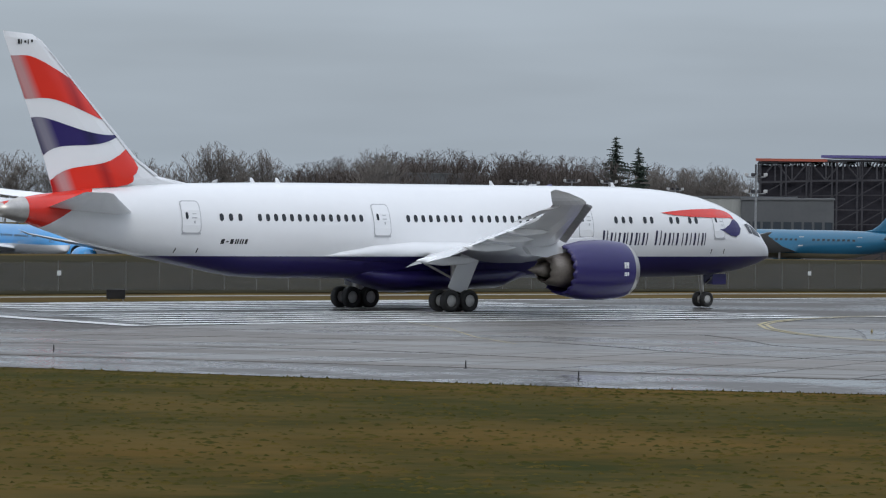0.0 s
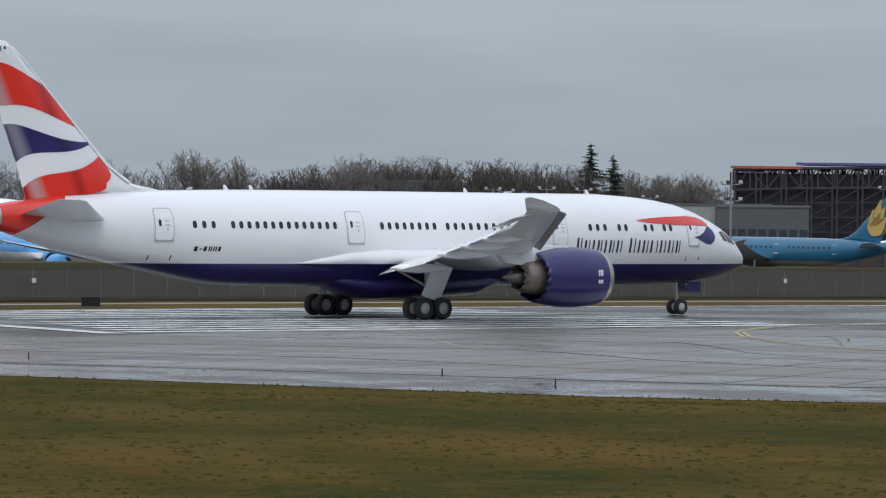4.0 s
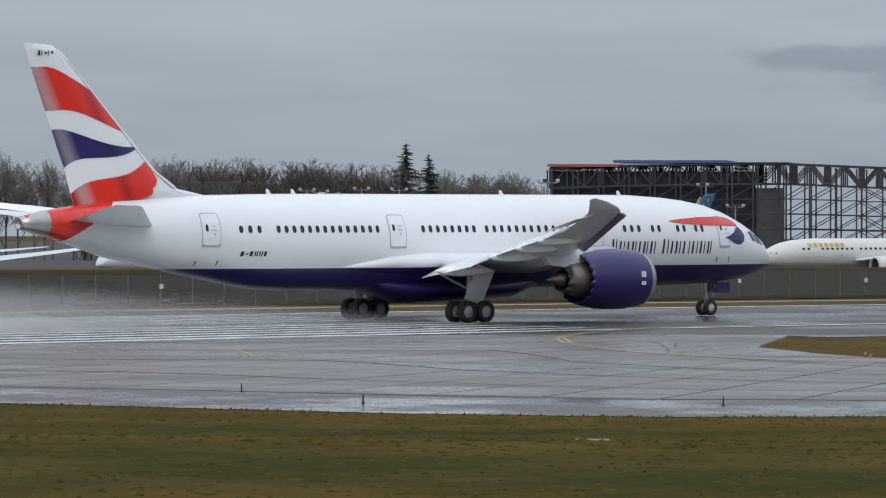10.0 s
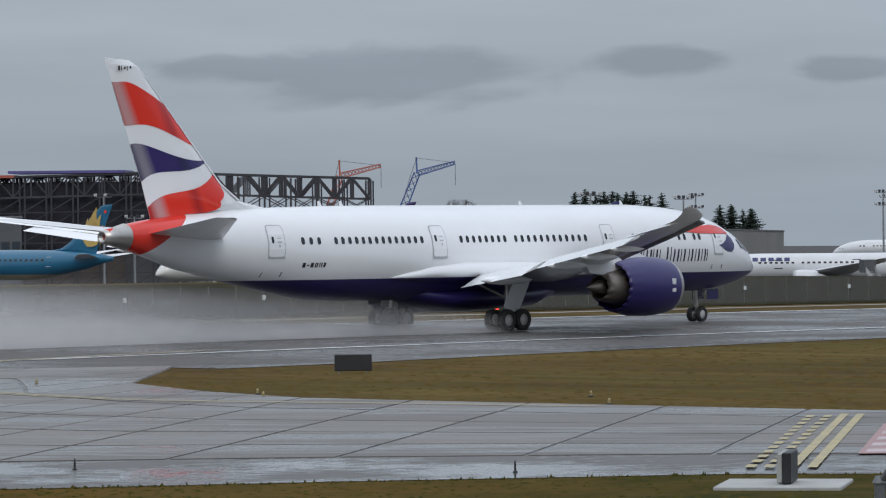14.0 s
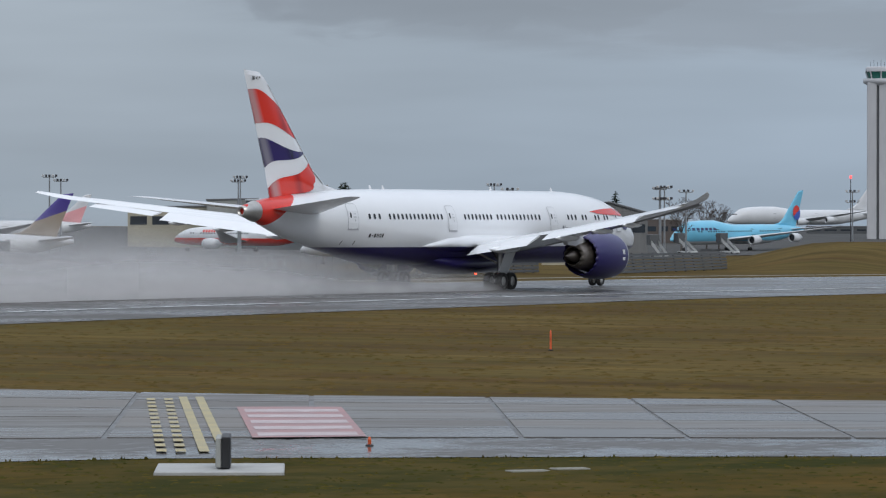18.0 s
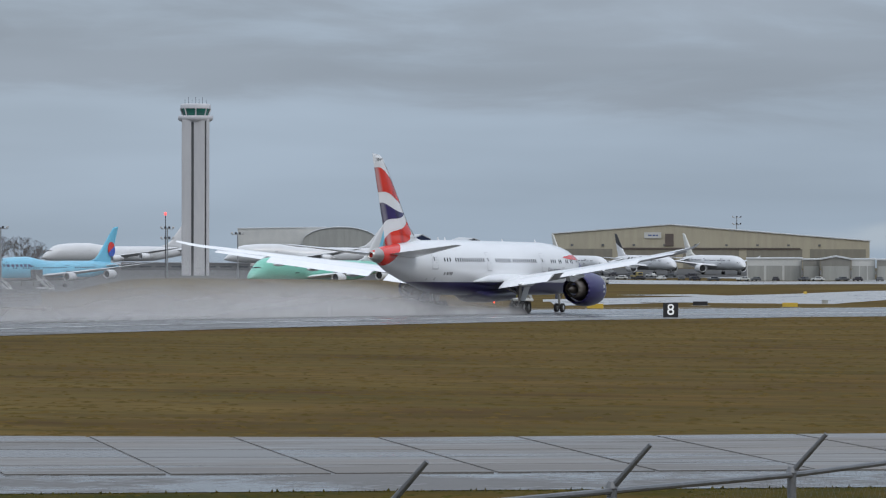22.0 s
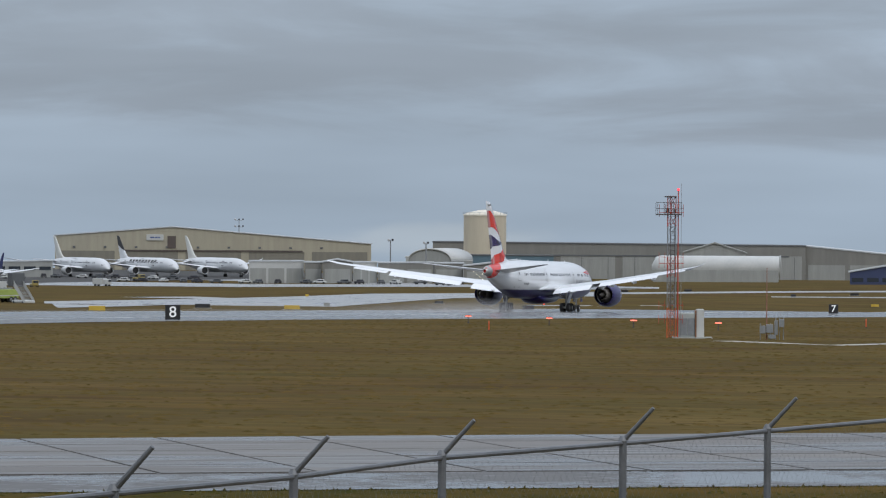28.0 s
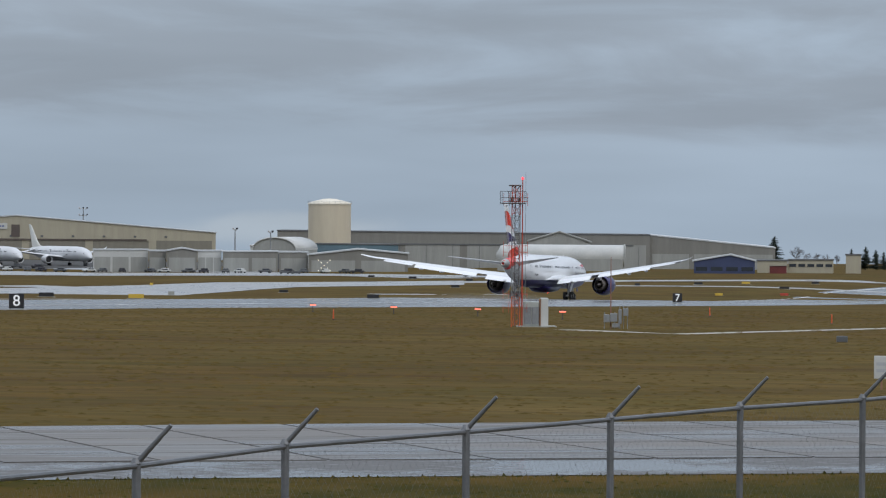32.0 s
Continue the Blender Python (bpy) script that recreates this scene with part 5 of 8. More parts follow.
def control_tower():
    c = Vector((1713.86, 772.71, 11.92))
    q = 1.34
    z0 = float(ground_z(c.x, c.y))
    zr = ((1713.84, 772.75, 45.40)[2] - z0) / q
    top = thing("control_tower", "tall pale concrete control tower with green glass cab", "tower", Matrix.Translation((c.x, c.y, z0)) @ Matrix.Rotation(radians(-65), 4, "Z") @ Matrix.Scale(q, 4))
    pale = surface("pale_precast_concrete", (.52, .52, .53), (.43, .43, .45), 8, .6, scale3=(1, 1, .2))
    for x0, x1 in ((-3.9, -1.25), (-.55, 2.6), (3.0, 3.9)):
        part("shaft", boxes([(x0, x1, -3.9, 3.9, 0, zr)], .1), pale, top)
    part("shaft_core", boxes([(-3.8, 3.8, -3.4, 3.4, 0, zr)]), WALL_D, top, "dark recessed strips")
    part("gallery", lathe([(zr - 1.0, 3.4), (zr, 5.0), (zr + 1.2, 5.0), (zr + 1.2, 3.5)], 8, "z"), pale, top)
    part("cab_glass", lathe([(zr + 1.2, 3.6), (zr + 3.2, 4.2)], 8, "z"), surface("green_tower_glass", (.02, .16, .12), (.03, .10, .09), 2, .08), top, "green tinted cab glass")
    for k in range(8):
        a = radians(45 * k)
        bm = bmesh.new()
        tube(bm, (3.7 * math.cos(a), 3.7 * math.sin(a), zr + 1.2), (4.3 * math.cos(a), 4.3 * math.sin(a), zr + 3.2), .22, None, 5)
        part("mullion", bm, pale, top)
    part("cab_roof", lathe([(zr + 3.2, 4.4), (zr + 4.2, 4.3), (zr + 4.6, 3.9), (zr + 4.6, .02)], 8, "z"), pale, top)
    for k in range(7):
        bm = bmesh.new()
        tube(bm, (-3 + k, .6 * (k % 3) - .6, zr + 4.5), (-3 + k, .6 * (k % 3) - .6, zr + 5.9 + .6 * (k % 2)), .06, None, 4)
        part("antenna", bm, STEEL, top)


control_tower()
arch_hall("white_tunnel", "white ribbed fabric arch shelter", (1677.55, 480.48, -5.74), (1676.86, 464.46, -5.62), 25, WALL_W, 4.02, WALL_G)
building("tunnel_side", "white low flank of a fabric tunnel", (1684.02, 483.32, -4.62), (1685.51, 478.09, -4.18), 20, WALL_W, WALL_W)


def white_tunnel():
    a, b = Vector((1655.45, 386.64, -6.41)), Vector((1664.98, 343.29, -6.10))
    z0 = float(ground_z(a.x, a.y))
    u = b - a
    top = thing("long_tunnel", "long white half-round fabric tunnel", "shelter", Matrix.Translation((a.x, a.y, z0)) @ Matrix.Rotation(math.atan2(u.y, u.x), 4, "Z"))
    h = a.z - z0
    L = u.length
    sk = lathe([(0, .5), (1.5, 3.4), (3, 3.9), (L - 1, 3.9), (L, 3.9)], 28, "x", (0, 3.9, h - .5))
    part("skin", sk, WALL_W, top, "", True)
    bm = bmesh.new()
    for i in range(14):
        a0, a1 = math.pi * i / 14, math.pi * (i + 1) / 14
        tube(bm, (L + .05, 3.9 + 3.95 * math.cos(a0), h - .5 + 3.95 * math.sin(a0)), (L + .05, 3.9 + 3.95 * math.cos(a1), h - .5 + 3.95 * math.sin(a1)), .35, None, 5)
    part("end_ring", bm, WALL_G, top)
    part("plinth", boxes([(.5, L - .5, 0, 7.8, 0, h - 1.5)]), WALL_G, top)


white_tunnel()
building("store_shed", "pale metal store shed behind the far fence", (1580.18, 508.57, -5.64), (1585.73, 490.98, -5.53), 15, WALL_W, ROOF_L, doors=3)
building("store_shed", "small grey metal store shed", (1581.07, 489.13, -5.86), (1582.74, 483.69, -5.83), 15, WALL_O, ROOF_L, doors=1)
building("store_shed", "gabled grey metal store shed", (1578.07, 481.87, -5.78), (1580.92, 472.44, -5.72), 15, WALL_O, ROOF_L, .9, .5, doors=1)
building("store_shed", "white metal store shed with blue doors", (1582.94, 472.65, -5.73), (1585.20, 465.01, -5.68), 15, WALL_W, ROOF_L, doors=3)
building("store_shed", "long grey metal store shed", (1583.39, 464.08, -5.85), (1588.52, 446.23, -5.73), 15, WALL_O, ROOF_L, doors=2)
building("store_shed", "grey metal store shed with mesh front", (1588.62, 445.86, -5.92), (1591.21, 436.54, -5.85), 15, WALL_O, ROOF_L, doors=1)
building("store_shed", "wide gabled grey metal shed", (1581.61, 433.70, -6.71), (1590.07, 401.60, -6.11), 20, WALL_O, ROOF_L, 1.6, .5, doors=2)
building("apron_block", "low dark teal apron block behind the sheds", (1715.75, 473.91, -3.88), (1724.95, 439.28, -4.05), 15, surface("teal_cladding", (.12, .2, .24), (.10, .16, .2), 5, .5), ROOF_D)
building("blue_house", "blue clad airfield building with white doors", (1591.09, 304.67, -7.69), (1594.75, 284.94, -7.54), 14, WALL_N, ROOF_L, 2.0, .6, doors=0, windows=4, wrow=(.3, .6))
building("tan_unit", "tan low flat-roofed storage unit", (1624.41, 289.48, -7.63), (1626.17, 279.42, -7.56), 12, WALL_T, ROOF_D)
building("tan_unit", "long tan low unit with windows", (1631.13, 280.08, -7.41), (1633.63, 265.14, -7.30), 12, WALL_T, ROOF_D, windows=5)
building("tan_unit", "tall narrow tan block beside firs", (1639.22, 261.83, -5.60), (1640.02, 256.77, -5.56), 10, WALL_T, ROOF_D)
building("maroon_box", "dark red container beside tan units", (1605.44, 281.91, -9.10), (1606.40, 276.39, -9.06), 3, surface("maroon_paint", (.16, .03, .03), (.12, .025, .025), 2, .5), ROOF_D, parapet=.05)


# ---------------------------------------------------------------- parked airliners
def painted(name, c):
    return surface(name, c, tuple(v * .9 for v in c), 5, .28, coat=.2)


SAND = painted("sand_livery", (.40, .34, .22))
TEAL, GOLD = painted("teal_livery", (.02, .135, .24)), painted("gold_livery", (.48, .33, .09))
SKYB, MINT = painted("sky_blue_livery", (.18, .55, .75)), painted("green_primer", (.20, .56, .44))
KBLUE, MIDB = painted("bright_blue_livery", (.04, .30, .66)), painted("deep_blue_livery", (.026, .036, .13))
LIME, PINK = painted("lime_livery", (.20, .55, .05)), painted("pink_livery", (.75, .35, .36))
CREAM, PLUM = painted("cream_livery", (.66, .65, .60)), painted("purple_livery", (.10, .07, .28))
JET_WHITE = painted("white_livery", (.64, .65, .665))


GLOBE, VIOLET = painted("globe_bronze", (.30, .24, .18)), painted("violet_navy", (.07, .05, .26))
PLUMD, GREYM = painted("dark_plum_livery", (.04, .022, .11)), painted("mid_grey_livery", (.26, .26, .28))


def parked(label, at, heading, length, body, belly, fin_mat, fin_low=None, tail_mat=None, jumbo=False, wing_mat=None, titles=None, cut=3.0, doors_dark=False, windows=True, fin_aft=None, fin_k=None, marks=()):
    """A parked airliner resting on the ground at (x, y), its nose towards heading degrees."""
    k = length / (76.0 if jumbo else 62.8)
    kz = (1.13 if jumbo else (k + .05 if k < .7 else .5 + .5 * k))
    z = float(ground_z(at[0], at[1]))
    top = thing("parked_airliner", label, "aircraft", pose(at[0], at[1], z, 0, 0, heading), "parked airliners")
    sx = length / 62.8
    st = [(x * sx, zc * kz, hh * kz, hw * kz) for x, zc, hh, hw in STATIONS]
    if jumbo:
        out = []
        for x, zc, hh, hw in st:
            hump = 1.5 * float(ease(x, 6, 14) * (1 - ease(x, 31.0, 36.5)))
            out.append((x, zc + hump / 2, hh + hump / 2, hw * .98))
        st = out
    me = hull_mesh(st, 28)
    bm = bmesh.new()
    bm.from_mesh(me)
    bmesh.ops.bisect_plane(bm, geom=bm.faces[:] + bm.edges[:] + bm.verts[:], plane_co=(0, 0, cut * kz), plane_no=(0, 0, 1))
    if tail_mat:
        bmesh.ops.bisect_plane(bm, geom=bm.faces[:] + bm.edges[:] + bm.verts[:], plane_co=(-18 * sx, 0, 5 * kz), plane_no=(1, 0, .5))
    for f in bm.faces:
        c = f.calc_center_median()
        f.material_index = 1 if c.z < cut * kz else 0
        if tail_mat and (c.x + 18 * sx) + .5 * (c.z - 5 * kz) < 0:
            f.material_index = 2
        f.smooth = True
    me2 = bpy.data.meshes.new("hull")
    bm.to_mesh(me2)
    bm.free()
    for m in (body, belly, tail_mat or body):
        me2.materials.append(m)
    hull = part("fuselage", me2, None, top)
    fs = fin_k or (1.36 if jumbo else 1.0)
    le = [(x * sx, (7 + (z - 7) * fs) * kz) for x, z in FIN_LE]
    te = [(x * sx, (7 + (z - 7) * fs) * kz) for x, z in FIN_TE]
    fin = upright_foil([((a[0], 0, a[1]), (b[0], 0, b[1]), t) for a, b, t in zip(le, te, (.3, .8, .8, .34, .06))])
    if fin_low:
        zc = (9.6 if jumbo else 11.6) * kz
        bmesh.ops.bisect_plane(fin, geom=fin.faces[:] + fin.edges[:] + fin.verts[:], plane_co=(-26 * sx, 0, zc), plane_no=(.35, 0, 1))
        for f in fin.faces:
            c = f.calc_center_median()
            f.material_index = 1 if (c.z - zc) + .35 * (c.x + 26 * sx) < 0 else 0
    if fin_aft:
        lo, hi = Vector((te[1][0] + 2.3, 0, te[1][1])), Vector((te[-1][0] + 1.6, 0, te[-1][1]))
        nn = Vector((hi.z - lo.z, 0, lo.x - hi.x))
        bmesh.ops.bisect_plane(fin, geom=fin.faces[:] + fin.edges[:] + fin.verts[:], plane_co=lo, plane_no=nn)
        for f in fin.faces:
            f.material_index = 1 if (f.calc_center_median() - lo).dot(nn) < 0 else 0
    fm = bpy.data.meshes.new("fin")
    bmesh.ops.recalc_face_normals(fin, faces=fin.faces[:])
    fin.to_mesh(fm)
    fin.free()
    fm.materials.append(fin_mat), fm.materials.append(fin_low or fin_aft or fin_mat)
    part("fin", fm, None, top)
    wm = wing_mat or JET_WHITE
    wk = 1.07 if jumbo else sx
    for s in (-1, 1):
        part("wing", foil([((wing_le(y) * wk, s * y * wk, wing_z(y) * kz), (wing_te(y) * wk, s * y * wk, (wing_z(y) - .12) * kz), np.interp(y, [0, 10, 27, 30.1], [1.5, .95, .32, .06])) for y in (1.5, 2.9, 10.5, 20, 27, 30.1)]), wm, top)
        part("stabiliser", foil([((-23.2 * sx, s * 1.3, 6.35 * kz), (-28.9 * sx, s, 6.3 * kz), .5), ((-29.4 * sx, s * 9.3 * kz, 7.2 * kz), (-31.4 * sx, s * 9.3 * kz, 7.2 * kz), .14)]), wm, top)
        for ey, ex in (((9.75, 7.2),) if not jumbo else ((11.7, 6.5), (20.8, -2.5))):
            r = .82 if jumbo else k
            en = part("engine_cowl", lathe([(2.9 * r, 1.42 * r), (3.28 * r, 1.58 * r), (2.2 * r, 1.83 * r), (1.0 * r, 1.9 * r), (-.6 * r, 1.84 * r), (-2.2 * r, 1.5 * r), (-2.2 * r, 1.1 * r), (-3.4 * r, .7 * r), (-4.6 * r, .05)], 24, "x", (ex * wk * (1 if jumbo else .96), s * ey * wk, (2.62 + (.9 if jumbo else 0) + (.8 if ey > 15 else 0)) * (.5 + .5 * kz))), body if not jumbo else wm, top, "", True)
            part("fan", lathe([(2.4 * r, 1.4 * r), (2.4 * r, .02)], 20, "x", (ex * wk * (1 if jumbo else .96), s * ey * wk, (2.62 + (.9 if jumbo else 0) + (.8 if ey > 15 else 0)) * (.5 + .5 * kz))), BLACK, en)
    zw = 5.78 * kz

    def skin(x0, x1, z0, z1, mat, nm, lab=""):
        n = max(1, int((x1 - x0) / 1.5))
        for s in (-1, 1):
            bm = bmesh.new()
            row = []
            for i in range(n + 1):
                x = x0 + (x1 - x0) * i / n
                zc, hh, hw = [float(np.interp(-x, [-q[0] for q in st], [q[j] for q in st])) for j in (1, 2, 3)]
                row.append([bm.verts.new((x, s * (hw * math.sqrt(max(1 - ((zz - zc) / hh) ** 2, .01)) + .05), zz)) for zz in (z0, z1)])
            for p, q in zip(row, row[1:]):
                bm.faces.new((p[0], q[0], q[1], p[1]))
            part(nm, bm, mat, hull, lab)
    for x0, x1 in ((-17, -6), (-3, 9), (10, 19), (20.5, 24)) if windows else ():
        n = int((x1 - x0) / 1.2)
        for i in range(n):
            skin((x0 + i * 1.2) * sx, (x0 + i * 1.2 + .62) * sx, zw - .05, zw + .36, GLASSD, "cabin_window")
    skin(27.9 * sx, 29.2 * sx, 4.9 * kz + (1.3 if jumbo else 0), 5.3 * kz + (1.3 if jumbo else 0), GLASSD, "cockpit_window")
    for x in (-18.5, -4.5, 12.5):
        skin(x * sx, (x + (1.9 if doors_dark else 1.1)) * sx, 4.6 * kz, 6.6 * kz, GLASSD if doors_dark else OUTLINE, "cabin_door")
    for x0, x1, z0, z1, m in marks:
        skin(x0 * sx, x1 * sx, z0 * kz, z1 * kz, m, "hull_emblem", "plain dark emblem shape on the hull")
    if titles:
        m, x, n, w = titles
        for i in range(n):
            skin((x + i * w * 1.45) * sx, (x + i * w * 1.45 + w) * sx, 6.25 * kz, 7.05 * kz, m, "title_bar", "airline title on the hull")
    for x, y in ((0, 4.9), (0, -4.9), (25.8, 0)):
        bm = bmesh.new()
        tube(bm, (x * sx, y * k, .6), (x * sx, y * k * .95, 3.2 * kz), .2, None, 8)
        leg = part("gear_leg", bm, METAL, top)
        part("wheel", lathe([(-.55, .02), (-.55, .6), (.55, .6), (.55, .02)], 16, "y", (x * sx, y * k, .6)), RUBBER, leg)
    return top


teal_jet = parked("teal and sand airliner with a gold flower fin", (682.70, 691.20, -3.13), 103.0, 62.8, TEAL, SAND, TEAL, None, titles=(JET_WHITE, 8, 9, .9), cut=3.1, wing_mat=GREYW)
parked("bright blue over white airliner", (489.20, 655.60, -2.70), 74.6, 62.8, KBLUE, JET_WHITE, JET_WHITE, cut=4.6)
parked("white airliner with dark title marks at the fence", (559.04, 662.38, -4.10), 188.0, 62.8, JET_WHITE, JET_WHITE, JET_WHITE, titles=(MIDB, 12, 6, 1.1), doors_dark=True)
parked("bright blue airliner seen nose on at the fence", (500.26, 714.18, -3.50), -107.0, 62.8, KBLUE, JET_WHITE, JET_WHITE, cut=4.4)
LAVENDER = painted("lavender_paint", (.14, .13, .31))
parked("lavender airliner with a pale purple fin", (588.04, 680.16, -3.83), 73.9, 62.8, LAVENDER, LAVENDER, LAVENDER, doors_dark=True)
plum_jet = parked("cream airliner with a deep purple fin", (702.82, 626.07, -3.26), 169.4, 62.8, CREAM, CREAM, PLUMD, titles=(GOLD, 12, 7, .9))
jumbo12 = parked("white four-engine airliner with navy and lime fin", (1032.60, 841.70, -6.19), 169.0, 72, JET_WHITE, JET_WHITE, MIDB, LIME, jumbo=True, windows=False, fin_k=1.15, titles=(MIDB, 11.6, 3, .9), marks=((5.0, 9.2, 4.2, 6.7, MIDB), (.3, 4.8, 5.6, 6.7, PLUMD), (.3, 4.8, 4.2, 5.4, GREYM)))
cu = bpy.data.curves.new("fin_number", "FONT")
cu.body, cu.size, cu.align_x, cu.align_y, cu.extrude, cu.offset = "12", 4.6, "CENTER", "CENTER", .01, .06
tmp_ob = bpy.data.objects.new("fin_number", cu)
number_mesh = bpy.data.meshes.new_from_object(tmp_ob)
bpy.data.objects.remove(tmp_ob)
for side in (-1, 1):
    nb = part("fin_number", number_mesh, JET_WHITE, jumbo12, "white number on the fin")
    nb.matrix_local = Matrix.Translation((-30.2, side * .62, 13.7)) @ Matrix.Rotation(radians(0 if side < 0 else 180), 4, "Z") @ Matrix.Rotation(radians(90), 4, "X")
parked("white airliner with grey belly and globe fin", (878.62, 622.86, -6.88), 125.3, 62.8, JET_WHITE, GREYW, VIOLET, GLOBE, titles=(MIDB, 11, 6, 1.2), doors_dark=True)
parked("white airliner with a pink flower fin", (1364.7, 939.3, -8.19), 126.3, 62.8, JET_WHITE, JET_WHITE, JET_WHITE, PINK)
parked("white airliner with violet fin and bronze globe", (1131.76, 619.05, -8.31), 86.1, 56.7, JET_WHITE, GREYW, VIOLET, GLOBE)
parked("plain white airliner with an open cargo door", (1013.9, 573.9, -6.74), 111.1, 62.8, JET_WHITE, JET_WHITE, JET_WHITE, doors_dark=True, windows=False)
sky_jet = parked("sky-blue four-engine airliner with round fin emblem", (1510.99, 734.37, -11.95), 169.6, 76, SKYB, GREYW, SKYB, jumbo=True, fin_k=1.15, titles=(MIDB, 14, 9, 1.3), doors_dark=True)
parked("plain white four-engine airliner", (1991.26, 935.35, -5.28), 141.1, 76, JET_WHITE, JET_WHITE, JET_WHITE, jumbo=True, windows=False)
parked("mint green primer four-engine airliner with pale fin", (1410.18, 593.54, -9.01), 168.2, 76, MINT, MINT, JET_WHITE, jumbo=True, doors_dark=True, windows=False, fin_aft=SKYB, fin_k=1.1, titles=(JET_WHITE, -4, 3, 2.6), wing_mat=GREYW)
parked("plain white four-engine airliner with grey engines", (1952.56, 825.77, -5.47), 124.7, 76, JET_WHITE, JET_WHITE, JET_WHITE, jumbo=True, windows=False, wing_mat=GREYW)
parked("white and red airliner with a red fin", (1259.87, 776.62, -9.08), 82.2, 56.7, JET_WHITE, RED, RED, titles=(RED, 8, 8, .8), cut=4.4)
parked("purple narrow-body airliner with red tail", (1622.47, 628.64, -7.24), 38.7, 36, PLUM, PLUM, RED, tail_mat=RED)
parked("white narrow-body airliner with navy fin", (1663.06, 634.52, -7.38), 40.8, 36, JET_WHITE, JET_WHITE, MIDB)
for a_, h_ in (((1768.86, 636.83, -6.72), -137.5), ((1785.61, 588.20, -7.73), -136.1)):
    parked("white wide-body airliner with unpainted patches", a_, h_, 54.9, JET_WHITE, JET_WHITE, CREAM, doors_dark=True)
parked("white wide-body airliner with dark patches and striped fin", (1777.22, 613.10, -7.44), -136.0, 54.9, JET_WHITE, JET_WHITE, BLACK, GREYW, titles=(BLACK, -12, 9, 2.2), doors_dark=True)



def fin_shape(owner, pts, mat, label, kz=1.0, sx=1.0):
    """A flat painted shape on both sides of a parked jet's fin, from (x, z) points."""
    finp = next(c for c in owner.children if c.name.startswith("fin"))
    for side in (-1, 1):
        vs = [(x * sx, side * (.58 * float(np.interp(z, [7.5, 9.5, 16.7], [1.14, .95, .2])) + .04), z * kz) for x, z in pts]
        part("fin_emblem", mesh_from("emblem", vs, [tuple(range(len(vs)))]), mat, finp, label)


for ang, ln, wd in ((116, 7.0, .95), (104, 7.9, 1.0), (131, 5.6, 1.0), (90, 5.6, .8), (150, 3.6, .8), (74, 3.4, .6)):
    a = radians(ang)
    fin_shape(teal_jet, [(-25.9 + math.cos(a) * ln * f - math.sin(a) * w, 8.5 + math.sin(a) * ln * f + math.cos(a) * w) for f, w in ((0, 0), (.3, -wd * .8), (.6, -wd), (1, 0), (.6, wd), (.3, wd * .8))], GOLD, "gold flower petal")
for x0, w0 in ((-25.6, 1.5), (-26.4, .5)):
    fin_shape(plum_jet, [(x0 - w0, 10.6 - w0), (x0 + w0, 10.2 - w0), (x0 + w0 * .8, 11.0), (x0 - w0 * .9, 11.8)], GOLD, "plain gold emblem shape")
fin_shape(teal_jet, [(-29.9 + .35 * math.cos(k), 15.3 + .35 * math.sin(k)) for k in (0, .8, 1.6, 2.4, 3.1, 3.9, 4.7, 5.5)], RED, "small red disc")
for k0, mat, lab in ((0, RED, "red half of a round emblem"), (1, painted("emblem_blue", (.03, .09, .42)), "blue half of a round emblem")):
    fin_shape(sky_jet, [(-27.6 + 1.75 * math.cos(math.pi * (k / 8 + k0) - .5), 11.3 + 2.3 * math.sin(math.pi * (k / 8 + k0) - .5)) for k in range(9)], mat, lab, 1.13, 76 / 62.8)

# ---------------------------------------------------------------- trees
BARK = surface("grey_brown_bark", (.17, .155, .14), (.11, .10, .092), .8, .9)
TWIG = surface("bare_twigs", (.125, .108, .10), (.085, .072, .066), 3, .9)
TWIG_L = surface("pale_twigs", (.21, .19, .175), (.15, .135, .125), 3, .9)
THICK = surface("dark_thicket", (.075, .062, .055), (.045, .038, .034), 5, .95)
# needle green lifted towards grey, with distance haze put into the colour
NEEDLE = surface("hazed_fir_needles", (.055, .068, .055), (.03, .042, .035), 2, .9)


def prism(vs, fs, a, b, r0, r1):
    d = (b - a).normalized()
    s = d.orthogonal().normalized()
    u = d.cross(s)
    k = len(vs)
    for p, r in ((a, r0), (b, r1)):
        for i in range(3):
            an = 2.0944 * i
            vs.append(p + (s * math.cos(an) + u * math.sin(an)) * r)
    for i in range(3):
        j = (i + 1) % 3
        fs.append((k + i, k + j, k + 3 + j, k + 3 + i))


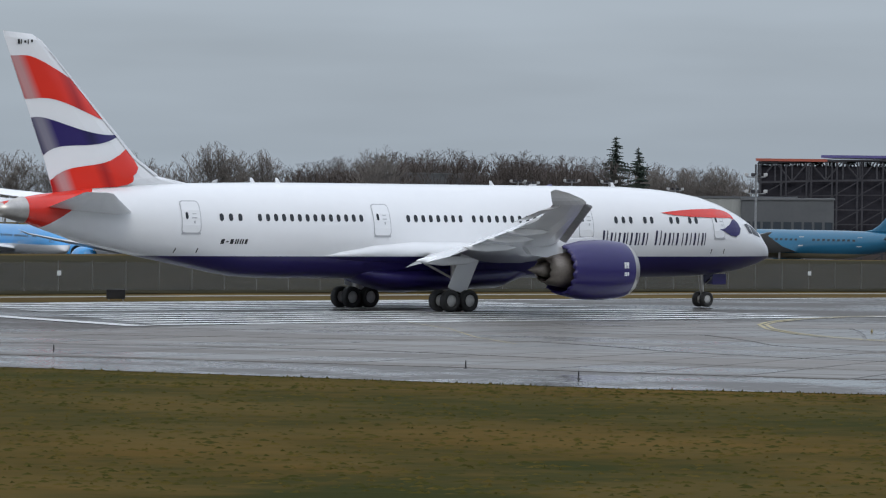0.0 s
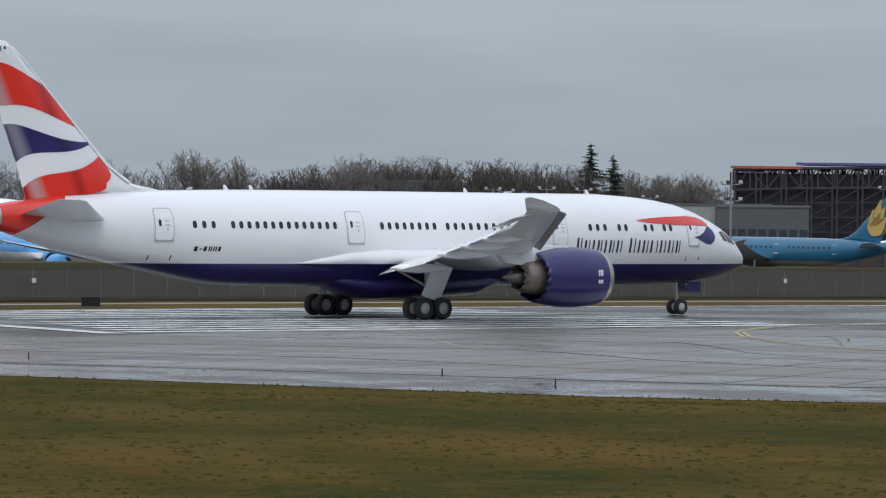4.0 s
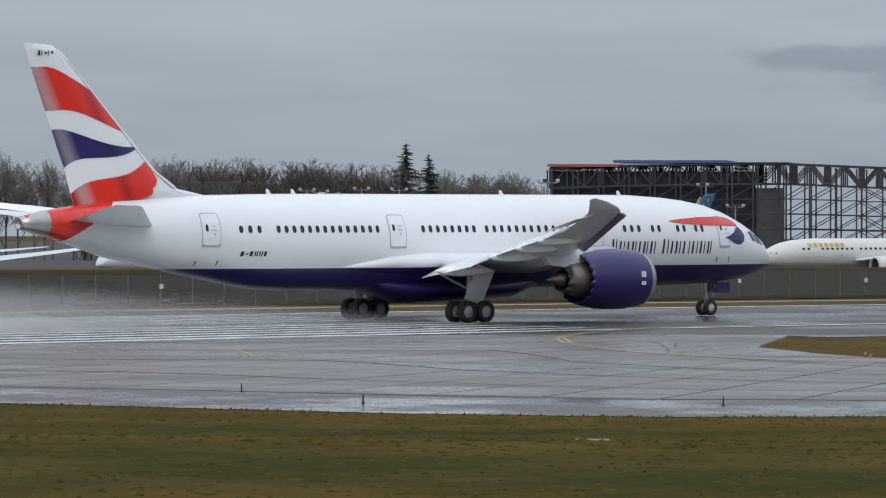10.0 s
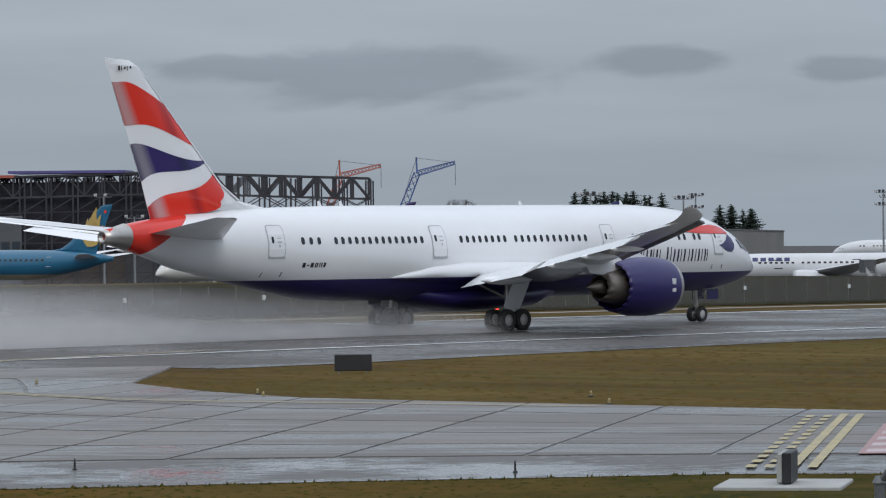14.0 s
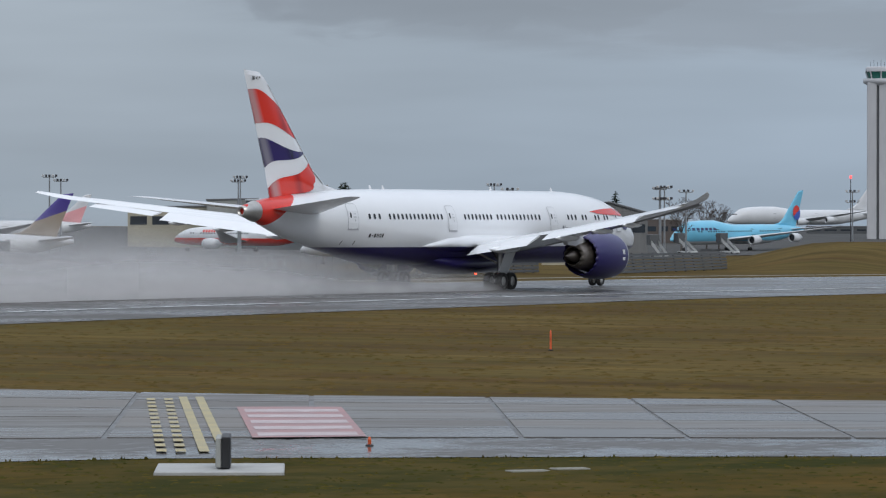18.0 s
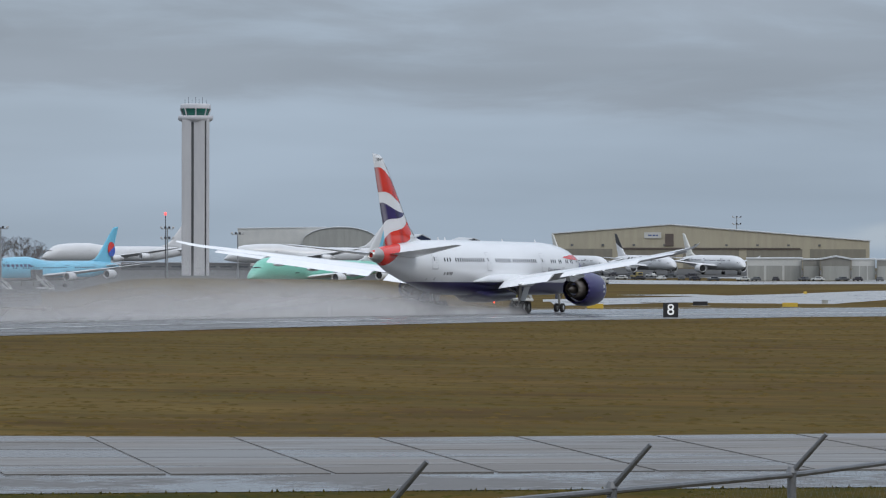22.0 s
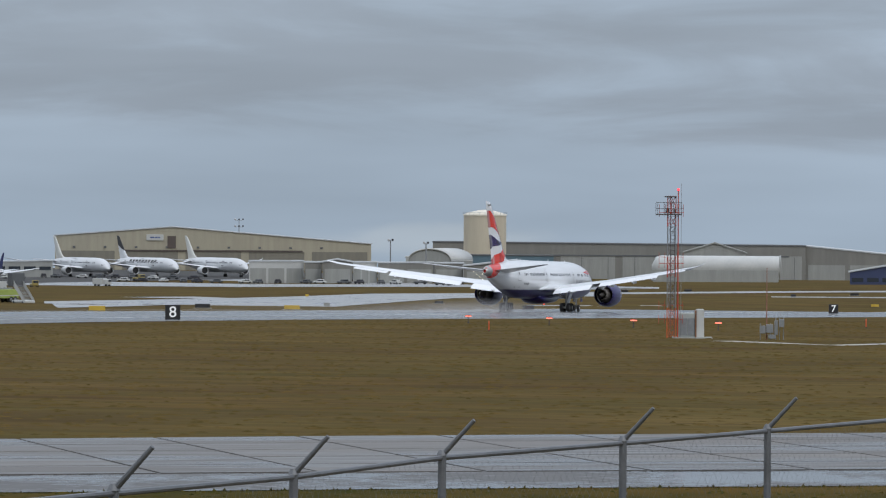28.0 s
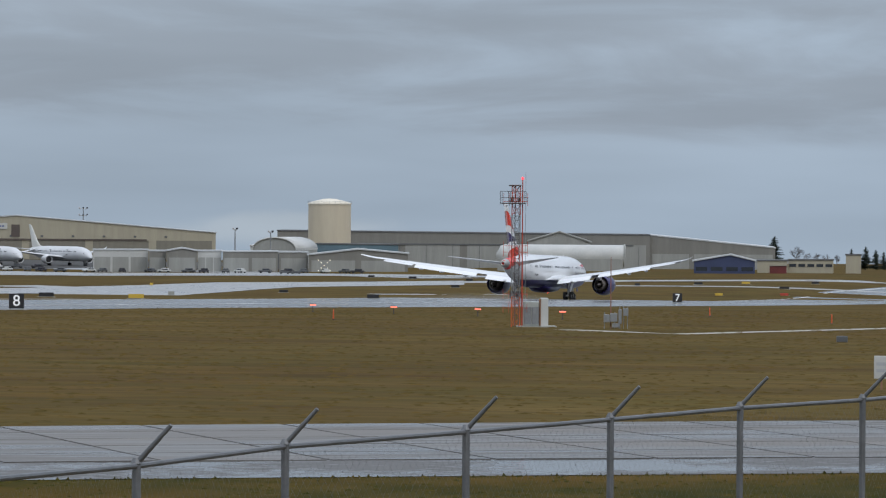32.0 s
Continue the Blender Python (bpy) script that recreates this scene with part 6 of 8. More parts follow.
def bare_tree(seed, h=20.0):
    """A leafless crown: limbs, branches and fine twigs that fan out into a rounded, gappy outline."""
    rng = random.Random(seed)
    tv, tf, cv, cf = [], [], [], []
    lean = .35 + .5 * rng.random()

    def grow(p, d, ln, r, lvl):
        steps = 3 if lvl == 0 else 2
        q = p
        for i in range(steps):
            wob = .10 if lvl == 0 else .28
            d = (d + Vector((rng.uniform(-wob, wob), rng.uniform(-wob, wob), .12 if lvl else .3))).normalized()
            e = q + d * ln / steps
            prism(*((tv, tf) if lvl < 2 else (cv, cf)), q, e, max(r * (1 - .5 * i / steps), .026), max(r * (1 - .5 * (i + 1) / steps), .018))
            q = e
            if lvl == 4:
                continue
            for _ in range((4, 3, 3, 3)[lvl] if i else (1, 2, 2, 2)[lvl]):
                a = rng.uniform(0, 6.283)
                t = rng.uniform(.5, 1.05) if lvl else rng.uniform(.4, .4 + lean)
                nd = (d + Vector((math.cos(a) * t, math.sin(a) * t, rng.uniform(-.1, .3)))).normalized()
                grow(q - d * rng.uniform(0, .4) * ln / steps, nd, ln * rng.uniform(.46, .66), r * .45, lvl + 1)
    grow(Vector((0, 0, -.5)), Vector((0, 0, 1)), h * .45, h * .013, 0)
    # twigs that reach far beyond the crown are drawn in
    top = max(v.z for v in cv)
    mid, rz, rx = top * .6, top * .38, top * (.26 + .12 * rng.random())
    for v in cv:
        f = math.sqrt((v.x / rx) ** 2 + (v.y / rx) ** 2 + ((v.z - mid) / rz) ** 2)
        if f > .9:
            g = (.9 + (f - .9) * .3) / f
            v.x, v.y, v.z = v.x * g, v.y * g, mid + (v.z - mid) * g
    return mesh_from("trunk", tv, tf), mesh_from("crown", cv, cf)


def fir(seed, h=24.0):
    """A conifer with uneven tiers of drooping boughs and gaps between them."""
    rng = random.Random(seed)
    tv, tf, cv, cf = [], [], [], []
    prism(tv, tf, Vector((0, 0, -.5)), Vector((0, 0, h)), .36, .04)
    z = h * .10
    while z < h * .99:
        k = 1 - z / h
        full = rng.uniform(.65, 1.2)
        for i in range(10):
            a = rng.uniform(0, 6.283)
            ln = (h * .24 * k ** .8 + .35) * rng.uniform(.35, 1.15) * full
            dr = rng.uniform(-.4, -.02)
            base = Vector((0, 0, z + rng.uniform(-.3, .3)))
            out = Vector((math.cos(a), math.sin(a), dr))
            side = Vector((-math.sin(a), math.cos(a), 0))
            for j in range(4):
                f0, f1 = j / 4, (j + 1.3) / 4
                p, q = base + out * ln * f0, base + out * ln * min(f1, 1.08) + Vector((0, 0, .12 * ln * (f1 - .5)))
                w = ln * .26 * (1.15 - f0) * rng.uniform(.7, 1.3)
                m = len(cv)
                cv += [p + Vector((0, 0, .12)), p.lerp(q, .5) + side * w - Vector((0, 0, w * .5)), q, p.lerp(q, .5) - side * w - Vector((0, 0, w * .5)), p.lerp(q, .6) - Vector((0, 0, w * 1.3))]
                cf += [(m, m + 1, m + 2), (m, m + 2, m + 3), (m, m + 4, m + 2)]
        z += h * .036 * (.6 + .7 * k)
    return mesh_from("trunk", tv, tf), mesh_from("crown", cv, cf)


def plant(name, label, meshes, mats, group):
    top = thing(name, label, "tree", None, group)
    part("trunk", meshes[0], mats[0], top)
    part("crown", meshes[1], mats[1], top)
    return top


BARE = [plant("bare_tree", "leafless grey-brown winter tree", bare_tree(s), (BARK, TWIG), "winter woods") for s in range(6)]
LIGHT_BARE = [plant("bare_tree", "slender leafless tree with pale grey twigs", bare_tree(10 + s), (BARK, TWIG_L), "winter woods") for s in range(4)]
FIRS = [plant("fir_tree", "dark green fir with drooping branches", fir(40 + s), (BARK, NEEDLE), "firs") for s in range(3)]
used = set()
TALL = {ob: max(v.co.z for c in ob.children for v in c.data.vertices) for ob in BARE + LIGHT_BARE + FIRS}


def tree_at(kinds, k, x, y, ztop, h0, yaw, wide=1.0):
    """Stands a tree so that its top reaches ztop."""
    z = float(ground_z(x, y))
    src = kinds[k % len(kinds)]
    s = max((ztop - z) / TALL[src], .15)
    m = Matrix.Translation((x, y, z)) @ Matrix.Rotation(yaw, 4, "Z") @ Matrix.Diagonal((s * wide, s * wide, s, 1))
    if src not in used:
        used.add(src)
        src.matrix_world = m
        return
    ob = copy_thing(src, pose(0, 0, 0))
    ob.matrix_world = m


rt = random.Random(7)
EYE0 = Vector((-34, -46, 7.9))
# single tall trees, (x, y, top)
for k, p in enumerate(((786.13, 1124.40, 16.60), (789.46, 1122.06, 17.47), (792.57, 1119.86, 12.44), (795.48, 1117.78, 14.28), (816.64, 1102.41, 17.40), (824.29, 1096.70, 14.56), (831.32, 1091.38, 18.28), (833.91, 1089.41, 20.62), (836.54, 1087.40, 18.37), (839.14, 1085.39, 18.08), (842.79, 1082.57, 17.15), (845.24, 1080.66, 18.50), (847.21, 1079.12, 15.57), (870.42, 1060.54, 17.91), (872.18, 1059.10, 20.07), (874.11, 1057.52, 17.64))):
    tree_at(LIGHT_BARE, k, p[0], p[1], p[2], 22.5, k * 1.7, 1.0)
# young trees with upright limbs east of the firs
for k, p in enumerate(((1019.60, 1103.27, 14.49), (1021.29, 1101.72, 17.03), (1024.46, 1098.79, 16.01), (1026.44, 1096.96, 15.32), (1029.07, 1094.52, 14.47), (1031.15, 1092.57, 15.22), (1034.27, 1089.64, 16.70), (1036.36, 1087.67, 16.02), (1038.98, 1085.19, 13.91), (1041.58, 1082.72, 13.06))):
    for n in range(2):
        tree_at(LIGHT_BARE, k + n, p[0] + rt.uniform(-4, 4), p[1] + rt.uniform(-4, 4), p[2] - n * 3, 22.5, rt.uniform(0, 6), .8)
# a dense wood on the rise, with its thicket
RIM = ((895.03, 1130.57, 12.85), (897.99, 1128.22, 14.27), (900.95, 1125.87, 15.01), (903.65, 1123.70, 14.02), (906.33, 1121.55, 15.44), (909.00, 1119.40, 16.86), (911.68, 1117.22, 16.90), (915.42, 1114.17, 17.30), (920.74, 1109.80, 18.25), (923.40, 1107.60, 18.81), (926.06, 1105.38, 17.99), (928.70, 1103.18, 19.06), (932.65, 1099.86, 20.33), (936.60, 1096.51, 19.88), (940.55, 1093.15, 19.42), (944.48, 1089.77, 18.97), (948.39, 1086.39, 19.37), (952.30, 1082.98, 18.57), (955.16, 1080.48, 18.10), (957.76, 1078.19, 17.11), (961.37, 1075.00, 18.37), (963.95, 1072.70, 17.55), (966.53, 1070.39, 16.73), (968.58, 1068.56, 17.45))
tv, tf = [], []
for i in range(len(RIM) - 1):
    a, b = Vector(RIM[i]), Vector(RIM[i + 1])
    for k in range(max(3, round((b - a).length / 1.7))):
        p = a.lerp(b, rt.random())
        back = 1 + rt.uniform(-.03, .05)
        q = EYE0 + (p - EYE0) * back
        tree_at(BARE, rt.randrange(6), q.x, q.y, q.z - (rt.uniform(-.8, .8) if k % 2 else rt.uniform(1, 6)), 22.5, rt.uniform(0, 6.28), rt.uniform(.9, 1.35))
    for k in range(int((b - a).length * 40)):
        p = a.lerp(b, rt.random())
        q = EYE0 + (p - EYE0) * (1 + rt.uniform(-.035, .04))
        z0 = float(ground_z(q.x, q.y))
        lo = z0 + (q.z - z0) * rt.uniform(0, .8)
        d = Vector((rt.uniform(-.6, .6), rt.uniform(-.6, .6), 1)).normalized()
        prism(tv, tf, Vector((q.x, q.y, lo)), Vector((q.x, q.y, lo)) + d * rt.uniform(1.5, 4.5), rt.uniform(.05, .16), .03)
tagged(part("thicket", mesh_from("thicket", tv, tf), THICK), "dark brown leafless thicket below the woods", "thicket", kind="stuff")
for k, p in enumerate(((958.28, 1050.91, 23.73), (956.48, 1039.04, 20.49))):
    tree_at(FIRS, k, p[0], p[1], p[2], 24.0, k * 2.0, 1.3)
for k, p in enumerate(((1350.34, 1074.64, 13.11), (1352.56, 1071.87, 12.09), (1354.42, 1069.55, 12.26), (1356.27, 1067.23, 12.24), (1359.34, 1063.36, 12.00), (1360.94, 1061.34, 12.38), (1363.38, 1058.24, 10.76), (1359.15, 1047.41, 11.48), (1353.11, 1081.60, 12.26), (1355.37, 1078.80, 11.03), (1358.76, 1074.59, 10.58),
                       (1362.52, 1069.88, 11.74), (1364.38, 1067.53, 11.31), (1365.65, 1057.85, 10.83), (1374.74, 1033.67, 7.18), (1377.22, 1030.36, 6.76), (1379.46, 1027.37, 5.55), (1381.34, 1024.83, 5.72), (1489.83, 879.38, 7.30), (1361.08, 1018.56, 7.33), (1365.13, 1013.12, 5.76), (1456.08, 857.88, 7.72), (1456.66, 856.88, 6.36),
                       (2216.48, 386.96, -1.84), (1876.56, 297.56, -4.91), (1877.40, 292.21, -4.00), (1878.00, 288.34, -5.28), (1878.46, 285.33, -6.13), (1465.55, 758.06, 4.74), (1908.77, 747.72, -4.70))):
    tree_at(FIRS, k, p[0], p[1], p[2], 24.0, k * 1.3, 1.9 if k % 2 else 1.5)
for k, p in enumerate(((1289.09, 1080.49, 9.73), (1042.03, 1135.06, 16.57), (1047.29, 1130.25, 16.87), (1052.53, 1125.42, 16.10), (1057.76, 1120.57, 15.69), (1062.31, 1116.29, 14.92), (1377.55, 1130.65, 6.79), (1380.84, 1126.68, 6.33), (1384.12, 1122.69, 6.29), (1387.39, 1118.70, 5.83), (1322.98, 1107.78, 10.29), (2070.31, 351.88, -5.47),
                       (2071.04, 347.60, -8.33), (2071.71, 343.57, -8.30), (2072.37, 339.53, -8.75), (2073.07, 335.27, -8.72), (1524.12, 753.02, 1.88), (1526.02, 749.17, 0.31), (1433.66, 816.77, 4.10), (1475.44, 738.64, 2.85))):
    tree_at(BARE, k, p[0], p[1], p[2], 22.5, k * .9, 1.2)


# ---------------------------------------------------------------- airfield lamps, fences, signs
LAMPW = surface("lamp_housing", (.5, .5, .5), (.4, .4, .4), .5, .4)


def flood_mast(p, heads=6, kind=0):
    """A flood-light mast whose head stands at p."""
    z0 = float(ground_z(p[0], p[1]))
    h = p[2] - z0
    top = thing("floodlight_mast", "tall steel mast with a ring of floodlights", "lamp post", Matrix.Translation((p[0], p[1], z0)) @ Matrix.Rotation(radians(-60), 4, "Z"), "floodlight masts")
    bm = bmesh.new()
    tube(bm, (0, 0, 0), (0, 0, h), .32, .18, 8)
    part("pole", bm, GALV, top)
    w = .7 if heads == 2 else 1.9
    for zz in ((h,) if kind == 0 else (h, h - 3.2)):
        bm = bmesh.new()
        tube(bm, (-w, 0, zz - .4), (w, 0, zz - .4), .12, None, 5)
        part("crossarm", bm, GALV, top)
        for i in range(heads):
            x = -w + 2 * w * i / (heads - 1)
            part("floodlight", boxes([(x - .33, x + .33, -.3, .3, zz - .28, zz + .36)], .08), STEEL if i % 3 else LAMPW, top)


for p, n, k in (((1030.26, 719.01, 10.33), 5, 1), ((1166.81, 785.38, 9.46), 5, 0), ((1041.46, 788.02, 9.94), 5, 1), ((772.13, 607.29, 9.90), 4, 1), ((823.21, 623.27, 8.99), 5, 1), ((621.90, 638.80, 10.84), 4, 1), ((797.01, 768.29, 10.73), 6, 0), ((801.80, 763.37, 5.86), 4, 0),
                ((1107.21, 772.39, 9.18), 5, 0), ((1204.75, 806.90, 8.27), 5, 0), ((1190.50, 736.69, 8.09), 5, 0), ((1287.80, 769.14, 5.88), 4, 0), ((1227.24, 673.71, 6.97), 5, 0), ((1053.77, 574.09, 5.97), 4, 0), ((1205.20, 608.27, 6.37), 5, 1), ((1233.34, 762.48, 9.22), 5, 0), ((1288.61, 767.79, 6.53), 4, 0), ((1202.64, 716.70, 1.49), 5, 0),
                ((1517.07, 767.14, 5.43), 5, 0), ((1338.42, 677.22, 5.85), 6, 1), ((1252.59, 625.32, 5.18), 4, 0), ((785.38, 896.84, 9.47), 4, 0), ((787.88, 894.67, 9.08), 4, 0), ((795.64, 887.83, 9.78), 4, 0), ((802.70, 881.50, 9.61), 4, 0), ((815.12, 870.15, 7.94), 4, 0), ((1464.21, 645.05, 2.93), 4, 0), ((1409.36, 645.13, 4.84), 4, 1),
                ((1632.56, 474.07, 1.77), 2, 0), ((1635.95, 462.24, 0.88), 2, 0), ((2216.47, 718.43, 8.88), 3, 1)):
    flood_mast(p, n, k)


POSTG = surface("weathered_post", (.16, .16, .15), (.12, .12, .115), .5, .7)


def far_fence():
    """Mesh fence along the far side of the runway."""
    top = thing("far_fence", "dull wire fence with small white plates beyond the runway", "fence")
    wire = bpy.data.materials.new("fence_wire_mesh")
    wire.use_nodes = True
    n, l = wire.node_tree.nodes, wire.node_tree.links
    tr, mx = n.new("ShaderNodeBsdfTransparent"), n.new("ShaderNodeMixShader")
    n["Principled BSDF"].inputs["Base Color"].default_value = (.10, .10, .10, 1)
    mx.inputs[0].default_value = .5
    l.new(tr.outputs[0], mx.inputs[1]), l.new(n["Principled BSDF"].outputs[0], mx.inputs[2])
    l.new(mx.outputs[0], n["Material Output"].inputs[0])
    xs = np.arange(60, 440, 3.0)
    yy = 240.0
    vs, fs = [], []
    for x in xs:
        z = float(ground_z(x, yy))
        vs += [(x, yy, z), (x, yy, z + 2.1)]
    for i in range(len(xs) - 1):
        fs.append((2 * i, 2 * i + 2, 2 * i + 3, 2 * i + 1))
    part("wire_mesh", mesh_from("wire", vs, fs), wire, top)
    post = tube(bmesh.new(), (0, 0, 0), (0, 0, 2.2), .035, None, 6)
    me = bpy.data.meshes.new("post")
    post.to_mesh(me)
    post.free()
    plate = boxes([(-.17, .17, -.12, -.06, 1.15, 1.5)])
    pm = bpy.data.meshes.new("plate")
    plate.to_mesh(pm)
    plate.free()
    for i, x in enumerate(xs):
        ob = part("post", me, POSTG, top)
        ob.location = (x, yy, float(ground_z(x, yy)))
        if i % 5 == 2 and x < 480:
            po = part("plate", pm, MARK_W, top, "small white plate")
            po.location = ob.location


far_fence()
tagged(drape("perimeter_road", [(60, 225.4), (700, 225.4)], [(60, 228.0), (700, 228.0)], surface("wet_gravel_track", (.24, .22, .18), (.17, .16, .14), 4, .6), .03, 1), "pale wet track along the far fence", "track", kind="structure")


POSTF = surface("dull_galvanised_tube", (.17, .175, .185), (.11, .115, .12), .4, .5, metal=.3)


def near_fence():
    """Chain-link fence with outward arms and a top rail."""
    top = thing("chain_link_fence", "galvanised chain-link fence with angled wire arms", "fence")
    K = 1.7
    run = [(x * K, y * K, 4.9) for x, y in ((32.4, 10.1), (35.5, 9.9), (38.4, 9.2), (41.2, 8.6), (44.1, 8.0), (46.5, 7.25), (49.5, 6.7), (52.5, 6.1), (55.5, 5.5), (58.5, 4.9), (61.5, 4.3))]
    run = [(43.10, 17.45, 5.12), (47.63, 16.78, 5.10)] + run
    pts, tops = [Vector(p[:2]) for p in run], [p[2] for p in run]
    for i, p in enumerate(pts):
        bm = bmesh.new()
        zt = tops[i]
        z = float(ground_z(p.x, p.y))
        tube(bm, (p.x, p.y, z - .2), (p.x, p.y, zt), .054, None, 10)
        tube(bm, (p.x, p.y, zt), (p.x, p.y, zt + .07), .075, .04, 10)
        po = part("post", bm, POSTF, top)
        bm = bmesh.new()
        tube(bm, (p.x, p.y, zt), (p.x - .06, p.y - .44, zt + .46), .036, .026, 8)
        part("arm", bm, POSTF, po)
        if i:
            q = pts[i - 1]
            bm = bmesh.new()
            tube(bm, (q.x, q.y, tops[i - 1] - .03), (p.x, p.y, zt - .03), .034, None, 8)
            part("top_rail", bm, POSTF, top)
            zt = min(zt, tops[i - 1])
            vs, fs = [], []
            L = (p - q).length
            zb = min(z, float(ground_z(q.x, q.y)))
            n = int(L / .19)
            hgt = zt - .03 - zb
            for k in range(-int(hgt / .19), n + 1):
                for sgn in (1, -1):
                    s0, s1 = k * .19, k * .19 + hgt
                    a0, a1 = max(s0, 0), min(s1, L)
                    if a1 <= a0:
                        continue
                    za, zz = (zb + (a0 - s0), zb + (a1 - s0)) if sgn > 0 else (zt - .03 - (a0 - s0), zt - .03 - (a1 - s0))
                    A, B = q.lerp(p, a0 / L), q.lerp(p, a1 / L)
                    m = len(vs)
                    w = .0026
                    vs += [(A.x, A.y, za - w), (B.x, B.y, zz - w), (B.x, B.y, zz + w), (A.x, A.y, za + w)]
                    fs.append((m, m + 1, m + 2, m + 3))
            tagged(part("wire_mesh", mesh_from("wire", vs, fs), POSTF, top), kind="stuff")


near_fence()


def box_sign(xy, w, h, mat, label, yaw=-50, digit="", legs=.25, pad=True):
    z = float(ground_z(*xy))
    top = thing("airfield_sign", label, "sign", pose(xy[0], xy[1], z, 0, 0, yaw), "airfield signs")
    part("panel", boxes([(-w / 2, w / 2, -.14, .14, legs, legs + h)], .03), mat, top)
    for s in (-.38, .38):
        part("leg", boxes([(w * s - .04, w * s + .04, -.04, .04, 0, legs)]), GALV, top)
    if pad:
        part("foot", boxes([(-w / 2 - .3, w / 2 + .3, -.45, .45, -.05, .06)]), WALL_G, top)
    if digit:
        cu = bpy.data.curves.new("digit", "FONT")
        cu.body, cu.size, cu.align_x, cu.align_y = digit, h * 1.05, "CENTER", "CENTER"
        cu.extrude, cu.offset = .01, .012
        tmp = bpy.data.objects.new("digit", cu)
        me = bpy.data.meshes.new_from_object(tmp)
        bpy.data.objects.remove(tmp)
        d = part("digit", me, glow("lit_white_digit", (.9, .9, .9), .15), top, "white number")
        d.matrix_local = Matrix.Translation((0, -.16, legs + h / 2)) @ Matrix.Rotation(radians(90), 4, "X")
    return top


SIGNY = surface("yellow_sign_face", (.60, .40, .04), (.5, .34, .05), .8, .5)
SIGNR = surface("red_sign_face", (.45, .05, .03), (.38, .05, .03), .8, .5)
box_sign((176.75, 142.92), 1.75, .78, BLACK, "black airfield sign box on the grass island", -45, "", .1, False)
box_sign((160.20, 218.35), 1.25, .65, BLACK, "black airfield sign box at the runway edge", -40, "", .1, False)
sg8, sg7 = (460.2, 156.0), (765.5, 149.2)
box_sign(sg8, 1.5, 1.45, BLACK, "black runway distance sign with a white eight", -70, "8", .15)
box_sign(sg7, 1.5, 1.45, BLACK, "black runway distance sign with a white seven", -76, "7", .15)
for xy, w, m, lab in (((737.50, 245.06), 2.6, BLACK, "low black sign box"), ((714.42, 223.03), 2.6, SIGNY, "low yellow sign box"), ((837.87, 255.05), 1.2, WALL_G, "low grey cabinet"), ((1185.17, 331.38), 2.4, BLACK, "low black sign box"), ((803.49, 208.98), 2.2, BLACK, "low black sign box"), ((1259.73, 389.03), 1.0, SIGNY, "small yellow marker box"),
                      ((1357.09, 258.52), 2.6, BLACK, "low black sign box"), ((1375.30, 248.29), 2.6, SIGNY, "low yellow sign box"), ((1318.41, 227.41), 3.0, BLACK, "low black sign box"), ((1250.62, 232.87), 2.2, SIGNY, "low yellow sign box"), ((1268.03, 218.71), 2.4, SIGNR, "low red sign box"), ((1327.78, 270.05), 1.6, BLACK, "low black sign box"), ((1405.23, 233.30), 2.4, BLACK, "low black sign box"),
                      ((1424.14, 358.24), 2.6, BLACK, "low black sign box"), ((1537.20, 425.48), 2.6, BLACK, "low black sign box"), ((1574.35, 472.01), 2.4, BLACK, "low black sign box"), ((607.86, 216.52), 2.4, SIGNY, "low yellow sign box"), ((1268.38, 307.30), 2.4, BLACK, "low black sign box"), ((1384.87, 331.33), 2.2, BLACK, "low black sign box"), ((1449.79, 377.63), 2.2, BLACK, "low black sign box"), ((1405.67, 317.30), 2.4, BLACK, "low black sign box")):
    box_sign(xy, w * .9, .62, m, lab + " beside a taxiway", -76, "", .1)


def marker(xy, h, r, mat, name, label):
    z = float(ground_z(*xy))
    top = thing(name, label, "marker", Matrix.Translation((xy[0], xy[1], z)), "airfield markers")
    part("base", lathe([(0, .02), (0, r * 2.2), (.05, r * 2.0), (.07, r)], 14, "z"), BLACK, top)
    part("body", lathe([(.06, r), (h * .6, r * .85), (h * .62, r * .95), (h * .75, r * .9), (h, r * .55), (h + .01, .01)], 14, "z"), mat, top)


marker((202.57, 108.19), .95, .055, ORANGE, "orange_marker_post", "thin orange marker post on the grass")
marker((125.94, 73.36), .28, .06, ORANGE, "orange_marker_post", "small orange marker on the taxiway shoulder")
for xy in ((409.60, 110.05), (482.03, 90.65), (421.35, 68.49)):
    marker(xy, .85, .065, ORANGE, "orange_marker_post", "thin orange marker post on the grass")
for xy in ((97.76, 138.20), (103.07, 115.08), (99.87, 104.15), (108.66, 93.68), (114.54, 81.40)):
    marker(xy, .36, .035, BLACK, "edge_light", "small black taxiway edge light on a stalk")
for xy in ((152.70, 126.53), (153.89, 109.28), (155.01, 128.98), (159.54, 114.74), (158.96, 146.05)):
    marker(xy, .25, .06, MARK_Y, "edge_light", "small pale edge light at the grass edge")
LIT = glow("runway_light_lens", (1, .22, .15), 1.5)
for x, y in ((480.52, 131.27), (465.02, 118.84), (451.51, 107.18), (434.46, 95.25)):
    z = float(ground_z(x, y))
    top = thing("runway_light", "elevated runway light with a lit red lens", "light", pose(x, y, z, 0, 0, -15), "runway lights")
    part("stalk", lathe([(0, .02), (0, .16), (.06, .05), (.62, .04)], 10, "z"), STEEL, top)
    part("housing", boxes([(-.12, .12, -.33, .33, .74, .80)], .02), STEEL, top)
    part("lens", boxes([(-.11, .11, -.30, .30, .62, .74)], .03), LIT, top)


